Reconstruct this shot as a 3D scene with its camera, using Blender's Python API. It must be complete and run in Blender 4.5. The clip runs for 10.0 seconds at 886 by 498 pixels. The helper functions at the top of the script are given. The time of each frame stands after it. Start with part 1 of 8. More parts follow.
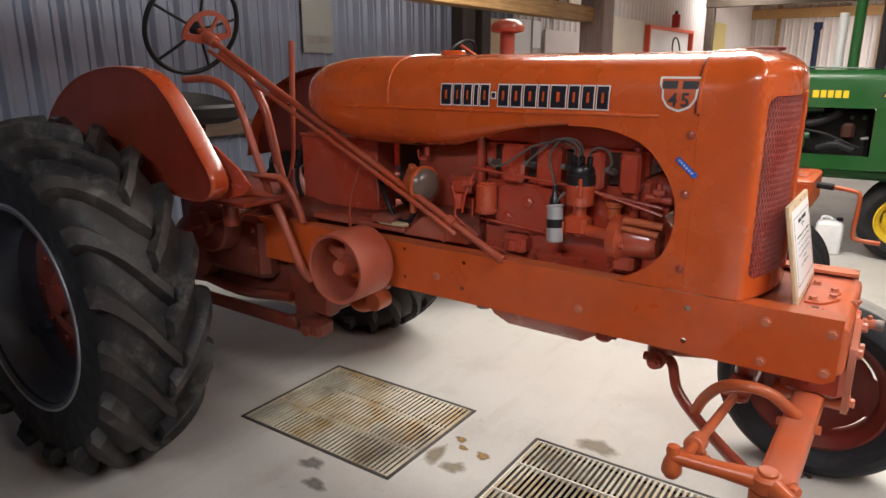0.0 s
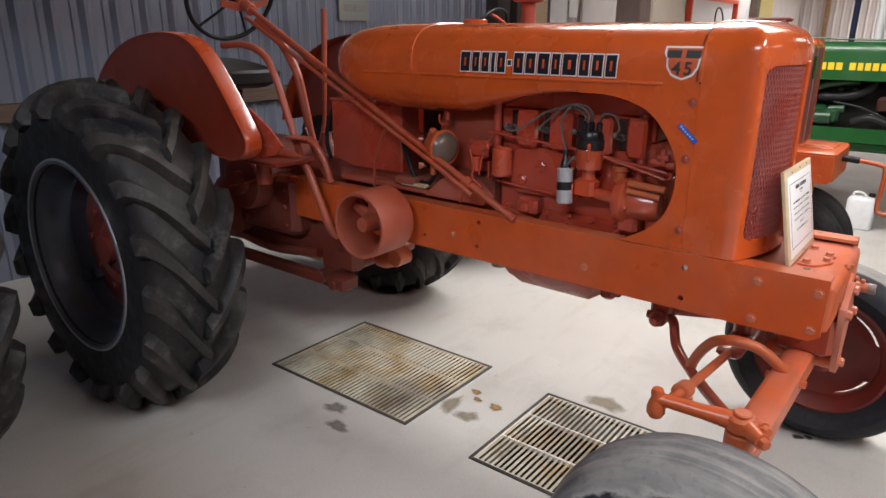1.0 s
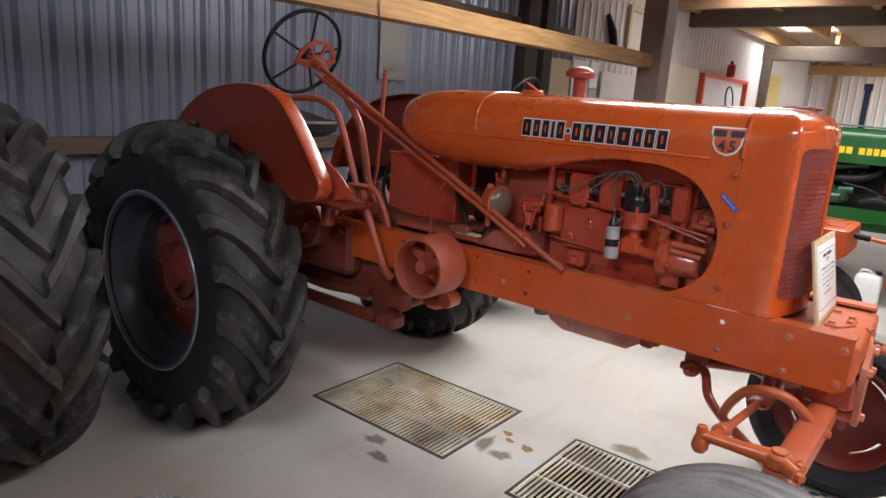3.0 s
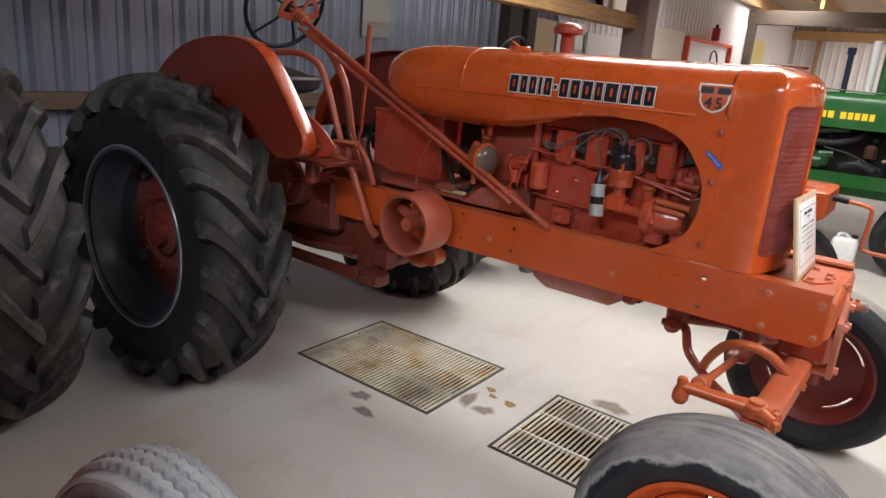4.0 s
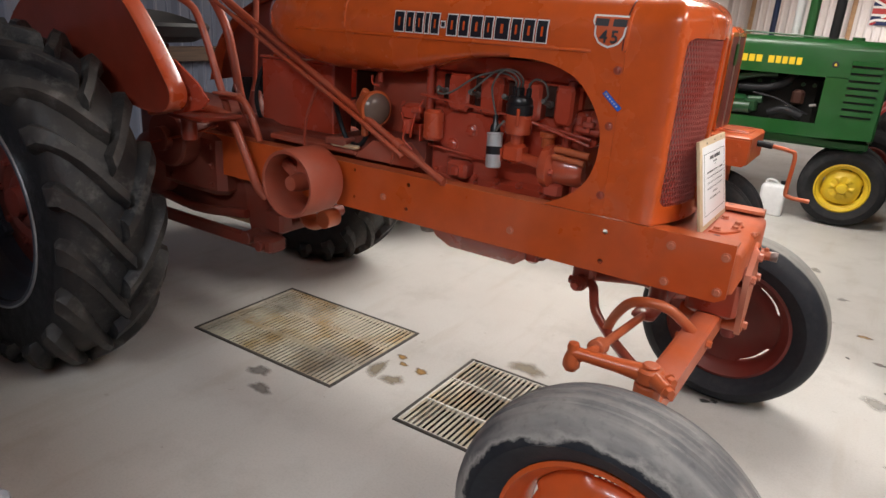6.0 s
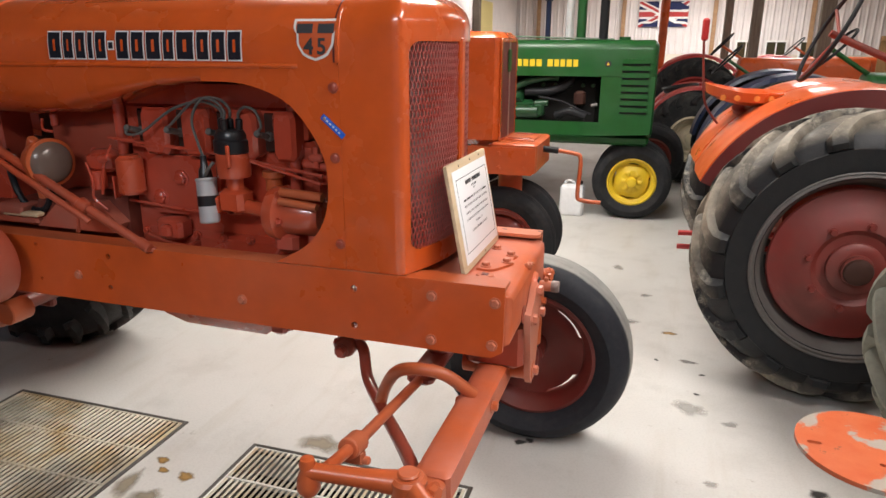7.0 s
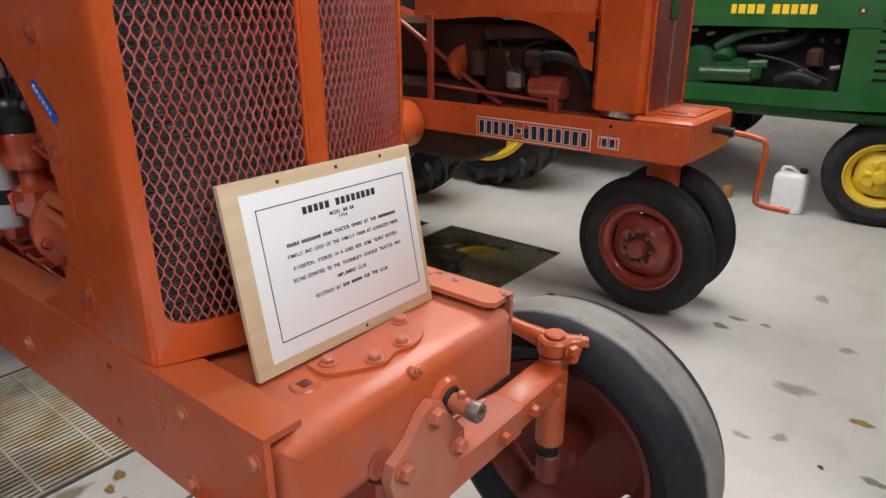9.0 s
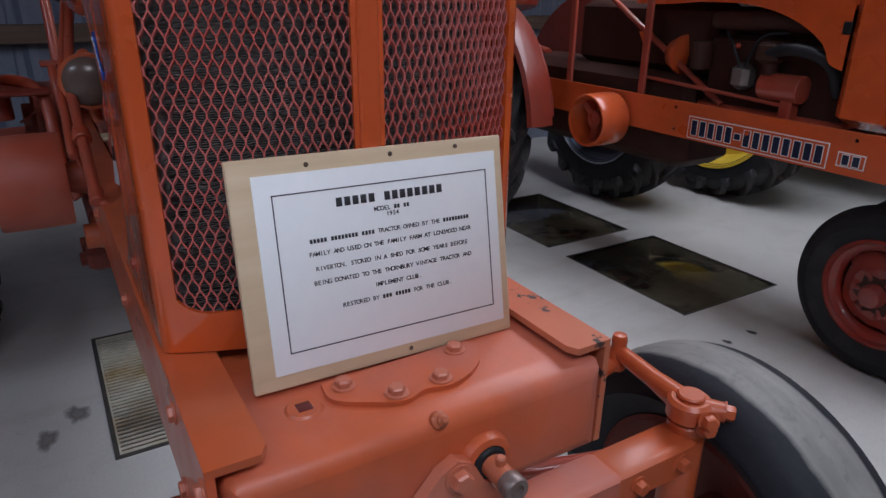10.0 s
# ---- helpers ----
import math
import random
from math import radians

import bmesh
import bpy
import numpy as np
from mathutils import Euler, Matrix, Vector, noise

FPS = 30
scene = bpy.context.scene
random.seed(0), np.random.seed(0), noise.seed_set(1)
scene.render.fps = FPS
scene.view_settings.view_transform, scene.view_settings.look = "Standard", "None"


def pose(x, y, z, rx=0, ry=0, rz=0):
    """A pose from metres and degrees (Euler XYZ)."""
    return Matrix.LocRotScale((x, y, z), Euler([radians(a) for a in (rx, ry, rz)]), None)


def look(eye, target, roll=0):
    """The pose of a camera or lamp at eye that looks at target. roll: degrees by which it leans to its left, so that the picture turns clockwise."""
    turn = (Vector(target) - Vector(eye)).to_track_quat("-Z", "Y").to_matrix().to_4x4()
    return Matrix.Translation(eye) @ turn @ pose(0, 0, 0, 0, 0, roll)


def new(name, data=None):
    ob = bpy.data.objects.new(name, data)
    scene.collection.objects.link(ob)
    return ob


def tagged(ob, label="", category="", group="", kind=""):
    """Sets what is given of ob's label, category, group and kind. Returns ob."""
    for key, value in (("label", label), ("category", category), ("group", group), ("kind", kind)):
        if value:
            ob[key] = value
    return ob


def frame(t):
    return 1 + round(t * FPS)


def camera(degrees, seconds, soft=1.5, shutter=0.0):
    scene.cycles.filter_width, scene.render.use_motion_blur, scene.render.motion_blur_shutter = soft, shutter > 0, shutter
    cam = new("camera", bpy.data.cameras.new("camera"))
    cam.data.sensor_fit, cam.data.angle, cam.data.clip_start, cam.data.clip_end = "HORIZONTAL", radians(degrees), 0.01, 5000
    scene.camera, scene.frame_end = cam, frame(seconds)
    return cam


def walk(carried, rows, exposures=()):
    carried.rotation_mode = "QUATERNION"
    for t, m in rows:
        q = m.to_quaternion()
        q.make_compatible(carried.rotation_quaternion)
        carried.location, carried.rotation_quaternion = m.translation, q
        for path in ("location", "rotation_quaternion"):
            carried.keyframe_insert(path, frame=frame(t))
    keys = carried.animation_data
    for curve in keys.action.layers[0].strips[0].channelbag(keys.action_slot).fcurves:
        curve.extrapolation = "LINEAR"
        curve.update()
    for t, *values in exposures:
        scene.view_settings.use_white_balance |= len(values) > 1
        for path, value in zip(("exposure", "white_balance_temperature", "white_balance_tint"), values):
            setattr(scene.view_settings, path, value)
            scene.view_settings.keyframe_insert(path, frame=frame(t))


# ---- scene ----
cam = camera(67.2, 10.0)
PATH = [
    (0, (0.407, -1.707, 1.464), (-0.69, -0.121, 0.936), -0.2),
    (0.5, (0.491, -1.733, 1.457), (-0.649, -0.201, 0.861), 0.6),
    (1, (0.538, -1.785, 1.461), (-0.629, -0.28, 0.851), 0.3),
    (1.5, (0.526, -1.898, 1.474), (-0.613, -0.374, 0.86), 0.9),
    (2, (0.507, -2.023, 1.479), (-0.695, -0.546, 0.867), 1.4),
    (2.2, (0.509, -2.044, 1.478), (-0.681, -0.538, 0.914), 2.0),
    (3.3, (0.518, -2.083, 1.475), (-0.678, -0.545, 1.025), 4.4),
    (3.5, (0.514, -2.086, 1.465), (-0.663, -0.551, 0.956), 4.5),
    (4, (0.513, -2.091, 1.45), (-0.62, -0.538, 0.9), 4.6),
    (4.5, (0.505, -2.093, 1.44), (-0.57, -0.534, 0.795), 4.7),
    (5, (0.511, -2.066, 1.415), (-0.49, -0.505, 0.667), 5.0),
    (5.2, (0.522, -2.046, 1.4), (-0.456, -0.483, 0.625), 4.6),
    (6.3, (0.605, -1.669, 1.407), (-0.367, -0.032, 0.796), 2.9),
    (6.5, (0.624, -1.578, 1.4), (-0.228, 0.126, 0.792), 1.1),
    (7, (0.624, -1.305, 1.386), (0.05, 0.52, 0.801), 0.2),
    (7.5, (0.679, -1.086, 1.373), (0.092, 0.709, 0.715), -1.3),
    (8, (0.825, -0.815, 1.378), (-0.074, 0.832, 0.686), -2.3),
    (8.5, (0.871, -0.576, 1.349), (-0.205, 0.958, 0.65), -1.9),
    (9, (0.875, -0.34, 1.338), (-0.299, 1.115, 0.628), -0.3),
    (9.5, (0.899, -0.172, 1.328), (-0.579, 0.954, 0.591), -0.7),
    (10, (0.868, -0.063, 1.297), (-0.73, 0.891, 0.563), 0.5),
]
walk(cam, [(t, look(eye, target, roll)) for t, eye, target, roll in PATH], [(0.0, -0.05, 6450, 10), (1.0, -0.05, 6100, 10), (2.0, -0.05, 6000, 10), (4.0, -0.03, 6200, 10), (5.0, -0.05, 6200, 10), (6.5, -0.25, 6400, 10), (7.0, -0.05, 6350, 10), (7.5, -0.05, 6400, 10), (8.5, -0.4, 6250, 10), (9.0, -0.48, 6050, 10), (9.5, -0.76, 5650, 12), (10.0, -1.22, 5250, 12)])

# ---- light ----
# shed with translucent roof sheets: daylight comes through them, most of them added unseen
world = bpy.data.worlds.new("sky")
scene.world = world
world.use_nodes = True
wn = world.node_tree.nodes
sky = wn.new("ShaderNodeTexSky")
sky.sky_type, sky.sun_disc, sky.sun_elevation, sky.sun_rotation = "NISHITA", False, radians(40), radians(120)
world.node_tree.links.new(sky.outputs[0], wn["Background"].inputs[0])
wn["Background"].inputs[1].default_value = 0.08

CEIL = 3.35          # underside of the roof sheets
# y 15.0 is seen, y 2.6 inferred from bonnet glints; others added for light
SKYLIGHTS = [        # centre x, y, size x, size y, watts, colour
    (-0.6, 2.6, 2.8, 1.3, 165, (1.0, 0.955, 0.89)),
    (2.3, -0.3, 0.9, 2.4, 125, (1.0, 0.965, 0.93)),
    (0.15, -3.5, 1.8, 0.7, 100, (0.88, 0.94, 1.0)),
    (2.7, 6.8, 0.9, 3.4, 28, (1.0, 0.965, 0.93)),
    (6.0, 2.5, 0.9, 5.0, 25, (1.0, 0.965, 0.93)),
    (-2.95, 15.0, 1.1, 1.2, 55, (1.0, 0.965, 0.93)),
    (-2.3, 8.7, 1.2, 1.2, 38, (1.0, 0.965, 0.93)),
    (2.7, 12.6, 0.9, 4.0, 150, (1.0, 0.965, 0.93)),
    (1.6, 18.2, 5.0, 0.9, 300, (1.0, 0.965, 0.93)),
]
for sx, sy, wx, wy, watts, tone in SKYLIGHTS:
    lamp = bpy.data.lights.new("skylight_lamp", "AREA")
    lamp.shape, lamp.size, lamp.size_y, lamp.energy = "RECTANGLE", wx * 0.96, wy * 0.96, watts
    lamp.color = tone
    new("skylight_lamp", lamp).matrix_world = pose(sx, sy, CEIL - 0.02)

# ---- materials ----


def nodes_of(name):
    m = bpy.data.materials.new(name)
    m.use_nodes = True
    nt = m.node_tree
    return m, nt, nt.nodes["Principled BSDF"]


def noise_node(nt, scale, detail=4.0, rough=0.55, space="Object", stretch=None):
    if space == "Position":
        tc = nt.nodes.new("ShaderNodeNewGeometry")
    else:
        tc = nt.nodes.new("ShaderNodeTexCoord")
    n = nt.nodes.new("ShaderNodeTexNoise")
    n.inputs["Scale"].default_value = scale
    n.inputs["Detail"].default_value = detail
    n.inputs["Roughness"].default_value = rough
    if stretch:
        mp = nt.nodes.new("ShaderNodeMapping")
        mp.inputs["Scale"].default_value = stretch
        nt.links.new(tc.outputs[space], mp.inputs[0])
        nt.links.new(mp.outputs[0], n.inputs["Vector"])
    else:
        nt.links.new(tc.outputs[space], n.inputs["Vector"])
    return n


def ramp(nt, src, stops):
    r = nt.nodes.new("ShaderNodeValToRGB")
    el = r.color_ramp.elements
    while len(el) < len(stops):
        el.new(0.5)
    for e, (p, c) in zip(el, stops):
        e.position = p
        e.color = (*c, 1) if len(c) == 3 else c
    nt.links.new(src, r.inputs[0])
    return r.outputs[0]


def mix(nt, fac, a, b):
    n = nt.nodes.new("ShaderNodeMix")
    n.data_type = "RGBA"
    for sock, val in ((n.inputs[0], fac), (n.inputs[6], a), (n.inputs[7], b)):
        if isinstance(val, (tuple, list)):
            sock.default_value = (*val, 1)
        elif isinstance(val, (int, float)):
            sock.default_value = val
        else:
            nt.links.new(val, sock)
    return n.outputs[2]


def bump(nt, bsdf, src, strength=0.2, dist=0.01):
    b = nt.nodes.new("ShaderNodeBump")
    b.inputs["Strength"].default_value = strength
    b.inputs["Distance"].default_value = dist
    nt.links.new(src, b.inputs["Height"])
    nt.links.new(b.outputs[0], bsdf.inputs["Normal"])


def g(v):
    return (v, v, v)


def paint(name, col, dust=(0.35, 0.22, 0.16), amount=0.25, rough=0.3, coat=0.0, metal=0.0, chip=0.0, bumpy=0.12):
    """Enamel with a film of dust in clouds, fine grain and a few chips."""
    m, nt, b = nodes_of(name)
    big, fine = noise_node(nt, 5.0, 5), noise_node(nt, 90.0, 3)
    shade = mix(nt, ramp(nt, noise_node(nt, 14.0, 4).outputs[0], [(0.35, g(0)), (0.7, g(1))]), tuple(c * 0.92 for c in col), tuple(min(1, c * 1.06) for c in col))
    fac = ramp(nt, big.outputs[0], [(0.38, g(0)), (0.72, g(amount))])
    base = mix(nt, fac, shade, dust)
    if chip:
        base = mix(nt, ramp(nt, noise_node(nt, 22.0, 6, 0.7).outputs[0], [(0.70 - chip, g(0)), (0.72 - chip, g(1))]), base, (0.05, 0.03, 0.025))
    nt.links.new(base, b.inputs["Base Color"])
    r = ramp(nt, big.outputs[0], [(0.3, g(rough)), (0.75, g(min(1, rough + 0.3)))])
    nt.links.new(r, b.inputs["Roughness"])
    b.inputs["Metallic"].default_value = metal
    b.inputs["Coat Weight"].default_value = coat
    b.inputs["Coat Roughness"].default_value = 0.08
    bump(nt, b, fine.outputs[0], bumpy, 0.002)
    return m


def rubber(name, col=(0.022, 0.022, 0.024), dust=(0.16, 0.14, 0.12), lo=0.45, hi=0.75, amount=0.6):
    m, nt, b = nodes_of(name)
    n1, n2 = noise_node(nt, 7.0, 8, 0.65), noise_node(nt, 45.0, 5)
    fac = ramp(nt, n1.outputs[0], [(lo, g(0)), (hi, g(amount))])
    nt.links.new(mix(nt, fac, mix(nt, n2.outputs[0], tuple(c * 0.7 for c in col), tuple(c * 1.4 for c in col)), dust), b.inputs["Base Color"])
    b.inputs["Roughness"].default_value = 0.72
    b.inputs["Specular IOR Level"].default_value = 0.28
    bump(nt, b, n2.outputs[0], 0.35, 0.004)
    return m


def worn_rubber(name, edge, soft=0.05, dark=(0.018, 0.019, 0.023), grey=(0.24, 0.235, 0.225), pale=(0.60, 0.58, 0.55), ragged=0.5, streak=0.8):
    """Black sidewall whose tread and shoulder are scuffed grey in bands, with a ragged pale border; 'shoulder' runs from rim 0 to tread 1."""
    m, nt, b = nodes_of(name)
    marks = {}
    for nm in ("shoulder", "around", "across"):
        at = nt.nodes.new("ShaderNodeAttribute")
        at.attribute_name = nm
        marks[nm] = at.outputs["Fac"]
    xyz = nt.nodes.new("ShaderNodeCombineXYZ")
    for i, nm in enumerate(("around", "across", "shoulder")):
        nt.links.new(marks[nm], xyz.inputs[i])

    def run(scale, detail=5, rough=0.6):
        mp = nt.nodes.new("ShaderNodeMapping")
        mp.inputs["Scale"].default_value = scale
        nt.links.new(xyz.outputs[0], mp.inputs[0])
        n = nt.nodes.new("ShaderNodeTexNoise")
        n.inputs["Scale"].default_value = 1.0
        n.inputs["Detail"].default_value, n.inputs["Roughness"].default_value = detail, rough
        nt.links.new(mp.outputs[0], n.inputs["Vector"])
        return n.outputs[0]

    n1, n2 = run((9, 16, 2.0), 7, 0.62), noise_node(nt, 60.0, 5)
    bands, smear = run((3.0, 26, 3), 3, 0.5), run((8, 16, 3), 6, 0.6)
    ma = nt.nodes.new("ShaderNodeMath")
    ma.operation = "MULTIPLY_ADD"
    nt.links.new(n1, ma.inputs[0])
    ma.inputs[1].default_value = ragged
    nt.links.new(marks["shoulder"], ma.inputs[2])
    e = edge + ragged * 0.5
    base = mix(nt, n2.outputs[0], tuple(c * 0.7 for c in dark), tuple(c * 1.5 for c in dark))
    base = mix(nt, ramp(nt, smear, [(0.5, g(0)), (0.75, g(0.25))]), base, tuple(c * 0.35 for c in grey))
    cloud = mix(nt, ramp(nt, bands, [(0.40, g(0)), (0.60, g(streak))]), grey, (grey[0] * 0.30, grey[1] * 0.31, grey[2] * 0.37))
    cloud = mix(nt, ramp(nt, smear, [(0.45, g(0)), (0.72, g(0.6))]), cloud, pale)
    worn = mix(nt, ramp(nt, ma.outputs[0], [(min(0.97, e + soft), g(0.85)), (min(1.0, e + soft + 0.12), g(0))]), cloud, pale)
    col = mix(nt, ramp(nt, ma.outputs[0], [(e - soft, g(0)), (e + soft, g(1))]), base, worn)
    col = mix(nt, ramp(nt, n2.outputs[0], [(0.55, g(0)), (0.75, g(0.25))]), col, dark)
    nt.links.new(col, b.inputs["Base Color"])
    b.inputs["Roughness"].default_value = 0.62
    b.inputs["Specular IOR Level"].default_value = 0.3
    bump(nt, b, n2.outputs[0], 0.3, 0.003)
    return m


def lug_rubber(name, dark, brown, grey, start=0.40):
    """Dark driving-tyre rubber with dried mud in brown clouds and grey scuffs on the lug tops."""
    m, nt, b = nodes_of(name)
    at = nt.nodes.new("ShaderNodeAttribute")
    at.attribute_name = "shoulder"
    n1, n2, n3 = noise_node(nt, 4.5, 7, 0.6, "Position"), noise_node(nt, 60.0, 5, 0.6, "Position"), noise_node(nt, 15.0, 8, 0.72, "Position")
    out = ramp(nt, at.outputs["Fac"], [(start, g(0.0)), (start + (1 - start) * 0.66, g(0.75)), (1.0, g(1.0))])
    c = mix(nt, n2.outputs[0], tuple(v * 0.6 for v in dark), tuple(v * 1.5 for v in dark))
    c = mix(nt, out, c, mix(nt, ramp(nt, n1.outputs[0], [(0.38, g(0)), (0.66, g(0.9))]), c, brown))
    c = mix(nt, out, c, mix(nt, ramp(nt, n3.outputs[0], [(0.52, g(0)), (0.72, g(0.85))]), c, grey))
    nt.links.new(c, b.inputs["Base Color"])
    nt.links.new(ramp(nt, n3.outputs[0], [(0.4, g(0.42)), (0.7, g(0.75))]), b.inputs["Roughness"])
    b.inputs["Specular IOR Level"].default_value = 0.35
    bump(nt, b, mix(nt, 0.4, n3.outputs[0], n2.outputs[0]), 0.45, 0.006)
    return m


def plain(name, col, rough=0.5, metal=0.0, vary=0.12, scale=25.0, bumpy=0.1):
    m, nt, b = nodes_of(name)
    n = noise_node(nt, scale, 4)
    nt.links.new(mix(nt, n.outputs[0], tuple(c * (1 - vary) for c in col), tuple(min(1, c * (1 + vary)) for c in col)), b.inputs["Base Color"])
    b.inputs["Roughness"].default_value = rough
    b.inputs["Metallic"].default_value = metal
    if bumpy:
        bump(nt, b, n.outputs[0], bumpy, 0.003)
    return m


def timber(name, col, dark, along=(1, 14, 14)):
    m, nt, b = nodes_of(name)
    n = noise_node(nt, 3.0, 6, 0.6, stretch=along)
    k = noise_node(nt, 1.3, 2)
    c = mix(nt, ramp(nt, n.outputs[0], [(0.35, g(0)), (0.68, g(1))]), dark, col)
    c = mix(nt, ramp(nt, k.outputs[0], [(0.4, g(0)), (0.75, g(0.45))]), c, dark)
    nt.links.new(c, b.inputs["Base Color"])
    b.inputs["Roughness"].default_value = 0.65
    bump(nt, b, n.outputs[0], 0.25, 0.004)
    return m


def concrete(name):
    m, nt, b = nodes_of(name)
    big, mid, fine = noise_node(nt, 0.6, 6, 0.6), noise_node(nt, 3.5, 7, 0.62), noise_node(nt, 120.0, 3)
    c = mix(nt, ramp(nt, big.outputs[0], [(0.3, g(0)), (0.7, g(1))]), (0.50, 0.475, 0.44), (0.60, 0.58, 0.545))
    c = mix(nt, ramp(nt, mid.outputs[0], [(0.52, g(0)), (0.8, g(0.55))]), c, (0.36, 0.335, 0.30))
    spots = noise_node(nt, 9.0, 5, 0.7)
    c = mix(nt, ramp(nt, spots.outputs[0], [(0.66, g(0)), (0.74, g(0.5))]), c, (0.2, 0.16, 0.11))
    c = mix(nt, ramp(nt, fine.outputs[0], [(0.45, g(0)), (0.7, g(0.18))]), c, (0.3, 0.28, 0.26))
    streak = noise_node(nt, 1.0, 6, 0.6, "Object", (7.0, 0.9, 1.0))
    c = mix(nt, ramp(nt, streak.outputs[0], [(0.54, g(0)), (0.74, g(0.4))]), c, (0.40, 0.35, 0.28))
    nt.links.new(c, b.inputs["Base Color"])
    nt.links.new(ramp(nt, mid.outputs[0], [(0.3, g(0.42)), (0.7, g(0.62))]), b.inputs["Roughness"])
    bump(nt, b, mid.outputs[0], 0.08, 0.01)
    return m


def stain(name, col, strength):
    """Thin film of oil that thins out towards a ragged border; 'film' is 1 in the middle and 0 at the border."""
    m, nt, b = nodes_of(name)
    at = nt.nodes.new("ShaderNodeAttribute")
    at.attribute_name = "film"
    n = noise_node(nt, 45.0, 6, 0.65)
    ma = nt.nodes.new("ShaderNodeMath")
    ma.operation = "MULTIPLY_ADD"
    nt.links.new(n.outputs[0], ma.inputs[0])
    ma.inputs[1].default_value = 0.55
    nt.links.new(at.outputs["Fac"], ma.inputs[2])
    nt.links.new(ramp(nt, ma.outputs[0], [(0.34, g(0)), (0.62, g(strength * 0.6)), (1.0, g(strength))]), b.inputs["Alpha"])
    nt.links.new(mix(nt, n.outputs[0], tuple(c * 0.75 for c in col), tuple(c * 1.3 for c in col)), b.inputs["Base Color"])
    b.inputs["Roughness"].default_value = 0.4
    return m


M = {}
M["orange"] = paint("orange_enamel", (0.60, 0.095, 0.016), amount=0.08, rough=0.22, coat=0.4, bumpy=0.07)
M["hood"] = paint("hood_enamel", (0.62, 0.098, 0.015), amount=0.03, rough=0.14, coat=0.9, bumpy=0.02)
M["dusty"] = paint("dusty_orange", (0.51, 0.100, 0.027), dust=(0.45, 0.19, 0.11), amount=0.42, rough=0.29, coat=0.12)
M["film"] = paint("dust_filmed_orange", (0.42, 0.072, 0.030), dust=(0.36, 0.165, 0.13), amount=0.6, rough=0.42)
M["rod"] = paint("dull_rod_orange", (0.40, 0.066, 0.026), dust=(0.33, 0.15, 0.11), amount=0.35, rough=0.3, coat=0.2)
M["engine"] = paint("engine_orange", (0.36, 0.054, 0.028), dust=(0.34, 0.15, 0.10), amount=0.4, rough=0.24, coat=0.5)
# darker copy of the engine orange: the rear's dimmer light is in the colour
M["gear"] = paint("shaded_gearbox_orange", (0.19, 0.029, 0.015), dust=(0.16, 0.072, 0.052), amount=0.5, rough=0.4)
M["block"] = paint("engine_block_orange", (0.50, 0.066, 0.032), dust=(0.40, 0.16, 0.12), amount=0.3, rough=0.16, coat=0.85, bumpy=0.10)
M["dist"] = paint("glossy_engine_orange", (0.54, 0.080, 0.030), dust=(0.36, 0.14, 0.09), amount=0.2, rough=0.14, coat=0.9, bumpy=0.05)
# one fender paint in two tones: face darkened for shade, edge as lit
M["fender"] = paint("shaded_fender_orange", (0.21, 0.026, 0.012), dust=(0.16, 0.065, 0.045), amount=0.2, rough=0.28, coat=0.35, bumpy=0.05)
M["fender_edge"] = paint("lit_fender_orange", (0.42, 0.056, 0.014), dust=(0.30, 0.12, 0.07), amount=0.15, rough=0.2, coat=0.6, bumpy=0.04)
M["maroon"] = paint("dark_maroon", (0.13, 0.016, 0.014), dust=(0.12, 0.06, 0.05), amount=0.2, rough=0.35)
M["wheelred"] = paint("wheel_red", (0.20, 0.024, 0.014), dust=(0.14, 0.075, 0.06), amount=0.5, rough=0.45)
M["wheelorange"] = paint("wheel_orange", (0.66, 0.098, 0.010), amount=0.1, rough=0.2, coat=0.5, bumpy=0.05)
M["mesh"] = paint("grille_red", (0.49, 0.105, 0.085), dust=(0.60, 0.30, 0.29), amount=0.5, rough=0.2, coat=0.4)
M["maroon_mesh"] = paint("maroon_grille", (0.15, 0.028, 0.024), dust=(0.16, 0.09, 0.08), amount=0.4, rough=0.4)
M["wc_disc"] = paint("worn_red_disc", (0.27, 0.028, 0.016), dust=(0.16, 0.07, 0.055), amount=0.4, rough=0.26, coat=0.4)
M["pinkish"] = paint("pinkish_dusty_orange", (0.53, 0.135, 0.062), dust=(0.54, 0.30, 0.23), amount=0.6, rough=0.36, coat=0.1)
M["casting"] = paint("filmed_casting_orange", (0.54, 0.108, 0.032), dust=(0.38, 0.21, 0.20), amount=0.5, rough=0.36, coat=0.06)
M["chipped"] = paint("chipped_orange", (0.55, 0.12, 0.04), dust=(0.5, 0.25, 0.16), amount=0.4, rough=0.45, chip=0.10)
m, nt, b = nodes_of("scuffed_plate_orange")
c = mix(nt, ramp(nt, noise_node(nt, 14.0, 5, 0.6).outputs[0], [(0.35, g(0)), (0.7, g(1))]), (0.46, 0.085, 0.024), (0.52, 0.13, 0.05))
c = mix(nt, ramp(nt, noise_node(nt, 11.0, 4, 0.55).outputs[0], [(0.57, g(0)), (0.61, g(0.85))]), c, (0.30, 0.31, 0.27))
c = mix(nt, ramp(nt, noise_node(nt, 28.0, 5, 0.7).outputs[0], [(0.66, g(0)), (0.70, g(0.8))]), c, (0.12, 0.05, 0.03))
nt.links.new(c, b.inputs["Base Color"])
b.inputs["Roughness"].default_value = 0.42
M["chipped2"] = m
M["winered"] = paint("dull_wine_red", (0.185, 0.021, 0.015), dust=(0.14, 0.07, 0.055), amount=0.55, rough=0.38, chip=0.03)
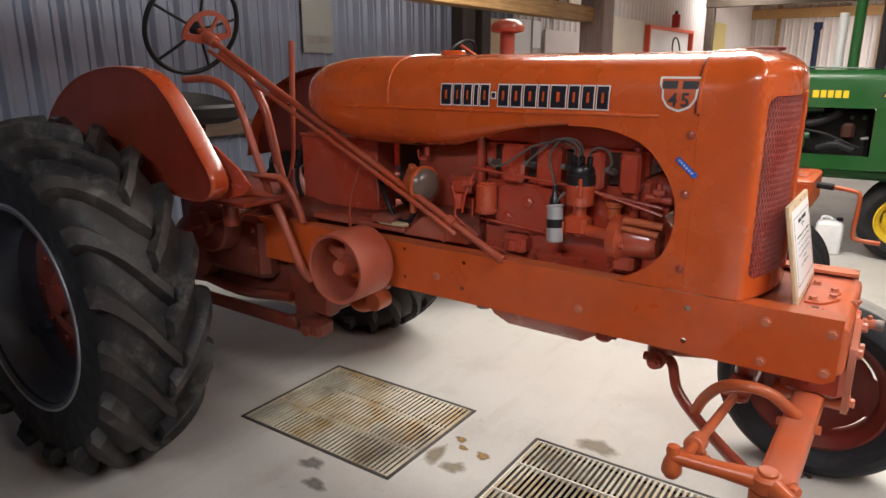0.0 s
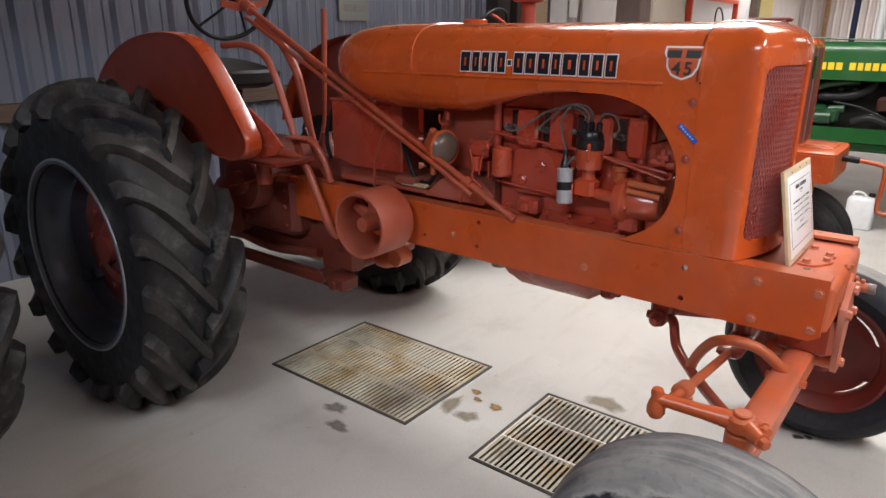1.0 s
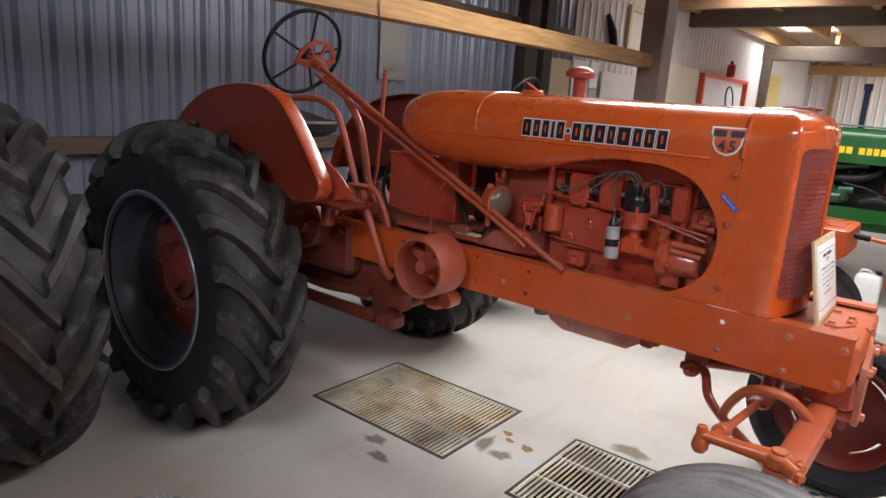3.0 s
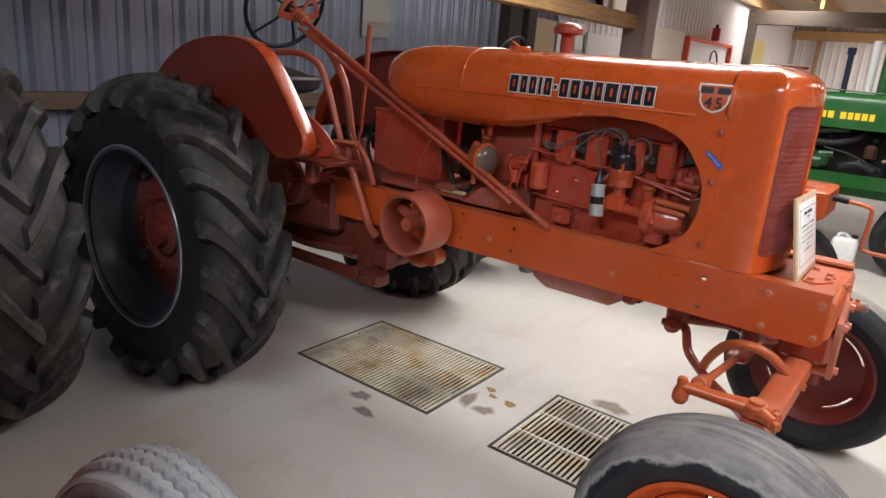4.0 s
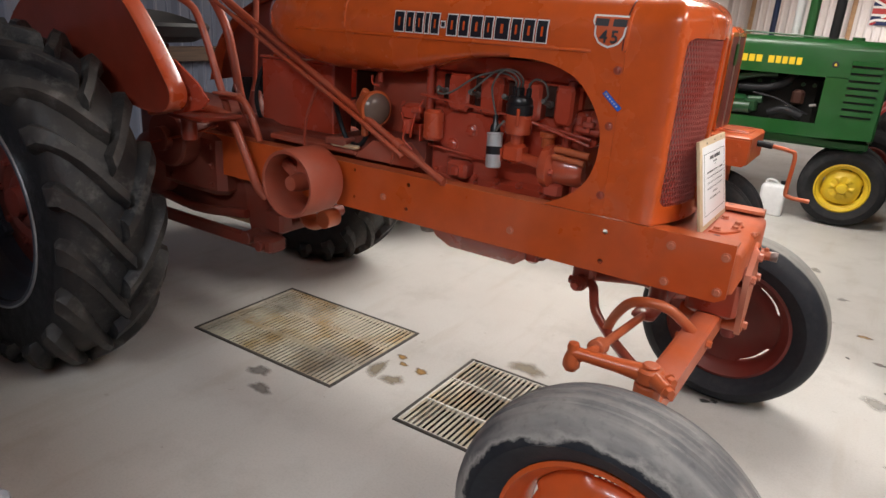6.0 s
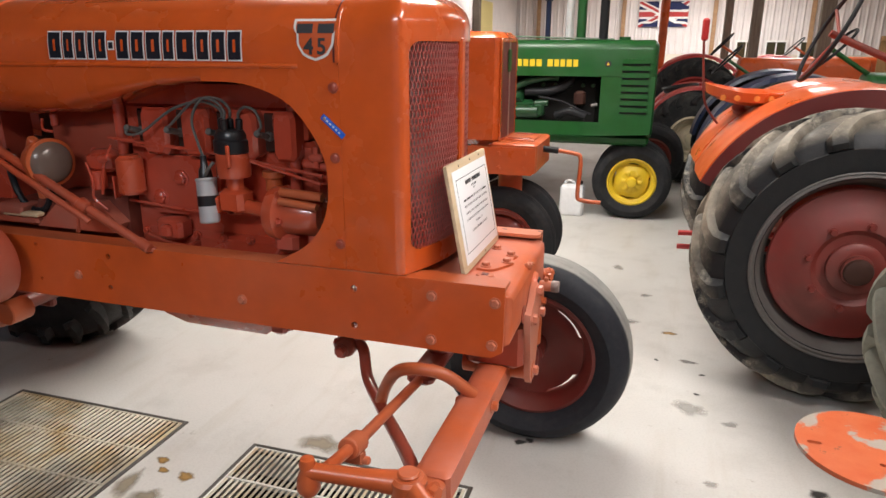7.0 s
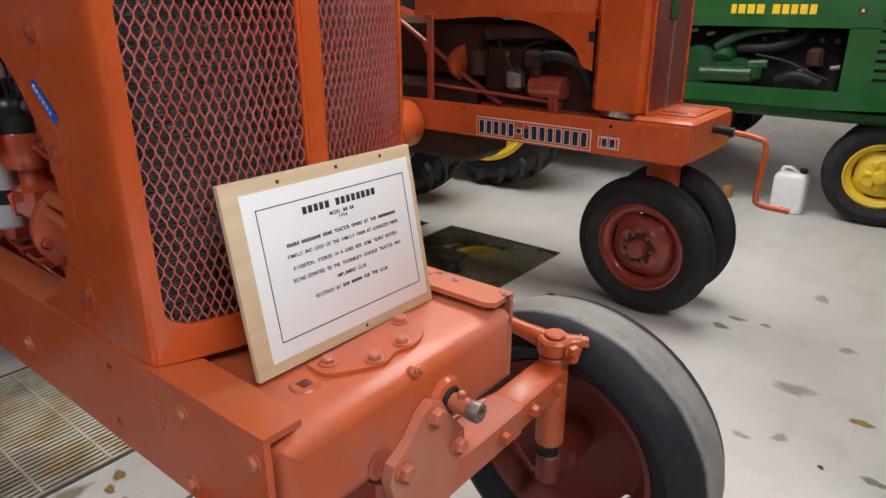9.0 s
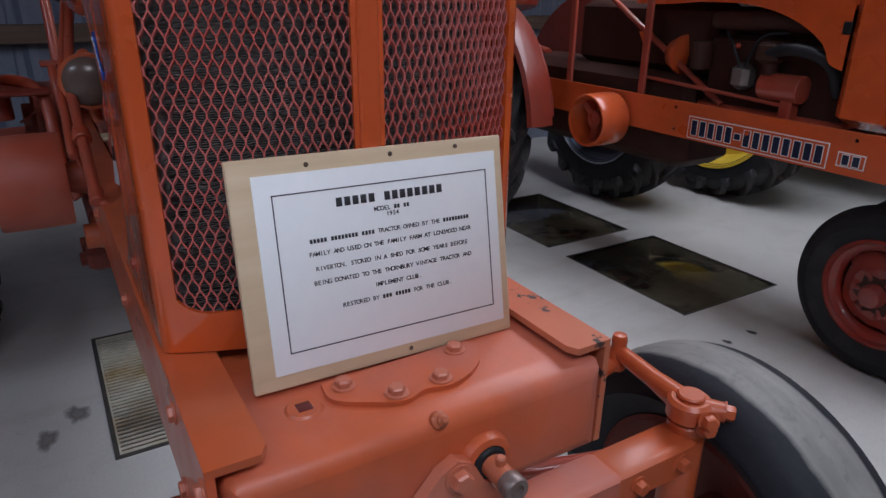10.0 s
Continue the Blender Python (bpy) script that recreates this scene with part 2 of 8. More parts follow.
M["rim_rust"] = plain("rusty_grey_rim", (0.13, 0.118, 0.11), 0.5, 0.4, 0.35, 10)
M["navy_tyre"] = rubber("far_tyre_rubber", col=(0.015, 0.015, 0.016), dust=(0.09, 0.085, 0.075))
M["cream"] = paint("cream_enamel", (0.62, 0.55, 0.38), amount=0.2, rough=0.4)
M["mud_grey"] = rubber("mud_grey_rubber", col=(0.20, 0.20, 0.16), dust=(0.30, 0.30, 0.25), lo=0.4, hi=0.7)
M["green"] = paint("deep_green_enamel", (0.010, 0.084, 0.016), dust=(0.08, 0.16, 0.08), amount=0.12, rough=0.26, coat=0.2)
# darker copy of the hood's green for castings in the bay's shade
M["green_shaded"] = paint("shaded_green_casting", (0.007, 0.052, 0.014), dust=(0.03, 0.05, 0.03), amount=0.3, rough=0.3, coat=0.2)
M["yellow"] = paint("yellow_enamel", (0.75, 0.52, 0.02), amount=0.15, rough=0.35)
M["blue"] = paint("navy_enamel", (0.008, 0.015, 0.045), dust=(0.05, 0.06, 0.09), amount=0.1, rough=0.25)
M["red"] = paint("red_enamel", (0.45, 0.02, 0.02), amount=0.1, rough=0.3)
M["tyre"] = lug_rubber("tyre_rubber", (0.014, 0.014, 0.016), (0.056, 0.049, 0.043), (0.125, 0.117, 0.108))
M["scuffed_tyre"] = worn_rubber("scuffed_front_tyre", 0.61, 0.035, (0.014, 0.016, 0.022), (0.225, 0.215, 0.208), (0.40, 0.375, 0.35), 0.55, 0.75)
M["edge_tyre"] = worn_rubber("grey_edge_front_tyre", 0.955, 0.015, (0.016, 0.017, 0.022), (0.25, 0.24, 0.22), (0.34, 0.325, 0.30), 0.05, 0.25)
M["dark_tyre"] = rubber("front_tyre_rubber", col=(0.018, 0.018, 0.020), dust=(0.08, 0.078, 0.072), lo=0.5, hi=0.85, amount=0.5)
M["grey_tyre"] = worn_rubber("grey_tyre_rubber", 0.70, 0.10, (0.012, 0.012, 0.014), (0.27, 0.275, 0.29), (0.31, 0.305, 0.30), 0.2, 0.5)
M["muddy_tyre"] = lug_rubber("muddy_tyre_rubber", (0.012, 0.012, 0.013), (0.36, 0.31, 0.24), (0.50, 0.45, 0.36), 0.62)
# rim steel in two tones: darkened for the shaded inside, bright on the lip
M["rim"] = plain("shaded_steel_rim", (0.115, 0.128, 0.165), 0.38, 0.55, 0.4, 8)
M["rim_lip"] = plain("lit_steel_lip", (0.55, 0.56, 0.60), 0.3, 0.85, 0.15, 8)
M["steel"] = plain("bare_steel", (0.52, 0.52, 0.52), 0.28, 0.9)
M["grey_metal"] = plain("worn_grey_metal", (0.28, 0.25, 0.23), 0.45, 0.6, 0.3)
M["black"] = plain("black_rubber", (0.018, 0.018, 0.02), 0.45)
M["bakelite"] = plain("black_bakelite", (0.016, 0.016, 0.018), 0.3)
M["shaft"] = paint("worn_orange_shaft", (0.46, 0.12, 0.05), dust=(0.30, 0.24, 0.22), amount=0.9, rough=0.4)
M["crank_steel"] = plain("bluish_worn_steel", (0.24, 0.18, 0.16), 0.42, 0.5, 0.4, 60)
# dark brown for grime and grease, and for shade in recesses and engine bays
M["grime_shade"] = paint("grime_and_shade", (0.045, 0.017, 0.012), dust=(0.08, 0.045, 0.035), amount=0.5, rough=0.5)
# bright orange for lit surfaces seen through holes and gaps
M["lit_hole"] = plain("lit_orange", (0.80, 0.30, 0.06), 0.5)
M["wire"] = plain("grey_braided_wire", (0.11, 0.105, 0.095), 0.6)
M["core"] = plain("radiator_core", (0.21, 0.195, 0.185), 0.5, 0.2, 0.4, 60)
M["grate"] = plain("cream_painted_slat", (0.74, 0.71, 0.64), 0.45, 0.1, 0.15, 12)
m, nt, b = nodes_of("rust_stained_slat")
c = mix(nt, ramp(nt, noise_node(nt, 3.2, 4, 0.6, "Position").outputs[0], [(0.46, g(0)), (0.64, g(0.85))]), (0.64, 0.59, 0.47), (0.42, 0.255, 0.065))
c = mix(nt, ramp(nt, noise_node(nt, 2.1, 5, 0.6, "Position").outputs[0], [(0.48, g(0)), (0.66, g(0.8))]), c, (0.13, 0.105, 0.08))
nt.links.new(c, b.inputs["Base Color"])
b.inputs["Roughness"].default_value = 0.5
M["rusty_slat"] = m
M["grate_frame"] = plain("dark_grate_frame", (0.055, 0.048, 0.04), 0.6, 0, 0.4, 20)
# black put in for the shade in grate pits and the green tractor's bay
M["pit"] = plain("shade_black", (0.012, 0.011, 0.010), 0.8, 0.0, 0.4, 8)
M["oil"] = plain("oily_water", (0.045, 0.040, 0.022), 0.12, 0.0, 0.4, 5)
m, nt, b = nodes_of("oily_pit_water")
c = mix(nt, ramp(nt, noise_node(nt, 2.6, 3, 0.5, "Position").outputs[0], [(0.44, g(0)), (0.54, g(1))]), (0.008, 0.008, 0.007), (0.085, 0.072, 0.046))
nt.links.new(mix(nt, ramp(nt, noise_node(nt, 18.0, 5, 0.6, "Position").outputs[0], [(0.4, g(0)), (0.8, g(0.6))]), c, (0.12, 0.105, 0.075)), b.inputs["Base Color"])
b.inputs["Roughness"].default_value = 0.1
M["pit_water"] = m
M["paper"] = plain("white_paper", (0.88, 0.88, 0.88), 0.5, 0, 0.03, 60, 0.03)
M["ink"] = plain("black_ink", (0.03, 0.03, 0.035), 0.6, bumpy=0)
M["letter_black"] = plain("black_lettering", (0.012, 0.014, 0.022), 0.3, bumpy=0)
M["letter_white"] = plain("white_lettering", (0.78, 0.76, 0.73), 0.35, 0, 0.05, bumpy=0)
M["letter_yellow"] = plain("yellow_lettering", (0.78, 0.55, 0.03), 0.35, bumpy=0)
M["tag"] = plain("blue_tape", (0.01, 0.13, 0.72), 0.35, bumpy=0)
M["pine"] = timber("pine_board", (0.70, 0.55, 0.36), (0.62, 0.46, 0.28), (14, 1.2, 14))
M["beam"] = timber("pine_beam", (0.62, 0.38, 0.165), (0.38, 0.21, 0.08), (14, 1, 14))
M["post"] = timber("weathered_post", (0.44, 0.34, 0.31), (0.34, 0.25, 0.23), (14, 14, 1))
M["darkwood"] = timber("brown_girt", (0.16, 0.10, 0.065), (0.08, 0.05, 0.035), (14, 1, 14))
M["joist"] = timber("roof_timber", (0.46, 0.27, 0.14), (0.27, 0.15, 0.075), (1, 14, 14))
M["concrete"] = concrete("painted_concrete")
M["zinc"] = plain("zinc_cladding", (0.21, 0.23, 0.30), 0.34, 0.35, 0.15, 3)
M["white_clad"] = plain("white_cladding", (0.72, 0.66, 0.64), 0.55, 0, 0.1, 3)
M["roofing"] = plain("roof_sheet", (0.34, 0.25, 0.17), 0.55, 0.2, 0.2, 3)
M["lining"] = plain("cream_lining_board", (0.68, 0.60, 0.50), 0.7, 0, 0.08, 4)
M["plastic"] = plain("white_plastic", (0.72, 0.72, 0.72), 0.35)
M["pole"] = timber("grey_pole_timber", (0.30, 0.25, 0.20), (0.17, 0.13, 0.10), (14, 14, 1))
M["tanply"] = timber("tan_plywood", (0.48, 0.30, 0.13), (0.36, 0.21, 0.09), (14, 14, 1))
M["flag_blue"] = plain("flag_blue_cloth", (0.010, 0.016, 0.075), 0.8)
M["poster"] = plain("faded_poster", (0.22, 0.215, 0.20), 0.6, 0, 0.15, 8)
M["dark_post"] = timber("dark_post_timber", (0.06, 0.042, 0.035), (0.03, 0.022, 0.018), (14, 14, 1))
M["yellow_card"] = plain("yellow_card", (0.75, 0.62, 0.25), 0.6)
M["rust_tin"] = plain("rusty_brown_tin", (0.36, 0.20, 0.06), 0.5, 0.2, 0.4, 30)
M["red_bright"] = plain("bright_red_frame", (0.75, 0.10, 0.04), 0.4)
M["stain_dark"] = stain("grey_oil_stain", (0.22, 0.20, 0.18), 0.75)
M["stain_tan"] = stain("tan_oil_spot", (0.30, 0.165, 0.035), 0.95)
M["stain_black"] = stain("black_oil_spot", (0.03, 0.028, 0.025), 1.0)
M["stain_grey"] = stain("grey_floor_stain", (0.36, 0.34, 0.31), 0.55)
M["stain_soft"] = stain("soft_oil_stain", (0.27, 0.22, 0.145), 0.7)
M["cushion"] = plain("black_vinyl", (0.012, 0.011, 0.012), 0.6)
M["lintel"] = timber("dark_lintel_timber", (0.13, 0.095, 0.07), (0.07, 0.05, 0.035), (1, 14, 14))
M["coil"] = plain("silver_coil_can", (0.56, 0.57, 0.59), 0.3, 0.35, 0.08, 20)
for nm in ("pit", "black", "core", "grime_shade"):
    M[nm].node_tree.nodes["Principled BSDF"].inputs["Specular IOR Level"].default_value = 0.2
M["lens"] = plain("dusty_lens", (0.15, 0.105, 0.085), 0.25, 0.1)

m, nt, b = nodes_of("translucent_sheet")
b.inputs["Base Color"].default_value = (0.8, 0.78, 0.72, 1)
b.inputs["Emission Color"].default_value = (1.0, 0.95, 0.86, 1)
b.inputs["Emission Strength"].default_value = 2.5
M["skylight"] = m

# ---- geometry helpers ----
from mathutils.geometry import tessellate_polygon

CY = 0.250           # centre line of the orange tractor


def spline(pts, n=6):
    """A smooth line through the points."""
    p = [Vector(q) for q in pts]
    p = [p[0] * 2 - p[1]] + p + [p[-1] * 2 - p[-2]]
    out = []
    for i in range(1, len(p) - 2):
        for k in range(n):
            t = k / n
            a, b_, c, d = p[i - 1], p[i], p[i + 1], p[i + 2]
            out.append(0.5 * ((2 * b_) + (c - a) * t + (2 * a - 5 * b_ + 4 * c - d) * t * t + (3 * b_ - a - 3 * c + d) * t ** 3))
    return out + [p[-2]]


def frame_of(d):
    d = Vector(d).normalized()
    up = Vector((0, 0, 1)) if abs(d.z) < 0.9 else Vector((1, 0, 0))
    s = d.cross(up).normalized()
    return s, s.cross(d).normalized(), d


class Geo:
    """Gathers vertices and faces of one mesh."""

    def __init__(self):
        self.v, self.f = [], []

    def add(self, verts, faces, m=None):
        o = len(self.v)
        self.v += [tuple(m @ Vector(p)) if m else tuple(p) for p in verts]
        self.f += [tuple(i + o for i in fc) for fc in faces]
        return self

    def box(self, x0, x1, y0, y1, z0, z1, c=0.004, m=None):
        c = min(c, (x1 - x0) / 2.2, (y1 - y0) / 2.2, (z1 - z0) / 2.2)
        rings = []
        for z, i in ((z0, c), (z0 + c, 0), (z1 - c, 0), (z1, c)):
            k = max(c, i)
            a, b_, e, h = x0 + i, x1 - i, y0 + i, y1 - i
            q = c
            rings.append([(a + q, e, z), (b_ - q, e, z), (b_, e + q, z), (b_, h - q, z), (b_ - q, h, z), (a + q, h, z), (a, h - q, z), (a, e + q, z)])
        return self.loft(rings, m=m)

    def loft(self, rings, closed=True, caps=True, m=None):
        n = len(rings[0])
        vs = [p for r in rings for p in r]
        fs = []
        for i in range(len(rings) - 1):
            for j in range(n if closed else n - 1):
                k = (j + 1) % n
                fs.append((i * n + j, i * n + k, (i + 1) * n + k, (i + 1) * n + j))
        if caps and closed:
            fs.append(tuple(range(n))[::-1])
            fs.append(tuple((len(rings) - 1) * n + j for j in range(n)))
        return self.add(vs, fs, m)

    def tube(self, pts, r, n=10, smooth=0, flat=1.0):
        p = spline(pts, smooth) if smooth else [Vector(q) for q in pts]
        rs = r if isinstance(r, (list, tuple)) else [r] * len(p)
        if len(rs) != len(p):
            rs = list(np.interp(np.linspace(0, 1, len(p)), np.linspace(0, 1, len(rs)), rs))
        rings, s = [], None
        for i, q in enumerate(p):
            d = (p[min(i + 1, len(p) - 1)] - p[max(i - 1, 0)]).normalized()
            if s is None:
                s = frame_of(d)[0]
            s = (s - d * s.dot(d)).normalized()
            u = s.cross(d)
            rings.append([q + (s * math.cos(a) + u * math.sin(a) * flat) * rs[i] for a in [2 * math.pi * k / n for k in range(n)]])
        return self.loft(rings)

    def lathe(self, prof, o=(0, 0, 0), axis=(0, 1, 0), n=32, m=None, caps=True):
        s, u, d = frame_of(axis)
        o = Vector(o)
        rings = [[o + d * h + (s * math.cos(a) + u * math.sin(a)) * max(r, 1e-4) for a in [2 * math.pi * k / n for k in range(n)]] for r, h in prof]
        return self.loft(rings, caps=caps, m=m)

    def cyl(self, p0, p1, r, n=20, c=0.003, r1=None):
        p0, p1 = Vector(p0), Vector(p1)
        h = (p1 - p0).length
        r1 = r if r1 is None else r1
        c = min(c, h / 3, r / 3)
        return self.lathe([(r - c, 0), (r, c), (r1, h - c), (r1 - c, h)], p0, p1 - p0, n)

    def hexa(self, p, d, r, h):
        s, u, d = frame_of(d)
        p = Vector(p)
        ring = lambda rr, hh: [p + d * hh + (s * math.cos(a) + u * math.sin(a)) * rr for a in [math.pi / 3 * k + 0.3 for k in range(6)]]
        return self.loft([ring(r, 0), ring(r, h * 0.8), ring(r * 0.8, h)])

    def plate(self, outline, at, w0, w1, holes=()):
        """A flat plate: outline of (u, v), placed by at(u, v, w) between w0 and w1."""
        loops = [list(outline)] + [list(h) for h in holes]
        flat = [p for l in loops for p in l]
        tris = tessellate_polygon([[Vector((a, b_, 0)) for a, b_ in l] for l in loops])
        n = len(flat)
        vs = [at(a, b_, w0) for a, b_ in flat] + [at(a, b_, w1) for a, b_ in flat]
        fs = [tuple(t)[::-1] for t in tris] + [tuple(i + n for i in t) for t in tris]
        o = 0
        for l in loops:
            k = len(l)
            fs += [(o + i, o + (i + 1) % k, n + o + (i + 1) % k, n + o + i) for i in range(k)]
            o += k
        return self.add(vs, fs)

    def move(self, m):
        self.v = [tuple(m @ Vector(p)) for p in self.v]
        return self


def XZ(u, v, w):
    return (u, w, v)


def XY(u, v, w):
    return (u, v, w)


def YZ(u, v, w):
    return (w, u, v)


def rrect(a0, a1, b0, b1, r, n=5):
    out = []
    for ca, cb, s in ((a1 - r, b1 - r, 0), (a0 + r, b1 - r, 1), (a0 + r, b0 + r, 2), (a1 - r, b0 + r, 3)):
        out += [(ca + r * math.cos(math.pi / 2 * (s + k / n)), cb + r * math.sin(math.pi / 2 * (s + k / n))) for k in range(n + 1)]
    return out


def circle(a, b_, r, n=16):
    return [(a + r * math.cos(2 * math.pi * k / n), b_ + r * math.sin(2 * math.pi * k / n)) for k in range(n)]


def mesh_of(name, geo, mat, sharp=38):
    me = bpy.data.meshes.new(name)
    me.from_pydata(geo.v, [], geo.f)
    bm = bmesh.new()
    bm.from_mesh(me)
    bmesh.ops.recalc_face_normals(bm, faces=bm.faces)
    bm.to_mesh(me)
    bm.free()
    me.polygons.foreach_set("use_smooth", [True] * len(me.polygons))
    me.set_sharp_from_angle(angle=radians(sharp))
    me.materials.append(mat)
    return me


BASE = {}


def thing(name, at, label, category, group="", kind=""):
    """An Empty at the thing's base, under which its parts hang."""
    ob = tagged(new(name), label, category, group, kind)
    ob.location = at
    ob.empty_display_size = 0.1
    BASE[ob.name] = Matrix.Translation(at)
    return ob


def part(name, geo, mat, parent, label="", sharp=38):
    ob = new(name, geo if isinstance(geo, bpy.types.Mesh) else mesh_of(name, geo, mat, sharp))
    ob.parent = parent
    ob.matrix_parent_inverse = BASE.get(parent.name, Matrix()).inverted()
    if label:
        ob["label"] = label
    return ob


def solo(name, geo, mat, label, category, group="", kind="", sharp=38):
    """A thing that is one mesh."""
    return tagged(new(name, mesh_of(name, geo, mat, sharp)), label, category, group, kind)


def solid(ob, t, offset=-1.0):
    md = ob.modifiers.new("thickness", "SOLIDIFY")
    md.thickness, md.offset = t, offset
    return ob


BOLT = {}


def bolts(parent, places, mat, r=0.011, h=0.012, name="bolt"):
    """Hexagon heads: each (position, direction)."""
    for p, d in places:
        key = (mat.name, r, h)
        if key not in BOLT:
            BOLT[key] = mesh_of(name, Geo().hexa((0, 0, 0), (0, 0, 1), r, h).lathe([(r * 1.35, -0.001), (r * 1.35, 0.002), (r, 0.0022)], (0, 0, 0), (0, 0, 1), 12), mat)
        ob = new(name, BOLT[key])
        ob.parent = parent
        ob.matrix_parent_inverse = BASE.get(parent.name, Matrix()).inverted()
        ob.matrix_basis = Matrix.Translation(p) @ Vector(d).to_track_quat("Z", "Y").to_matrix().to_4x4()

# ---- wheels ----


def half_profile(R, W, rim, crown=0.05, bead=0.46):
    """Half a tyre's section from the middle of the tread to the rim: (sideways, radius)."""
    return [(0, R), (0.18 * W, R - crown * 0.10), (0.34 * W, R - crown * 0.45), (0.44 * W, R - crown * 1.1), (0.485 * W, R - crown * 2.0),
            (0.5 * W, (R + rim) / 2), ((0.7 * 0.5 + 0.3 * bead) * W, rim + 0.035), ((bead + 0.02) * W, rim + 0.008), (bead * W, rim - 0.006)]


def carcass(geo, R, W, rim, crown=0.05, n=56, grooves=0, depth=0.006, bead=0.46):
    half = half_profile(R, W, rim, crown, bead)
    prof = [(r, -s) for s, r in reversed(half)] + [(r, s) for s, r in half[1:]]
    if grooves:
        fine = []
        for (r0, h0), (r1, h1) in zip(prof, prof[1:]):
            k = 6 if abs(h0) < 0.36 * W and abs(h1) < 0.36 * W else 1
            fine += [(r0 + (r1 - r0) * i / k, h0 + (h1 - h0) * i / k) for i in range(k)]
        fine.append(prof[-1])
        lanes = [(-0.5 + (i + 1) / (grooves + 1)) * 0.66 * W for i in range(grooves)]
        prof = []
        for r, h in fine:
            near = min(abs(h - l) for l in lanes)
            prof.append((r - (depth if near < 0.028 * W else 0), h))
    prof.append(prof[0])
    return geo.lathe(prof, n=n, caps=False)


def lug(geo, R, W, rim, height, slant, width, crown, worn, side_only):
    """A slanting bar from the middle of the tread over the shoulder."""
    half = half_profile(R - height, W, rim, crown)
    path = spline([(s, r, 0) for s, r in half[:6]], 4)
    path = path[: int(len(path) * 0.86)]
    for side in (side_only,):
            t0 = 0.0
            rings = []
            for i in range(0, len(path), 2):
                s, r = path[i][0], path[i][1]
                q, p0 = path[min(i + 1, len(path) - 1)], path[max(i - 1, 0)]
                tx, tr = q[0] - p0[0], q[1] - p0[1]
                ln = math.hypot(tx, tr) or 1
                nx, nr = -tr / ln, tx / ln
                f = i / (len(path) - 1)
                th = t0 + slant * min(1, s / (0.45 * W))
                h = height * (1 - worn * (1 - f)) * (0.55 if f > 0.93 else 1)
                w = width * (0.8 + 0.5 * f)
                ring = []
                for dw, hh in ((-w / 2 - 0.022, -0.008), (-w / 2 - 0.006, h * 0.62), (-w / 2 + 0.008, h), (w / 2 - 0.010, h), (w / 2 + 0.002, h * 0.62), (w / 2 + 0.014, -0.008)):
                    rr, ss = r + nr * hh, (s - 0.012 if i == 0 else s) + nx * hh
                    a = th + dw / R
                    ring.append((rr * math.cos(a), side * ss, rr * math.sin(a)))
                rings.append(ring)
            geo.loft(rings)
    return geo


def zigzag_tread(geo, R, W, ribs=5, teeth=46):
    """Raised ribs with saw edges round the tread."""
    n = teeth * 5
    for i in range(ribs):
        c = (-0.5 + (i + 0.5) / ribs) * 0.80 * W
        wd = 0.80 * W / ribs * 0.44
        drop = 0.045 * (abs(c) / (0.5 * W)) ** 2
        rings = []
        for k in range(n):
            a = 2 * math.pi * k / n
            off = (-0.0034, -0.0028, 0.0012, 0.0034, 0.0010)[k % 5]
            ring = []
            edge = (-0.006, -0.004) if i == 0 else (off - 0.003, off)
            for s, r in ((c - wd + edge[0], R - 0.012 - drop), (c - wd + edge[1], R - 0.003 - drop), (c - wd + 0.004 + off, R - drop), (c + wd - 0.004 + off, R - drop), (c + wd + off, R - 0.003 - drop), (c + wd + 0.003 + off, R - 0.014 - drop)):
                ring.append((r * math.cos(a), s, r * math.sin(a)))
            rings.append(ring)
        rings.append(rings[0])
        geo.loft(rings, caps=False)
    return geo


def shoulder_marks(ob, m, rim, R):
    """Stores on each vertex how far it lies between rim (0) and tread (1), and its place along and across the tread."""
    back = m.inverted()
    own = [back @ v.co for v in ob.data.vertices]
    for nm, values in (("shoulder", [(math.hypot(p.x, p.z) - rim) / (R - rim) for p in own]), ("around", [math.atan2(p.x, p.z) * R for p in own]), ("across", [p.y for p in own])):
        ob.data.attributes.new(nm, "FLOAT", "POINT").data.foreach_set("value", values)
    return ob


def disc_ring(r, y, n=96, notch=0.0, petal=0.0, phase=0.92):
    """One ring of a pressed disc: four flat notches in its edge, six raised petals round the hub."""
    ring = []
    for i in range(n):
        a = 2 * math.pi * i / n
        d = abs((a * 4 / (2 * math.pi) - phase + 0.5) % 1.0 - 0.5)
        cut = max(0.0, min(1.0, (0.26 - d) / 0.05))
        up = max(0.0, math.cos(6 * a + 0.6)) ** 0.5
        q = r - notch * cut * cut * (3 - 2 * cut)
        ring.append((q * math.cos(a), y - petal * up, q * math.sin(a)))
    return ring


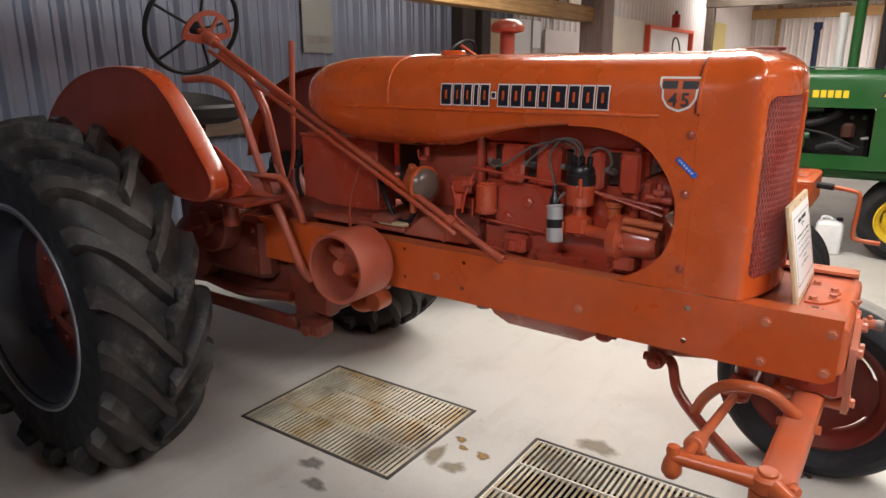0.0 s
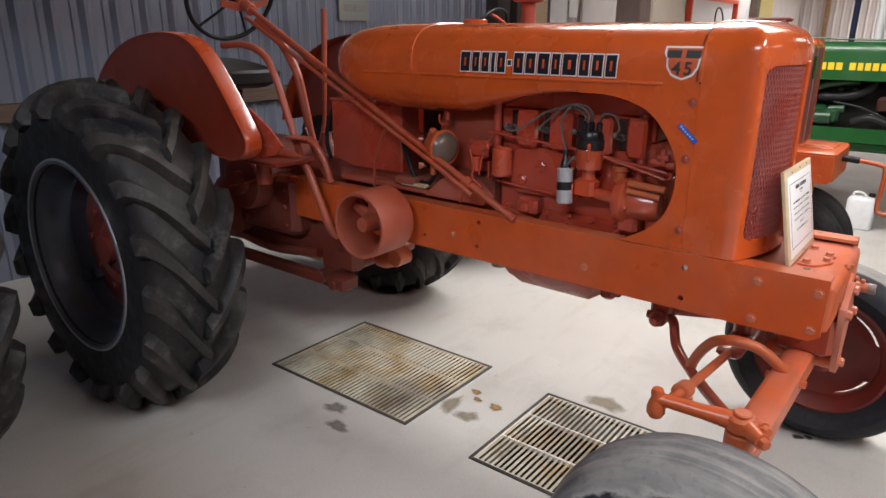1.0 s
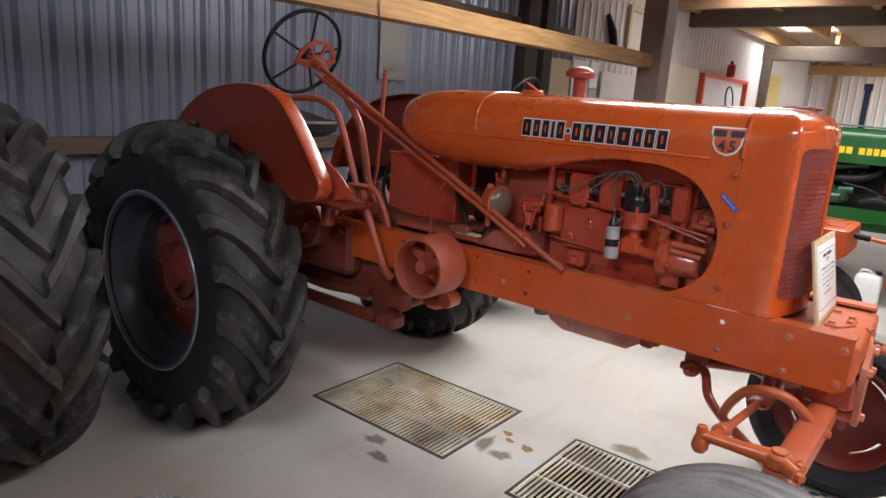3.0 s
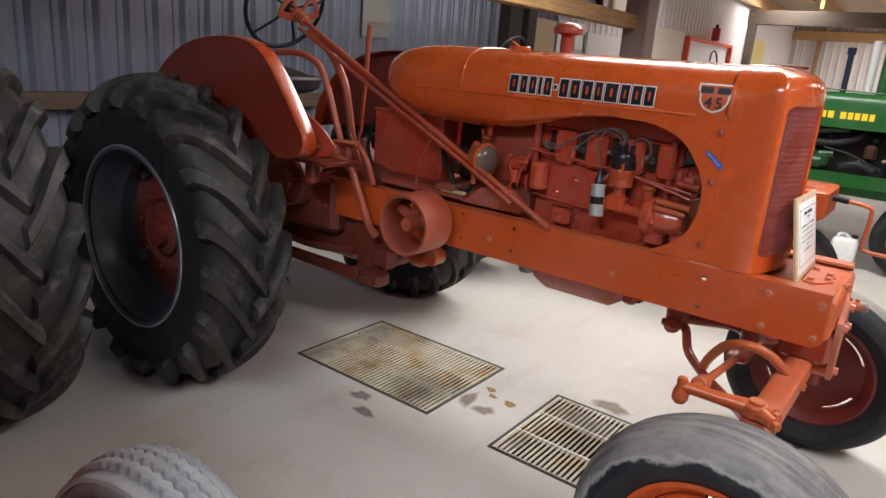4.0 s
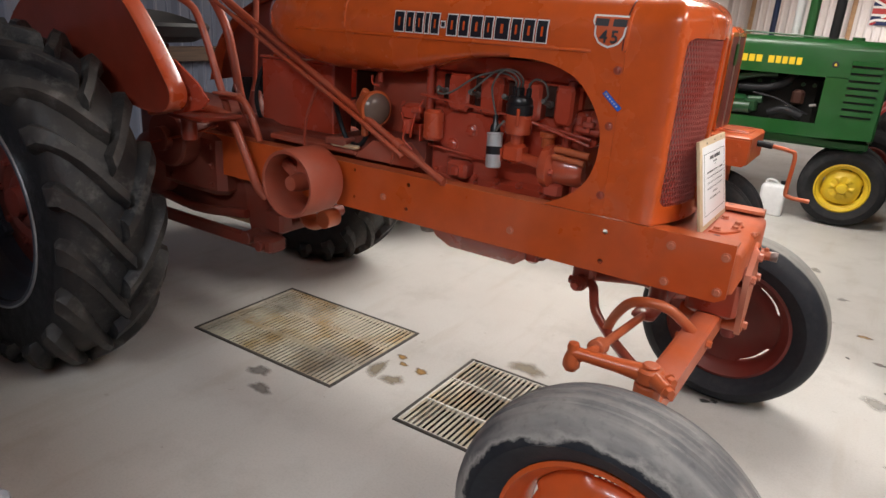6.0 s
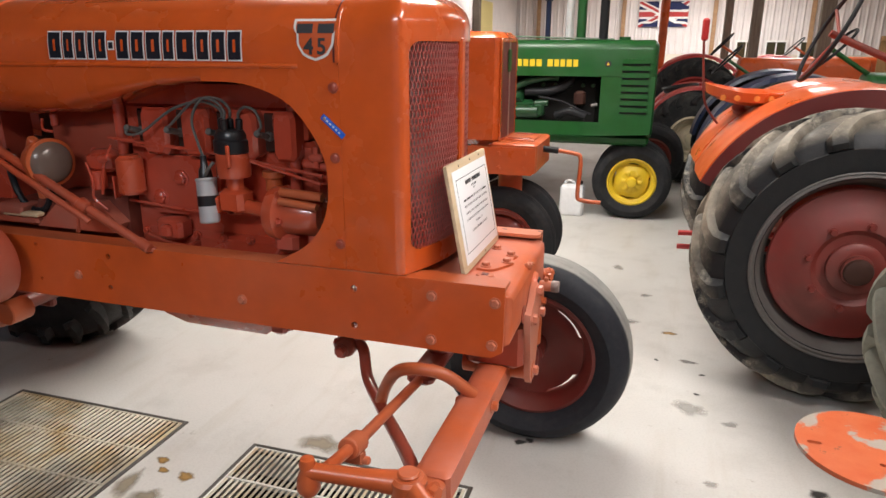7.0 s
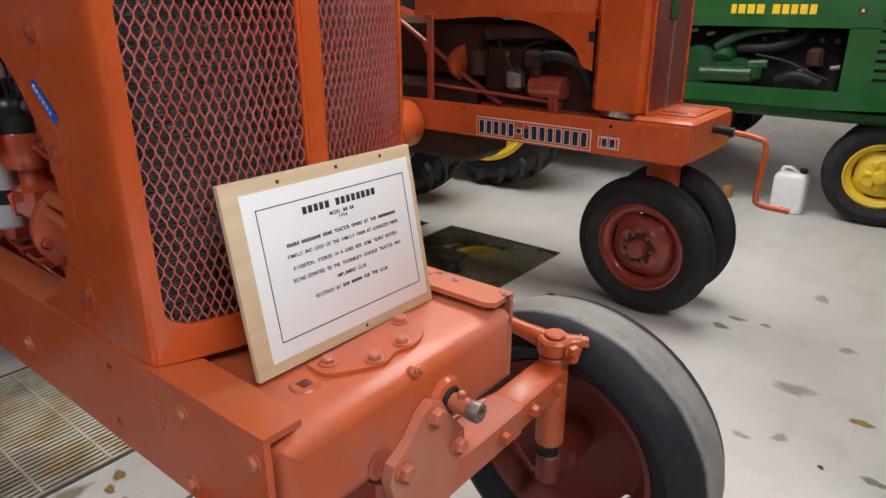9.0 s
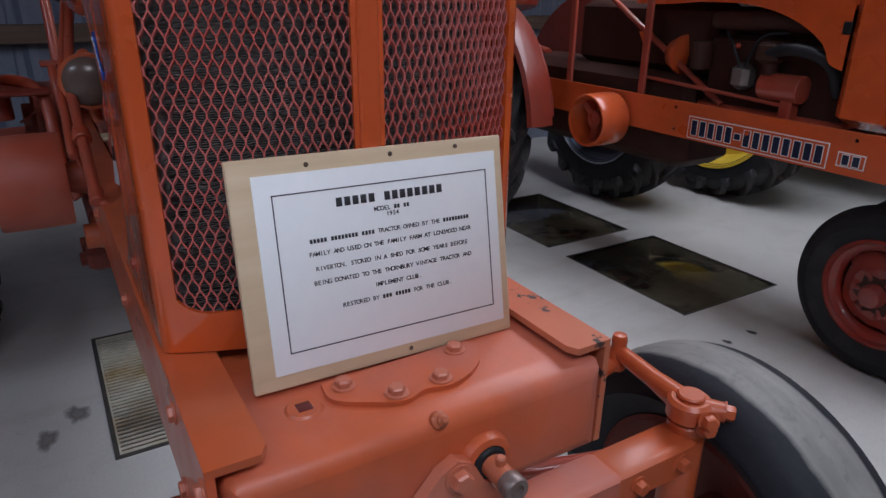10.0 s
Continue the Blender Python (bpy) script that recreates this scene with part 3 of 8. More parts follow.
def front_wheel(tractor, m, R, W, rim, tyre_mat, disc_mat, label, flip=1, grooves=3, cap=0.06, dish=0.0, grease=False, hub_mat=None, phase=0.92):
    """Pressed disc wheel: outer face towards -y of its own axes (towards +y with flip -1)."""
    f = m @ Matrix.Diagonal((1, flip, 1, 1))
    o = Matrix.Translation((0, -dish, 0))
    q = rim - 0.033
    face = [disc_ring(0.034, -0.030, phase=phase), disc_ring(0.046, -0.040, phase=phase), disc_ring(0.052, -0.040, petal=0.009, phase=phase), disc_ring(0.066, -0.039, petal=0.011, phase=phase), disc_ring(0.080, -0.038, petal=0.010, phase=phase), disc_ring(0.090, -0.037, petal=0.006, phase=phase), disc_ring(0.096, -0.0365, phase=phase),
            disc_ring(q * 0.66, -0.032, phase=phase), disc_ring(q * 0.78, -0.026, phase=phase), disc_ring(q * 0.87, -0.017, notch=0.002, phase=phase), disc_ring(q * 0.94, -0.008, notch=0.008, phase=phase), disc_ring(q * 0.975, -0.003, notch=0.011, phase=phase), disc_ring(q, 0.001, notch=0.0125, phase=phase),
            disc_ring(q, 0.006, notch=0.0125, phase=phase), disc_ring(q * 0.94, -0.001, notch=0.008, phase=phase), disc_ring(q * 0.78, -0.019, phase=phase), disc_ring(0.102, -0.029, phase=phase), disc_ring(0.034, -0.027, phase=phase)]
    wheel = part("front_wheel", Geo().loft(face, caps=False).move(f @ o), disc_mat, tractor, label)
    if grease:
        star = [((0.070 + 0.009 * math.cos(6 * a)) * math.cos(a), (0.070 + 0.009 * math.cos(6 * a)) * math.sin(a)) for a in np.linspace(0, 2 * math.pi, 49)[:-1]]
        part("hub_flange", Geo().plate(star, XZ, -0.048, -0.040, [circle(0, 0, 0.036, 16)]).move(f @ o), M["grime_shade"], wheel, "greasy black hub flange")
    e = 0.30 * W
    rimg = Geo().lathe([(rim + 0.010, -e + 0.008), (rim + 0.013, -e - 0.004), (rim + 0.002, -e - 0.008), (rim - 0.006, -e + 0.008), (rim - 0.022, -0.20 * W), (rim - 0.034, -0.08 * W),
                        (rim - 0.034, 0.08 * W), (rim - 0.022, 0.20 * W), (rim - 0.006, e - 0.008), (rim + 0.002, e + 0.008), (rim + 0.013, e + 0.004), (rim + 0.010, e - 0.008),
                        (rim - 0.028, 0.10 * W), (rim - 0.028, -0.10 * W), (rim + 0.010, -e + 0.008)], n=56, caps=False)
    part("rim", rimg.move(f), disc_mat, wheel)
    shoulder_marks(part("tyre", carcass(Geo(), R, W, rim, 0.035, 72, grooves, bead=0.25).move(f), tyre_mat, wheel), f, rim, R)
    hub = Geo().lathe([(0.048, 0.06), (0.046, -0.034), (0.044, -0.036), (0.042, -0.036 - cap * 0.70), (0.036, -0.036 - cap * 0.92), (0.024, -0.036 - cap), (0.0, -0.036 - cap)], n=24)
    part("hub", hub.move(f @ o), hub_mat or disc_mat, wheel)
    for k in range(6):
        a = 2 * math.pi * k / 6 - 0.1
        at = f @ o @ Vector((0.074 * math.cos(a), -0.049, 0.074 * math.sin(a)))
        bolts(wheel, [(at, f.to_3x3() @ Vector((0, -1, 0)))], disc_mat, 0.008, 0.005, "wheel_nut")
    return wheel


def rear_wheel(tractor, m, R, W, rim, tyre_mat, disc_mat, label, flip=1, disc_y=0.06, count=19, slant=0.42, rim_mat=None, worn=0.0, height=0.034, brackets=True, hub_mat=None, edge_mat=None, lug_width=0.058):
    """Lugged driving wheel with a deep rim; outer face towards -y of its own axes."""
    f = m @ Matrix.Diagonal((1, flip, 1, 1))
    rim_mat = rim_mat or M["rim"]
    disc = Geo().lathe([(rim - 0.05, disc_y + 0.006), (rim - 0.055, disc_y - 0.004), (0.24, disc_y - 0.012), (0.20, disc_y - 0.040), (0.15, disc_y - 0.046), (0.13, disc_y - 0.03), (0.0, disc_y - 0.03),
                        (0.0, disc_y + 0.02), (0.2, disc_y + 0.01), (rim - 0.05, disc_y + 0.006)], n=48, caps=False)
    wheel = part("rear_wheel", disc.move(f), disc_mat, tractor, label)
    w = W * 0.93
    prof = [(rim + 0.016, -w / 2), (rim + 0.018, -w / 2 - 0.008), (rim + 0.002, -w / 2 - 0.012), (rim - 0.010, -w / 2 + 0.02), (rim - 0.028, -w * 0.34), (rim - 0.030, -w * 0.2), (rim - 0.052, -w * 0.12),
            (rim - 0.052, w * 0.12), (rim - 0.030, w * 0.2), (rim - 0.028, w * 0.34), (rim - 0.010, w / 2 - 0.02), (rim + 0.002, w / 2 + 0.012), (rim + 0.018, w / 2 + 0.008), (rim + 0.016, w / 2)]
    for side in (-1, 1):
        part("rim_edge", Geo().lathe([(rim + 0.017 + 0.005 * math.cos(a), side * (w / 2 + 0.009) + 0.005 * math.sin(a)) for a in np.linspace(0, 2 * math.pi, 9)], n=64, caps=False).move(f), edge_mat or (M["rim_lip"] if rim_mat == M["rim"] else rim_mat), wheel)
    part("rim", Geo().lathe(prof + [(rim - 0.045, w * 0.1), (rim - 0.045, -w * 0.1), prof[0]], n=56, caps=False).move(f), rim_mat, wheel, "steel rim darkened for the shade inside it" if rim_mat == M["rim"] else "")
    shoulder_marks(part("tyre", carcass(Geo(), R - height, W, rim, 0.05, 60).move(f), tyre_mat, wheel, sharp=30), f, rim, R)
    for side in (-1, 1):
        me = mesh_of("lug", lug(Geo(), R, W, rim, height, slant, lug_width, 0.05, worn, side * flip), tyre_mat, 30)
        at = me.attributes.new("shoulder", "FLOAT", "POINT")
        at.data.foreach_set("value", [(math.hypot(v.co.x, v.co.z) - rim) / (R - rim) + 0.06 for v in me.vertices])
        for k in range(count):
            a = 2 * math.pi * (k + (0.5 if side > 0 else 0)) / count
            part("lug", me, None, wheel).matrix_basis = m @ Matrix.Rotation(-a, 4, "Y")
    if hub_mat:
        part("hub_cap", Geo().lathe([(0.058, disc_y - 0.055), (0.058, disc_y - 0.075), (0.048, disc_y - 0.10), (0.035, disc_y - 0.105), (0.0, disc_y - 0.106)], n=24).move(f), hub_mat, wheel, "dark greasy hub")
    hub = Geo().lathe([(0.10, disc_y), (0.10, disc_y - 0.05), (0.085, disc_y - 0.06), (0.06, disc_y - 0.06), (0.055, disc_y - 0.09), (0.0, disc_y - 0.092)], n=24)
    part("hub", hub.move(f), disc_mat, wheel)
    for k in range(8):
        a = 2 * math.pi * k / 8
        bolts(wheel, [(f @ Vector((0.165 * math.cos(a), disc_y - 0.045, 0.165 * math.sin(a))), f.to_3x3() @ Vector((0, -1, 0)))], disc_mat, 0.014, 0.016, "wheel_nut")
    if brackets:
        for k in range(4):
            a = math.pi / 2 * k + 0.75
            mm = f @ Matrix.Rotation(-a, 4, "Y")
            part("rim_clamp", Geo().box(rim - 0.10, rim - 0.026, -0.01, disc_y + 0.01, -0.03, 0.03, 0.006).box(rim - 0.06, rim - 0.03, -0.05, -0.01, -0.022, 0.022, 0.005).move(mm), rim_mat, wheel)
    return wheel


def steered(x, y, z, turn, camber=0):
    return pose(x, y, z, camber, 0, turn)


# ---- the shed ----
X0, X1, Y0, Y1 = -3.95, 9.0, -6.0, 21.0
GRATES = [(-1.79, -0.985, -0.06, 0.54), (-0.65, 0.155, -0.08, 0.49)]
PITS = [(-1.545, -0.79, 2.13, 2.75), (-2.50, -1.70, 2.13, 2.70)]
holes = [[(a, c), (b_, c), (b_, d), (a, d)] for a, b_, c, d in GRATES + PITS]
floor = tagged(new("floor", mesh_of("floor", Geo().plate([(X0 - 0.2, Y0 - 0.2), (X1 + 0.2, Y0 - 0.2), (X1 + 0.2, Y1 + 0.2), (X0 - 0.2, Y1 + 0.2)], XY, -0.12, 0.0, holes), M["concrete"])),
               "pale painted concrete floor with oil stains", "floor", kind="structure")
for i, (a, b_, c, d) in enumerate(GRATES + PITS):
    deep = -0.22 if i < 2 else -0.05
    if i > 1:
        solo("floor_pit", Geo().box(a + 0.001, b_ - 0.001, c + 0.001, d - 0.001, -0.05, -0.005, 0.001), M["pit_water"], "flooded pit with black oily water in the floor", "pit", kind="structure")
        continue
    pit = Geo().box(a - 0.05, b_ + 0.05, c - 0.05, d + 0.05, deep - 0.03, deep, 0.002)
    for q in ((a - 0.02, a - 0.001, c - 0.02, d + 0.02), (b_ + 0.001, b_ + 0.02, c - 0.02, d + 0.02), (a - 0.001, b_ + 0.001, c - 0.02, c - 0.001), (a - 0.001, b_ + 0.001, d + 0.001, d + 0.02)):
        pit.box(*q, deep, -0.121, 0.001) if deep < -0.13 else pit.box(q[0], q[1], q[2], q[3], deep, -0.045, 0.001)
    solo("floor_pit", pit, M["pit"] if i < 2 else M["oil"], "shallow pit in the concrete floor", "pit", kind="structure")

for i, (a, b_, c, d) in enumerate(GRATES):
    gr = thing("floor_grate", ((a + b_) / 2, (c + d) / 2, 0), "cream slatted metal grate with brown dirt set in the floor" if i == 0 else "white slatted metal grate with orange rust set in the floor", "grate", "floor grates")
    fr = Geo()
    for q in ((a - 0.008, a + 0.006, c - 0.008, d + 0.008), (b_ - 0.006, b_ + 0.008, c - 0.008, d + 0.008), (a + 0.006, b_ - 0.006, c - 0.008, c + 0.006), (a + 0.006, b_ - 0.006, d - 0.006, d + 0.008)):
        fr.box(*q, -0.03, 0.006, 0.002)
    part("frame", fr, M["grate_frame"], gr, "dark steel angle frame")
    lip = Geo()
    for q in ((a + 0.006, a + 0.012, c + 0.006, d - 0.006), (b_ - 0.012, b_ - 0.006, c + 0.006, d - 0.006), (a + 0.012, b_ - 0.012, c + 0.006, c + 0.012), (a + 0.012, b_ - 0.012, d - 0.012, d - 0.006)):
        lip.box(*q, -0.012, 0.004, 0.001)
    part("lip", lip, M["rusty_slat"] if i == 0 else M["grate"], gr, "pale inner lip")
    n = 37
    slat_mesh = None
    for k in range(n):
        x = a + 0.018 + (b_ - a - 0.036) * k / (n - 1)
        if slat_mesh is None:
            slat_mesh = mesh_of("slat", Geo().box(-0.0060 + 0.0008 * i, 0.0060 - 0.0008 * i, c + 0.012, d - 0.012, -0.002, 0.003, 0.001), M["rusty_slat"])
        ob = part("slat", slat_mesh, None, gr)
        ob.location = (x, 0, 0)
    for k in (1, 2):
        y = c + (d - c) * k / 3
        part("cross_bar", Geo().box(a + 0.012, b_ - 0.012, y - 0.0045, y + 0.0045, -0.012, 0.0055, 0.001), M["rusty_slat"] if i == 0 else M["grate"], gr)

for a, b_, c, d in PITS:
    fr = Geo()
    for q in ((a - 0.007, a, c - 0.007, d + 0.007), (b_, b_ + 0.007, c - 0.007, d + 0.007), (a, b_, c - 0.007, c), (a, b_, d, d + 0.007)):
        fr.box(*q, -0.03, 0.003, 0.001)
    solo("pit_frame", fr, M["grate_frame"], "thin steel edge round an open floor pit", "frame", kind="structure")


def corrugated(a0, a1, at, pitch=0.19, rib=0.03, z0=0.0, z1=3.4):
    """Ribbed sheet from a0 to a1; at(a, out, z) places a point."""
    line, a = [], a0
    while a < a1:
        for da, o in ((0, 0), (pitch * 0.18, 0), (pitch * 0.23, rib * 0.30), (pitch * 0.28, 0), (pitch * 0.44, 0), (pitch * 0.61, rib), (pitch * 0.69, rib), (pitch * 0.86, 0)):
            line.append((min(a + da, a1), o))
        a += pitch
    geo = Geo()
    lo = [at(p, o, z0) for p, o in line]
    hi = [at(p, o, z1) for p, o in line]
    back0 = [at(a1, -0.03, z0), at(a0, -0.03, z0)]
    back1 = [at(a1, -0.03, z1), at(a0, -0.03, z1)]
    geo.loft([lo, hi], closed=False, caps=False)
    n = len(geo.v)
    geo.add([*back0, *back1], [(0, 1, 3, 2)])
    return geo


walls = [
    ("wall_west", corrugated(Y0, 6.2, lambda a, o, z: (X0 + o, a, z), 0.20, 0.026), M["zinc"], "ribbed zinc cladding of the shed wall"),
    ("wall_west_far", corrugated(6.2, Y1, lambda a, o, z: (X0 + o, a, z), 0.20, 0.020, 0.0), M["white_clad"], "white ribbed cladding of the shed wall"),
    ("wall_north", corrugated(X0, X1, lambda a, o, z: (a, Y1 - o, z), 0.20, 0.03, 1.15), M["white_clad"], "white ribbed cladding, upper part of the end wall"),
    ("wall_east", corrugated(Y0, Y1, lambda a, o, z: (X1 - o, a, z), 0.20, 0.03), M["white_clad"], "ribbed cladding of the shed wall"),
    ("wall_south", corrugated(X0, X1, lambda a, o, z: (a, Y0 + o, z), 0.20, 0.03), M["zinc"], "ribbed cladding of the shed wall"),
]
for nm, geo, mat, lab in walls:
    solo(nm, geo, mat, lab, "wall", kind="structure", sharp=20)
solo("wall_lining", Geo().box(X0 + 0.1, X1 - 0.1, Y1 - 0.08, Y1 - 0.04, 0, 1.15, 0.004), M["lining"], "cream lining boards along the foot of the end wall", "wall", kind="structure")

# roof sheets with openings for the clear panels
roof_holes = [[(x - wx / 2, y - wy / 2), (x + wx / 2, y - wy / 2), (x + wx / 2, y + wy / 2), (x - wx / 2, y + wy / 2)] for x, y, wx, wy, _, _ in SKYLIGHTS]
solo("ceiling", Geo().plate([(X0 - 0.2, Y0 - 0.2), (X1 + 0.2, Y0 - 0.2), (X1 + 0.2, Y1 + 0.2), (X0 - 0.2, Y1 + 0.2)], XY, CEIL + 0.05, CEIL + 0.09, roof_holes), M["roofing"], "brown-grey roof sheeting", "roof", kind="structure")
for x, y, wx, wy, _, _ in SKYLIGHTS:
    solo("skylight", Geo().box(x - wx / 2 - 0.03, x + wx / 2 + 0.03, y - wy / 2 - 0.03, y + wy / 2 + 0.03, CEIL + 0.092, CEIL + 0.097, 0.001), M["skylight"], "translucent roof panel letting daylight in, mostly added unseen", "skylight", "roof skylights", "structure")
for y in (-5.4, -2.5, 0.35, 3.3, 6.2, 9.1):
    solo("roof_beam", Geo().box(X0, X1, y - 0.05, y + 0.05, CEIL - 0.30, CEIL - 0.06, 0.006), M["joist"], "brown timber roof beam", "beam", "roof beams", "structure")
solo("lintel_beam", Geo().box(X0, X1, 15.5, 15.7, 2.77, 3.09, 0.01), M["lintel"], "deep dark timber beam across the shed", "beam", kind="structure")
solo("lintel_beam", Geo().box(X0, X1, 10.3, 10.46, 2.93, 3.25, 0.01), M["lintel"], "deep dark timber beam across the shed", "beam", kind="structure")
solo("lintel_post", Geo().box(X0 + 0.03, X0 + 0.20, 15.5, 15.7, 0, 2.77, 0.01), M["lintel"], "dark timber post under the beam", "post", kind="structure")
for x in [-3.8 + 1.35 * k for k in range(10)]:
    cuts = sorted((sy - wy / 2, sy + wy / 2) for sx, sy, wx, wy, _, _ in SKYLIGHTS if abs(x - sx) < wx / 2 + 0.06)
    a = Y0
    for c, d in cuts + [(Y1, Y1)]:
        if c - a > 0.1:
            solo("purlin", Geo().box(x - 0.045, x + 0.045, a, c, CEIL - 0.20, CEIL + 0.05, 0.004), M["beam"], "pale timber purlin under the roof", "purlin", "roof purlins", "structure")
        a = d

solo("girt", Geo().box(X0 + 0.03, X0 + 0.085, Y0, 6.0, 0.96, 1.07, 0.006), M["darkwood"], "brown timber girt on the wall", "girt", kind="structure")
solo("girt", Geo().box(X0 + 0.03, X0 + 0.085, Y0, 6.0, 2.30, 2.40, 0.006), M["darkwood"], "brown timber girt on the wall", "girt", kind="structure")
rail_beam = solo("rail_beam", Geo().box(-2.98, -2.84, -3.09, 6.14, 1.96, 2.13, 0.008), M["beam"], "long pale pine beam with bark-edged grain", "beam", kind="structure")
for y in (-3.25, 6.3):
    solo("shed_post", Geo().box(-3.02, -2.72, y - 0.16, y + 0.16, 0, CEIL, 0.012), M["post"], "rough weathered timber post", "post", "shed posts", "structure")

# ---- the orange row-crop tractor ----
tractor = thing("tractor", (-0.9, CY, 0), "restored bright orange vintage row-crop tractor with wide front axle", "tractor")
Z_RAIL0, Z_RAIL1 = 0.733, 0.893


def rail(y_web, inward, holes):
    geo = Geo()
    y0, y1 = sorted((y_web, y_web + 0.009 * inward))
    geo.plate([(-1.98, Z_RAIL0), (0.325, Z_RAIL0 - 0.006), (0.350, Z_RAIL0 + 0.01), (0.352, Z_RAIL1), (-1.98, Z_RAIL1)], XZ, y0, y1, holes)
    e0, e1 = sorted((y_web + 0.009 * inward, y_web + 0.06 * inward))
    geo.box(-1.98, 0.32, e0, e1, Z_RAIL0, Z_RAIL0 + 0.009, 0.002)
    return geo


near_holes = [circle(0, 0.853, 0.0085, 10), circle(-0.002, 0.762, 0.0085, 10), circle(-0.694, 0.861, 0.0075, 10), circle(-0.70, 0.775, 0.0075, 10),
              circle(-0.93, 0.872, 0.006, 8), circle(-0.93, 0.775, 0.006, 8), circle(-1.32, 0.86, 0.006, 8), circle(-1.25, 0.855, 0.006, 8)]
near_rail = part("frame_rail", rail(0.0, 1, near_holes), M["orange"], tractor)
far_rail = part("frame_rail", rail(0.488, -1, []), M["chipped"], tractor, "chipped dusty orange frame rail")
part("rail_flange", Geo().plate([(-1.98, 0.0005), (0.352, 0.0005), (0.352, 0.052), (0.338, 0.060), (-1.98, 0.060)], XY, Z_RAIL1 - 0.008, Z_RAIL1 + 0.001), M["dusty"], near_rail, "dusty pinkish top flange")
part("rail_flange", Geo().plate([(-1.98, 0.428), (0.338, 0.428), (0.352, 0.436), (0.352, 0.4875), (-1.98, 0.4875)], XY, Z_RAIL1 - 0.008, Z_RAIL1 + 0.001), M["chipped"], far_rail, "chipped top flange")
bolts(tractor, [((0.188, 0, 0.857), (0, -1, 0)), ((0.331, 0, 0.857), (0, -1, 0)), ((0.326, 0, 0.757), (0, -1, 0)), ((0.186, 0, 0.752), (0, -1, 0)), ((-0.30, 0, 0.79), (0, -1, 0)), ((-0.80, 0, 0.80), (0, -1, 0))], M["pinkish"], 0.0098, 0.008, "rivet")

# front casting between the rails
geo = Geo()
prof = rrect(0.012, 0.476, 0.742, 0.876, 0.022, 4)
rings = []
for x, i in ((0.085, 0.0), (0.325, 0.0), (0.348, 0.004), (0.360, 0.012), (0.364, 0.024)):
    rings.append([(x, min(max(y, 0.012 + i), 0.476 - i), min(max(z, 0.742 + i), 0.876 - i)) for y, z in prof])
geo.loft(rings)
front_casting = part("front_casting", geo, M["casting"], tractor, "dusty pinkish orange front casting")
cover = spline([(0.250, 0.148, 0), (0.285, 0.147, 0), (0.310, 0.180, 0), (0.326, 0.215, 0), (0.318, 0.245, 0), (0.324, 0.275, 0), (0.312, 0.310, 0), (0.285, 0.338, 0), (0.250, 0.340, 0), (0.248, 0.245, 0), (0.250, 0.148, 0)], 5)[:-1]
part("inspection_cover", Geo().plate([(p.x, p.y) for p in cover], XY, 0.874, 0.882), M["casting"], front_casting)
bolts(front_casting, [((0.268, 0.168, 0.882), (0, 0, 1)), ((0.310, 0.213, 0.882), (0, 0, 1)), ((0.308, 0.270, 0.882), (0, 0, 1)), ((0.262, 0.316, 0.882), (0, 0, 1))], M["pinkish"], 0.0100, 0.010)
part("filler_plug", Geo().cyl((0.279, 0.118, 0.871), (0.279, 0.118, 0.879), 0.021), M["dusty"], front_casting)
# flat dark square gives the shade of the plug's socket
part("socket_shade", Geo().box(0.271, 0.287, 0.110, 0.126, 0.8785, 0.8800, 0.0005), M["maroon"], front_casting)
# oil fitting on the front edge
part("oil_fitting", Geo().cyl((0.350, 0.238, 0.862), (0.364, 0.238, 0.872), 0.010, 12).cyl((0.362, 0.238, 0.870), (0.369, 0.238, 0.875), 0.0065, 10).cyl((0.368, 0.238, 0.874), (0.373, 0.238, 0.878), 0.0045, 8), M["shaft"], front_casting, "small brown oil nipple")
# starting crank stub and its collar
part("crank_collar", Geo().lathe([(0.034, 0.0), (0.034, 0.006), (0.030, 0.014), (0.022, 0.016), (0.022, 0.0)], (0.360, 0.294, 0.802), (1, 0, 0), 24), M["casting"], front_casting)
crank = part("crank_shaft", Geo().cyl((0.360, 0.294, 0.802), (0.412, 0.294, 0.802), 0.0135, 16).cyl((0.396, 0.294, 0.788), (0.396, 0.294, 0.825), 0.006, 8), M["shaft"], front_casting, "starting crank stub with worn paint")
part("crank_end", Geo().lathe([(0.0, 0.0), (0.013, 0.001), (0.0150, 0.004), (0.0150, 0.019), (0.0135, 0.021), (0.008, 0.021), (0.007, 0.016), (0.0, 0.016)], (0.408, 0.294, 0.802), (1, 0, 0), 18), M["crank_steel"], crank, "bare bluish steel end")
part("collar_ring", Geo().cyl((0.372, 0.294, 0.802), (0.380, 0.294, 0.802), 0.021, 18), M["black"], front_casting)
# flat disc, coloured darker as the hole's shaded hollow
part("hole_shade", Geo().cyl((0.355, 0.160, 0.772), (0.3652, 0.160, 0.772), 0.0165, 20, 0.0005), M["engine"], front_casting, "darker disc for the shade in a blind hole")
part("front_hole_rim", Geo().lathe([(0.020, 0.0), (0.023, 0.003), (0.0165, 0.003), (0.015, 0.0)], (0.3635, 0.160, 0.772), (1, 0, 0), 18), M["engine"], front_casting)
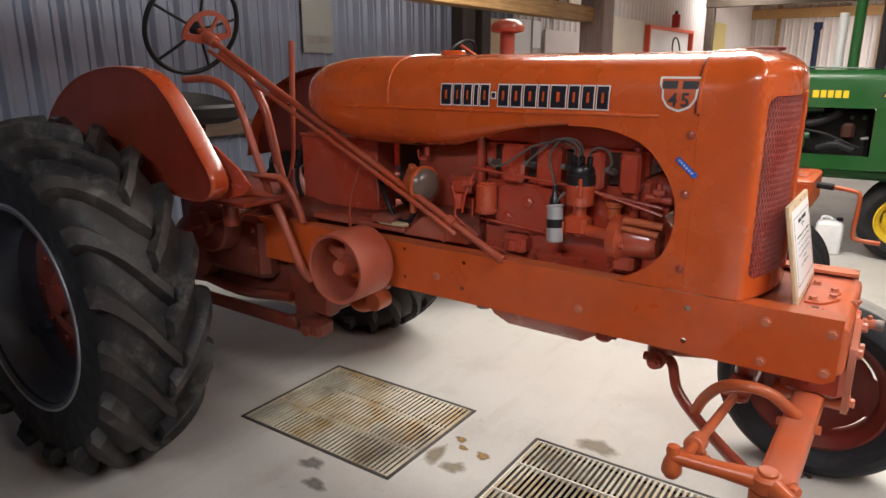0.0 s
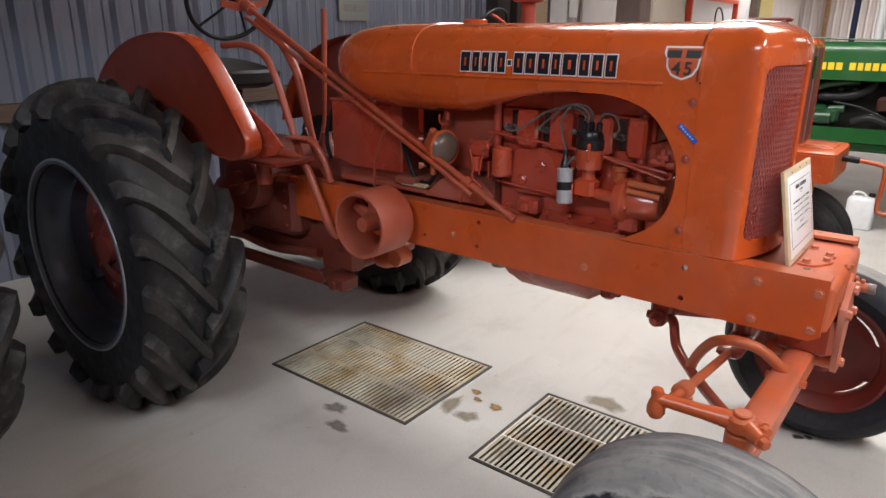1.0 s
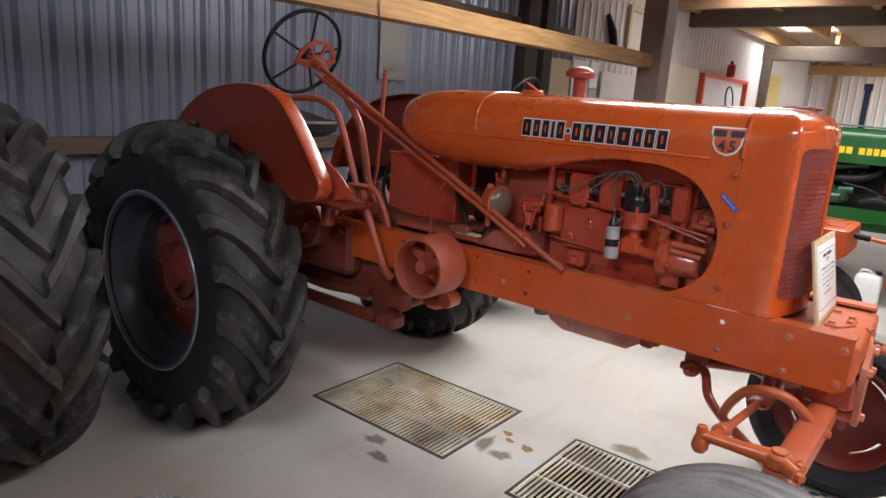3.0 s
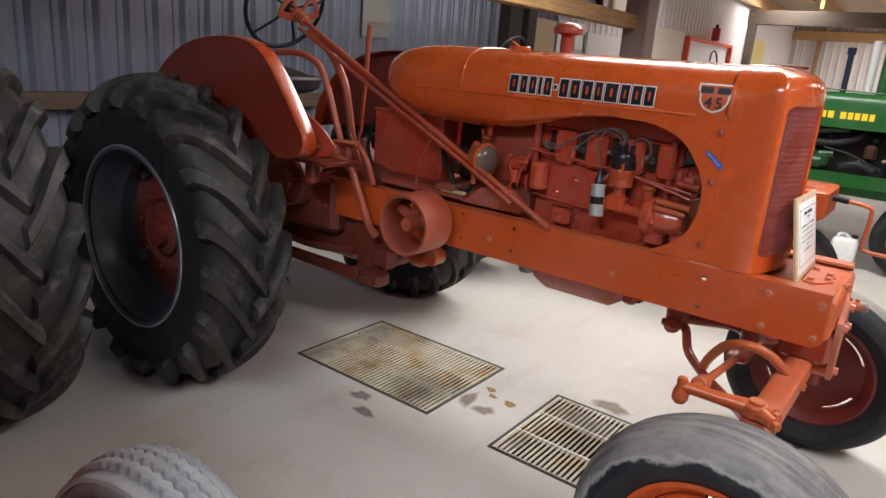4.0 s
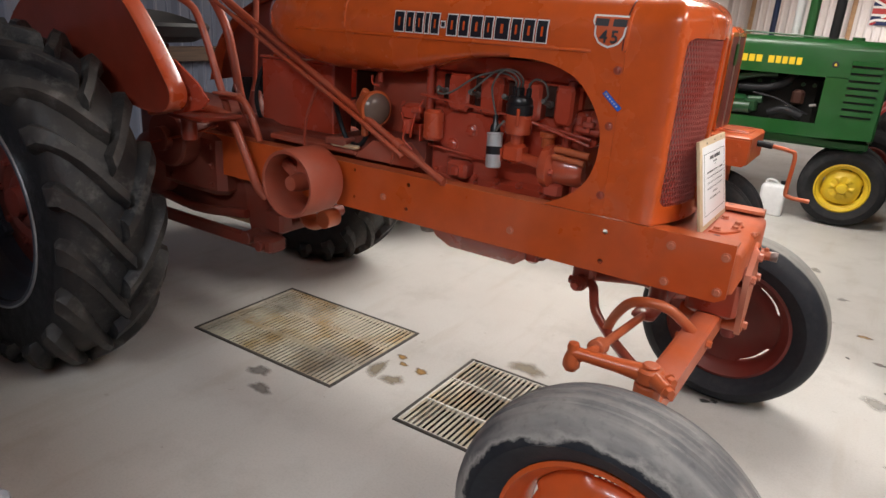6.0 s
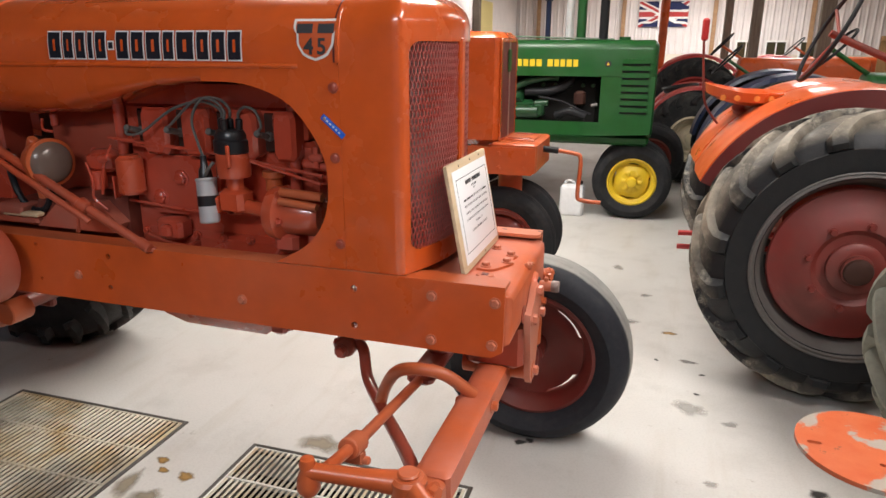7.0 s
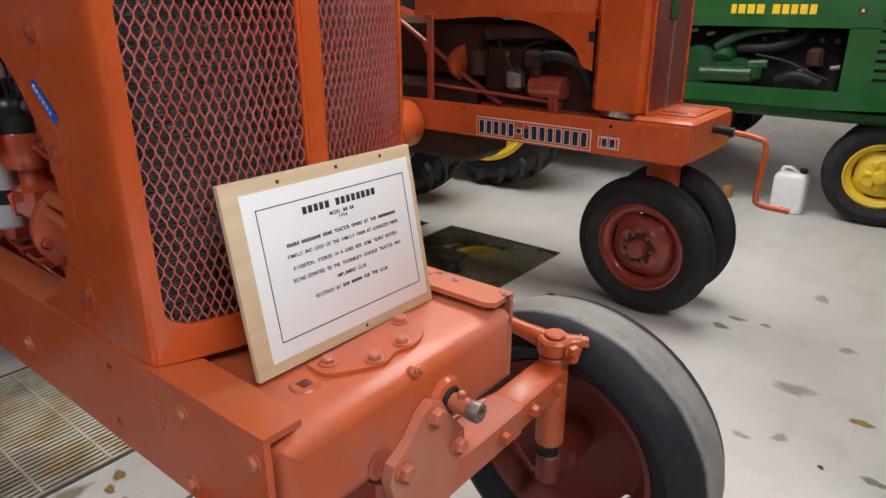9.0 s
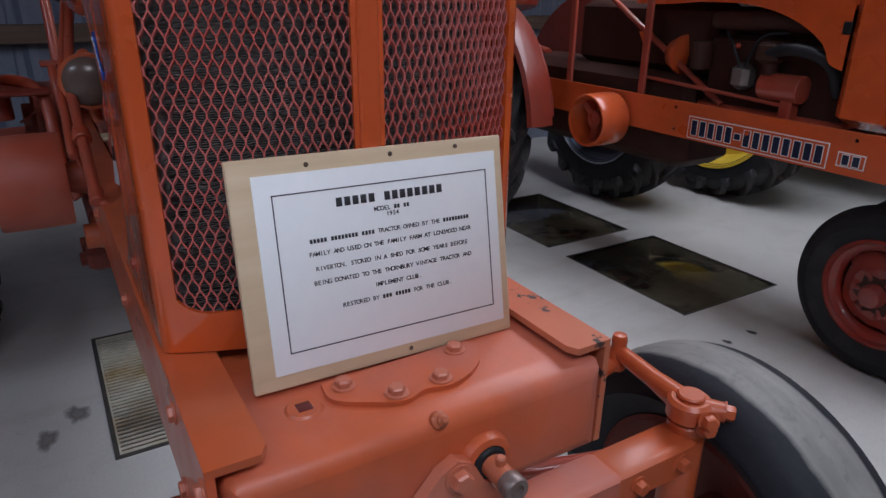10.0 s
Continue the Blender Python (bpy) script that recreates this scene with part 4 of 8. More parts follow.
# pivot bracket hanging from the casting
piv = [(0.228, 0.816), (0.248, 0.826), (0.268, 0.816), (0.283, 0.788), (0.318, 0.745), (0.320, 0.722), (0.304, 0.695), (0.270, 0.600), (0.255, 0.572), (0.215, 0.565), (0.194, 0.588), (0.177, 0.676), (0.160, 0.745), (0.168, 0.768), (0.200, 0.785)]
bracket = part("pivot_bracket", Geo().plate(piv, YZ, 0.366, 0.382), M["pinkish"], tractor, "dusty orange pivot plate")
bolts(bracket, [((0.382, 0.250, 0.804), (1, 0, 0)), ((0.382, 0.186, 0.752), (1, 0, 0)), ((0.382, 0.300, 0.728), (1, 0, 0)), ((0.382, 0.232, 0.594), (1, 0, 0))], M["pinkish"], 0.0130, 0.014)
part("pivot_pin", Geo().cyl((0.20, 0.232, 0.594), (0.384, 0.232, 0.594), 0.026), M["dusty"], bracket)
part("bracket_block", Geo().box(0.22, 0.366, 0.16, 0.32, 0.62, 0.742, 0.012), M["engine"], bracket)


def bar(geo, p, q, w, h, c=0.008):
    """A square beam from p to q."""
    p, q = Vector(p), Vector(q)
    d = (q - p).normalized()
    s = Vector((0, 0, 1)).cross(d).normalized()
    u = d.cross(s)
    m = Matrix.Translation(p) @ Matrix((s, d, u)).transposed().to_4x4()
    return geo.box(-w / 2, w / 2, 0, (q - p).length, -h / 2, h / 2, c, m)


# wide front axle with telescoping ends
axle = part("front_axle", bar(Geo(), (0.283, -0.29, 0.585), (0.297, 0.57, 0.600), 0.072, 0.070), M["casting"], tractor, "square-section orange axle beam")
part("axle_end", bar(Geo(), (0.284, -0.285, 0.585), (0.280, -0.40, 0.578), 0.060, 0.058), M["dusty"], axle)
part("axle_end", bar(Geo(), (0.295, 0.56, 0.60), (0.292, 0.755, 0.597), 0.068, 0.064), M["dusty"], axle)
bolts(axle, [((0.330, 0.604, 0.60), (1, 0, 0)), ((0.332, 0.50, 0.60), (1, 0, 0)), ((0.327, 0.70, 0.60), (1, 0, 0)), ((0.324, 0.03, 0.592), (1, 0, 0)), ((0.252, 0.03, 0.592), (-1, 0, 0)), ((0.248, -0.25, 0.585), (-1, 0, 0))], M["dusty"], 0.012, 0.014)
for side, (kx, ky), arm, tip in ((-1, (0.278, -0.395), (0.102, -0.425, 0.680), (0.33, -0.44, 0.665)), (1, (0.292, 0.747), (0.116, 0.762, 0.690), (0.334, 0.778, 0.672))):
    kp = part("kingpin", Geo().cyl((kx, ky, 0.43), (kx, ky, 0.645), 0.031, 20).cyl((kx, ky, 0.36), (kx, ky, 0.43), 0.016, 16), M["dusty"], axle)
    part("boot", Geo().lathe([(0.019, 0), (0.023, 0.012), (0.019, 0.024), (0.024, 0.036), (0.020, 0.05)], (kx, ky, 0.385), (0, 0, 1), 16), M["black"], kp, "black rubber boot")
    kr = 0.032 if side < 0 else 0.036
    geo = Geo().cyl((kx, ky, 0.648), (kx, ky, 0.686), kr, 24, 0.006).cyl((kx, ky, 0.686), (kx, ky, 0.694), kr * 0.62, 20)
    geo.tube([(kx, ky, 0.668), (kx * 0.55 + arm[0] * 0.45, ky * 0.55 + arm[1] * 0.45, 0.672), (arm[0], arm[1], 0.678)], [0.024, 0.017, 0.015], 12)
    geo.tube([(kx, ky, 0.668), (tip[0], tip[1], tip[2])], [0.022, 0.016], 10)
    sa = part("steering_arm", geo, M["dusty"], kp)
    bolts(sa, [((tip[0], tip[1], tip[2]), (tip[0] - kx, tip[1] - ky, 0)), ((kx + 0.04, ky - 0.005, 0.655), (0.7, -0.4, 0.1)), ((kx + 0.045, ky - 0.01, 0.672), (0.7, -0.4, 0.1))], M["dusty"], 0.013, 0.016)
    part("ball_joint", Geo().lathe([(0.0, -0.052), (0.014, -0.049), (0.021, -0.038), (0.021, -0.028), (0.018, -0.012), (0.013, 0.0), (0.015, 0.012), (0.012, 0.022), (0.0, 0.024)], arm, (0, 0, 1), 18), M["dusty"], kp)
    part("stub_axle", Geo().cyl((kx, ky, 0.36), (kx + (0.02 if side < 0 else -0.03), ky + side * (0.14 if side < 0 else 0.19), 0.355), 0.028, 16).cyl((kx, ky, 0.33), (kx, ky, 0.40), 0.026, 18), M["winered"] if side > 0 else M["engine"], kp)

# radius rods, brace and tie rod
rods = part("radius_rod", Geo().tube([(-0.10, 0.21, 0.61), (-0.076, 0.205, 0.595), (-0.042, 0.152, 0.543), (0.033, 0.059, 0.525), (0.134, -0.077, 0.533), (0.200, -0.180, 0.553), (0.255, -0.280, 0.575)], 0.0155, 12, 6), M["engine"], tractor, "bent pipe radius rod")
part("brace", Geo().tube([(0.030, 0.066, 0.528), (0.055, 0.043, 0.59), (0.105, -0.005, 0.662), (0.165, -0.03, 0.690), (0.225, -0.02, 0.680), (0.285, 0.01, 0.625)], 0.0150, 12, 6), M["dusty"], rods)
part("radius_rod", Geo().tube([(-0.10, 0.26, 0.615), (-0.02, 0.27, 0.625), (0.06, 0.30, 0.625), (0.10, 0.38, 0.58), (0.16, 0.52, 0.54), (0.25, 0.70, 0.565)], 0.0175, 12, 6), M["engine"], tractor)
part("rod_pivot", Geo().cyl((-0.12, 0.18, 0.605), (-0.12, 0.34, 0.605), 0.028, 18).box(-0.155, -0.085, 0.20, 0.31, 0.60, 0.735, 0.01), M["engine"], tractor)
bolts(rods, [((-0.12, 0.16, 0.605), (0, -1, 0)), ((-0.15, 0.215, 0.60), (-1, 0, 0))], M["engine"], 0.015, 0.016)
tie = part("tie_rod", Geo().tube([(0.108, -0.40, 0.652), (0.112, -0.22, 0.620), (0.12, 0.12, 0.585)], 0.0122, 12), M["dusty"], tractor)
part("tie_clamp", Geo().cyl((0.110, -0.285, 0.632), (0.111, -0.235, 0.623), 0.023, 14).box(0.085, 0.135, -0.27, -0.25, 0.585, 0.62, 0.006).cyl((0.075, -0.26, 0.597), (0.145, -0.26, 0.597), 0.009, 10), M["dusty"], tie)
part("tie_rod", Geo().tube([(0.12, 0.40, 0.585), (0.128, 0.55, 0.615), (0.116, 0.750, 0.655)], 0.0145, 12), M["dusty"], tractor)
part("drop_arm", Geo().box(0.085, 0.155, 0.10, 0.42, 0.57, 0.60, 0.01).cyl((0.12, 0.26, 0.58), (0.12, 0.26, 0.745), 0.03), M["engine"], tractor)

front_wheel(tractor, steered(0.290, -0.602, 0.3545, -2.1, 2.3), 0.355, 0.215, 0.217, M["scuffed_tyre"], M["wheelorange"], "front wheel with bright orange disc", 1, 3, 0.038, 0.024, False, M["dusty"])
front_wheel(tractor, steered(0.274, 0.892, 0.3475, -2, 2.5), 0.350, 0.215, 0.219, M["edge_tyre"], M["winered"], "front wheel with dull red disc", -1, 0, 0.06, 0.0, False, None, 0.45)
RX, RZ = -2.12, 0.615
rear_wheel(tractor, pose(RX + 0.03, -0.555, 0.636, 0, 8, 0), 0.668, 0.350, 0.362, M["tyre"], M["wheelred"], "rear wheel with deep silver rim and dull red disc", 1, 0.03, count=18, height=0.042, lug_width=0.072)
rear_wheel(tractor, pose(RX, 1.065, RZ, 0, 20, 0), 0.650, 0.345, 0.372, M["tyre"], M["wheelred"], "rear wheel with lugged tyre", -1, 0.03)

# ---- bonnet, tank and grille shell ----
HW, ZC, HZ = 0.246, 1.35, 0.152      # half width, height where the sides turn in, rise of the top


def pw(c, e):
    return math.copysign(abs(c) ** e, c)


def hood_ring(x, s, zb, low):
    """Closed section: softly squared top, bottom at zb."""
    pts = []
    for k in range(48):
        a = 2 * math.pi * k / 48
        c, sn = math.cos(a), math.sin(a)
        if sn >= 0:
            pts.append((x, CY + HW * s * pw(c, 0.62), ZC + HZ * s * pw(sn, 0.70)))
        else:
            pts.append((x, CY + HW * s * pw(c, low), ZC + (ZC - zb) * pw(sn, low)))
    return pts


bottom_x = [-1.50, -1.40, -1.30, -1.21, -1.13, -0.98, -0.80, -0.66, -0.56, -0.46, -0.36, -0.02]
bottom_z = [1.34, 1.265, 1.225, 1.207, 1.200, 1.198, 1.213, 1.247, 1.278, 1.296, 1.304, 1.306]
geo, rings = Geo(), []
for x in list(np.linspace(-1.485, -1.15, 16)) + list(np.linspace(-1.10, -0.022, 30)):
    s = (1 - (max(0, -1.12 - x) / 0.37) ** 2.6) ** (1 / 2.6) if x > -1.489 else 0.02
    rings.append(hood_ring(x, max(s, 0.05), ZC - (ZC - float(np.interp(x, bottom_x, bottom_z))) * min(1, s * 1.0 + 0.0), float(np.interp(x, [-1.0, -0.55], [0.62, 0.22]))))
geo.loft(rings)
hood = part("bonnet", geo, M["hood"], tractor, "glossy orange bonnet and fuel tank", 50)
arch = [(-0.36, 1.307), (-0.27, 1.305), (-0.20, 1.290), (-0.14, 1.261), (-0.090, 1.203), (-0.060, 1.140), (-0.055, 1.070), (-0.070, 1.005), (-0.100, 0.960), (-0.140, 0.928), (-0.200, 0.896)]
edge = [(p.x, p.y) for p in spline([(a, c, 0) for a, c in arch], 4)]
outline = edge + [(-0.0185, 0.896), (-0.0185, 1.345), (-0.36, 1.345)]
for y in (CY - HW, CY + HW - 0.004):
    part("side_panel", Geo().plate(outline, XZ, y - 0.0005, y + 0.0045), M["hood"], hood)
part("seam_strap", Geo().loft([[(x, CY + (HW + o) * pw(math.cos(a), 0.62), ZC + (HZ + o) * pw(math.sin(a), 0.70)) for a in np.linspace(0, math.pi, 30)] for x, o in ((-1.003, 0.0), (-1.000, 0.003), (-0.990, 0.003), (-0.987, 0.0))], closed=False, caps=False), M["hood"], hood)

plan = [(0, -0.246), (0.05, -0.246), (0.098, -0.246), (0.118, -0.2455), (0.131, -0.2440), (0.139, -0.241), (0.143, -0.236)]


def front_dx(dy):
    return 0.199 - 0.056 * (abs(dy) / 0.236) ** 2


cols = [-0.236 + 0.472 * k / 76 for k in range(77)]
full = plan + [(front_dx(dy), dy) for dy in cols[1:-1]] + [(x, -y) for x, y in reversed(plan)]
SX = -0.018
geo = Geo()
ZB, ZT, OB, OT = 0.896, 1.410, 0.945, 1.394


def brow(x):
    """Height at which the shell begins to turn over: low at the sides, high across the front."""
    f = min(1.0, max(0.0, (x - 0.04) / 0.10))
    return ZC + 0.004 + (ZT - ZC - 0.004) * f * f * (3 - 2 * f)


dome = []
for k in range(13):
    a = math.pi / 2 * k / 12
    c, sn = max(math.cos(a), 0) ** 0.62, math.sin(a) ** 0.70
    dome.append([(SX + x * c, CY + y * c, brow(x) + (ZC + 0.004 + HZ - brow(x)) * sn) for x, y in full])
geo.loft(dome, closed=False, caps=False)


def opening(dy):
    """Bottom and top of the grille opening at dy, or None."""
    u = abs(dy)
    if u < 0.0125 or u > 0.2290:
        return None
    cut = 0.0
    for d, r in ((0.2300 - u, 0.040), (u - 0.0110, 0.008)):
        if d < r:
            cut = max(cut, r - math.sqrt(max(0, r * r - (r - d) ** 2)))
    return OB + cut, OT - cut


def strip(x0, y0, x1, y1):
    geo.add([(SX + x0, CY + y0, ZB), (SX + x1, CY + y1, ZB), (SX + x1, CY + y1, brow(x1)), (SX + x0, CY + y0, brow(x0))], [(0, 1, 2, 3)])


for sgn in (-1, 1):
    for (x0, y0), (x1, y1) in zip(plan, plan[1:]):
        strip(x0, sgn * abs(y0), x1, sgn * abs(y1))
for d0, d1 in zip(cols, cols[1:]):
    o0, o1 = opening(d0), opening(d1)
    x0, x1 = front_dx(d0), front_dx(d1)
    if o0 is None or o1 is None:
        strip(x0, d0, x1, d1)
        continue
    geo.add([(SX + x0, CY + d0, ZB), (SX + x1, CY + d1, ZB), (SX + x1, CY + d1, o1[0]), (SX + x0, CY + d0, o0[0])], [(0, 1, 2, 3)])
    geo.add([(SX + x0, CY + d0, o0[1]), (SX + x1, CY + d1, o1[1]), (SX + x1, CY + d1, brow(x1)), (SX + x0, CY + d0, brow(x0))], [(0, 1, 2, 3)])
me = mesh_of("grille_shell", geo, M["hood"], 50)
bm = bmesh.new()
bm.from_mesh(me)
bmesh.ops.remove_doubles(bm, verts=bm.verts, dist=0.0004)
bmesh.ops.recalc_face_normals(bm, faces=bm.faces)
bm.to_mesh(me)
bm.free()
me.set_sharp_from_angle(angle=radians(50))
shell = solid(part("grille_shell", me, None, tractor, "glossy orange rounded grille shell"), 0.006)
shell.modifiers.new("crisp_edges", "EDGE_SPLIT").split_angle = radians(50)
part("centre_bar", Geo().box(SX + 0.1945, SX + 0.2025, CY - 0.0125, CY + 0.0125, OB - 0.01, OT + 0.008, 0.002), M["orange"], shell)
part("shell_seam", Geo().loft([[(x, CY + (HW + o) * pw(math.cos(a), 0.62), ZC + (HZ + o) * pw(math.sin(a), 0.70)) for a in np.linspace(0, math.pi, 40)] for x, o in ((-0.026, 0.0005), (-0.024, 0.0028), (-0.017, 0.0028), (-0.015, 0.0005))], closed=False, caps=False), M["hood"], shell)
part("seam_gap", Geo().loft([[(x, CY + (HW + o) * pw(math.cos(a), 0.62), ZC + (HZ + o) * pw(math.sin(a), 0.70)) for a in np.linspace(0, math.pi, 40)] for x, o in ((-0.0305, 0.0002), (-0.0300, 0.0010), (-0.0270, 0.0010), (-0.0265, 0.0002))], closed=False, caps=False), M["maroon"], shell)


def expanded(dy0, dy1, z0, z1, nx, nz, back=0.006, thick=0.0009, deep=0.0025):
    """Expanded metal: leaning ribbons that zigzag down and bond with their neighbours."""
    geo = Geo()
    w = (dy1 - dy0) / nx
    for k in range(nx + 1):
        c = dy0 + w * k
        pts = []
        for i in range(nz * 2 + 1):
            z = z0 + (z1 - z0) * i / (nz * 2)
            d = c + (0.47 * w if (i + k) % 2 else -0.47 * w)
            d = min(max(d, dy0 - 0.003), dy1 + 0.003)
            pts += [(d, z - 0.0028), (d, z + 0.0028)]
        rings = []
        for i, (d, z) in enumerate(pts):
            d0, d1 = pts[max(i - 1, 0)], pts[min(i + 1, len(pts) - 1)]
            run = Vector((0, d1[0] - d0[0], d1[1] - d0[1])).normalized()
            out = Vector((1.0, (front_dx(d - 0.001) - front_dx(d + 0.001)) / 0.002, 0.55)).normalized()
            side = run.cross(out).normalized()
            q = Vector((SX + front_dx(d) - back, CY + d, z))
            rings.append([q + side * thick + out * deep, q - side * thick + out * deep, q - side * thick - out * deep, q + side * thick - out * deep])
        geo.loft(rings)
    return geo


part("grille_mesh", expanded(-0.229, -0.0110, 0.945, 1.394, 38, 15), M["mesh"], shell, "dusty red expanded metal mesh", 30)
part("grille_mesh", expanded(0.0110, 0.229, 0.945, 1.394, 38, 15), M["mesh"], shell, "", 30)
core = part("radiator", Geo().box(0.03, 0.085, CY - 0.215, CY + 0.215, 0.90, 1.415, 0.004), M["core"], tractor, "dark radiator core with fins")
fin_edge = [(CY - 0.205 + 0.41 * i / 90, 0.0007 * math.sin(i * 1.3) + 0.0004 * math.sin(i * 0.43 + 1.0)) for i in range(91)]
fin = mesh_of("fin", Geo().loft([[(0.083, y, z - 0.0006), (0.0935, y, z - 0.0006), (0.0935, y, z + 0.0006), (0.083, y, z + 0.0006)] for y, z in fin_edge]), M["core"], 60)
rnd = random.Random(5)
for k in range(170):
    part("fin", fin, None, core).location = (rnd.uniform(-0.002, 0.0), rnd.uniform(-0.008, 0.008), 0.910 + k * 0.0029)
part("radiator_cap", Geo().cyl((0.045, CY + 0.10, 1.475), (0.045, CY + 0.10, 1.497), 0.030).cyl((0.045, CY + 0.10, 1.495), (0.045, CY + 0.10, 1.507), 0.047, 20).box(-0.015, 0.105, CY + 0.09, CY + 0.11, 1.502, 1.514, 0.004), M["wheelred"], tractor, "dark red radiator cap")
part("tank_cap", Geo().cyl((-0.90, CY, 1.49), (-0.90, CY, 1.516), 0.042), M["hood"], hood)

part("side_moulding", Geo().tube([(-1.22, CY - HW + 0.004, 1.336), (-0.9, CY - HW, 1.338), (-0.5, CY - HW, 1.340), (-0.135, CY - HW, 1.342), (-0.115, CY - HW + 0.003, 1.342)], 0.0055, 8), M["hood"], hood)
# badge, lettering blocks and the blue strip of tape on the side
YS = CY - HW


def on_side(x, z):
    """A point of the bonnet's side, following its turn over the top."""
    if z <= ZC:
        return (x, YS, z)
    sn = min(1, (z - ZC) / HZ) ** (1 / 0.70)
    return (x, CY - HW * max(0.0, 1 - sn * sn) ** 0.31, z)


def decal(name, outline2, mat, parent, lift, label="", n=5):
    """A thin skin laid on the bonnet's side."""
    zs = [p[1] for p in outline2]
    lo, hi = min(zs), max(zs)
    geo = Geo()
    levels = np.linspace(lo, hi, n + 1)

    def span(z):
        xs = []
        for (a, c), (e, h) in zip(outline2, outline2[1:] + outline2[:1]):
            if (c - z) * (h - z) <= 0 and c != h:
                xs.append(a + (e - a) * (z - c) / (h - c))
        return (min(xs), max(xs)) if xs else None
    rows = []
    for z in levels:
        s = span(min(max(z, lo + 1e-5), hi - 1e-5))
        rows.append([on_side(s[0] + (s[1] - s[0]) * k / 4, z) for k in range(5)])
    rows = [[(x, y - lift, z) for x, y, z in r] for r in rows]
    geo.loft(rows, closed=False, caps=False)
    return part(name, geo, mat, parent, label)


word = [0.70 * w for w in [0.050, 0.038, 0.038, 0.018, 0.040, 0.018, 0.046, 0.046, 0.052, 0.038, 0.062, 0.042, 0.046, 0.044]]
gap = (0.530 - sum(word)) / (len(word) - 1)
x = -0.780
for i, w in enumerate(word):
    z0, z1 = 1.354, 1.412
    if i == 5:
        z0, z1 = 1.376, 1.390
    decal("lettering_outline", [(x - 0.0030, z0 - 0.0035), (x + w + 0.0030, z0 - 0.0035), (x + w + 0.0030, z1 + 0.0035), (x - 0.0030, z1 + 0.0035)], M["letter_white"], hood, 0.0012)
    decal("lettering_block", [(x, z0), (x + w, z0), (x + w, z1), (x, z1)], M["letter_black"], hood, 0.0022)
    if w > 0.02:
        decal("lettering_slot", [(x + w * 0.40, z0 + 0.016), (x + w * 0.62, z0 + 0.016), (x + w * 0.62, z1 - 0.016), (x + w * 0.40, z1 - 0.016)], M["hood"], hood, 0.0030)
    x += w + gap
shield = [(a + 0.0130, c - 0.010) for a, c in [(-0.135, 1.448), (-0.030, 1.448), (-0.030, 1.425), (-0.038, 1.422), (-0.040, 1.395), (-0.055, 1.372), (-0.082, 1.363), (-0.110, 1.372), (-0.125, 1.395), (-0.127, 1.422), (-0.135, 1.425)]]
badge = decal("badge", shield, M["letter_white"], hood, 0.0012, "white-edged shield badge", 14)
inner = [(-0.0695 + (a + 0.0695) * 0.88, 1.399 + (c - 1.399) * 0.87) for a, c in shield]
decal("badge_field", inner, M["orange"], hood, 0.0020, "", 14)
for a, e, z0, z1 in ((-0.113, -0.076, 1.409, 1.428), (-0.064, -0.027, 1.409, 1.428)):
    decal("badge_bar", [(a, z0), (e, z0), (e, z1), (a, z1)], M["ink"], hood, 0.0030)


GLYPH = {}
temps = []
for ch in "0123456789ABCDEFGHIJKLMNOPQRSTUVWXYZ.":
    cu = bpy.data.curves.new("letters", "FONT")
    cu.body, cu.size, cu.resolution_u, cu.offset = ch, 1.0, 3, 0.022
    temps.append((ch, new("letters", cu)))
dg = bpy.context.evaluated_depsgraph_get()
for ch, tmp in temps:
    me = tmp.evaluated_get(dg).to_mesh()
    GLYPH[ch] = ([tuple(v.co) for v in me.vertices], [tuple(p.vertices) for p in me.polygons])
    tmp.evaluated_get(dg).to_mesh_clear()
for ch, tmp in temps:
    cu = tmp.data
    bpy.data.objects.remove(tmp)
    bpy.data.curves.remove(cu)


def text_geo(body, size, pitch):
    """Letters of the built-in font at an even pitch, flat in x, y."""
    geo = Geo()
    for i, ch in enumerate(body):
        if ch in GLYPH:
            vs, fs = GLYPH[ch]
            mid = (min(v[0] for v in vs) + max(v[0] for v in vs)) / 2
            geo.add([((v[0] - mid) * size + (i + 0.5) * pitch, v[1] * size, 0) for v in vs], fs)
    return geo, len(body) * pitch


t45, wid = text_geo("45", 0.046, 0.030)
t45.v = [(p[0], p[1] - 0.0032, p[2]) for p in [on_side(-0.0695 - wid / 2 + a, 1.367 + c) for a, c, _ in t45.v]]
part("badge_number", t45, M["ink"], hood)
tapegeo = Geo().box(-0.004, 0.062, -0.0022, 0.0, -0.007, 0.007, 0.001, pose(-0.058, YS, 1.237, 0, 41, 0))
tape = solo("tape_strip", tapegeo, M["tag"], "short blue embossed tape strip stuck on the bonnet side", "label")
for k in range(5):
    part("tape_bar", Geo().box(0.010 + k * 0.009, 0.015 + k * 0.009, -0.0030, -0.0021, -0.002, 0.002, 0.0003, pose(-0.058, YS, 1.237, 0, 41, 0)), M["letter_white"], tape)
part("tape_rivet", Geo().cyl((-0.055, YS - 0.001, 1.2345), (-0.055, YS - 0.004, 1.2345), 0.004, 10), M["steel"], tape)
bolts(hood, [((-0.034, YS, 1.150), (0, -1, 0)), ((-0.032, YS, 1.299), (0, -1, 0)), ((-0.03, YS, 0.955), (0, -1, 0))], M["engine"], 0.009, 0.006)

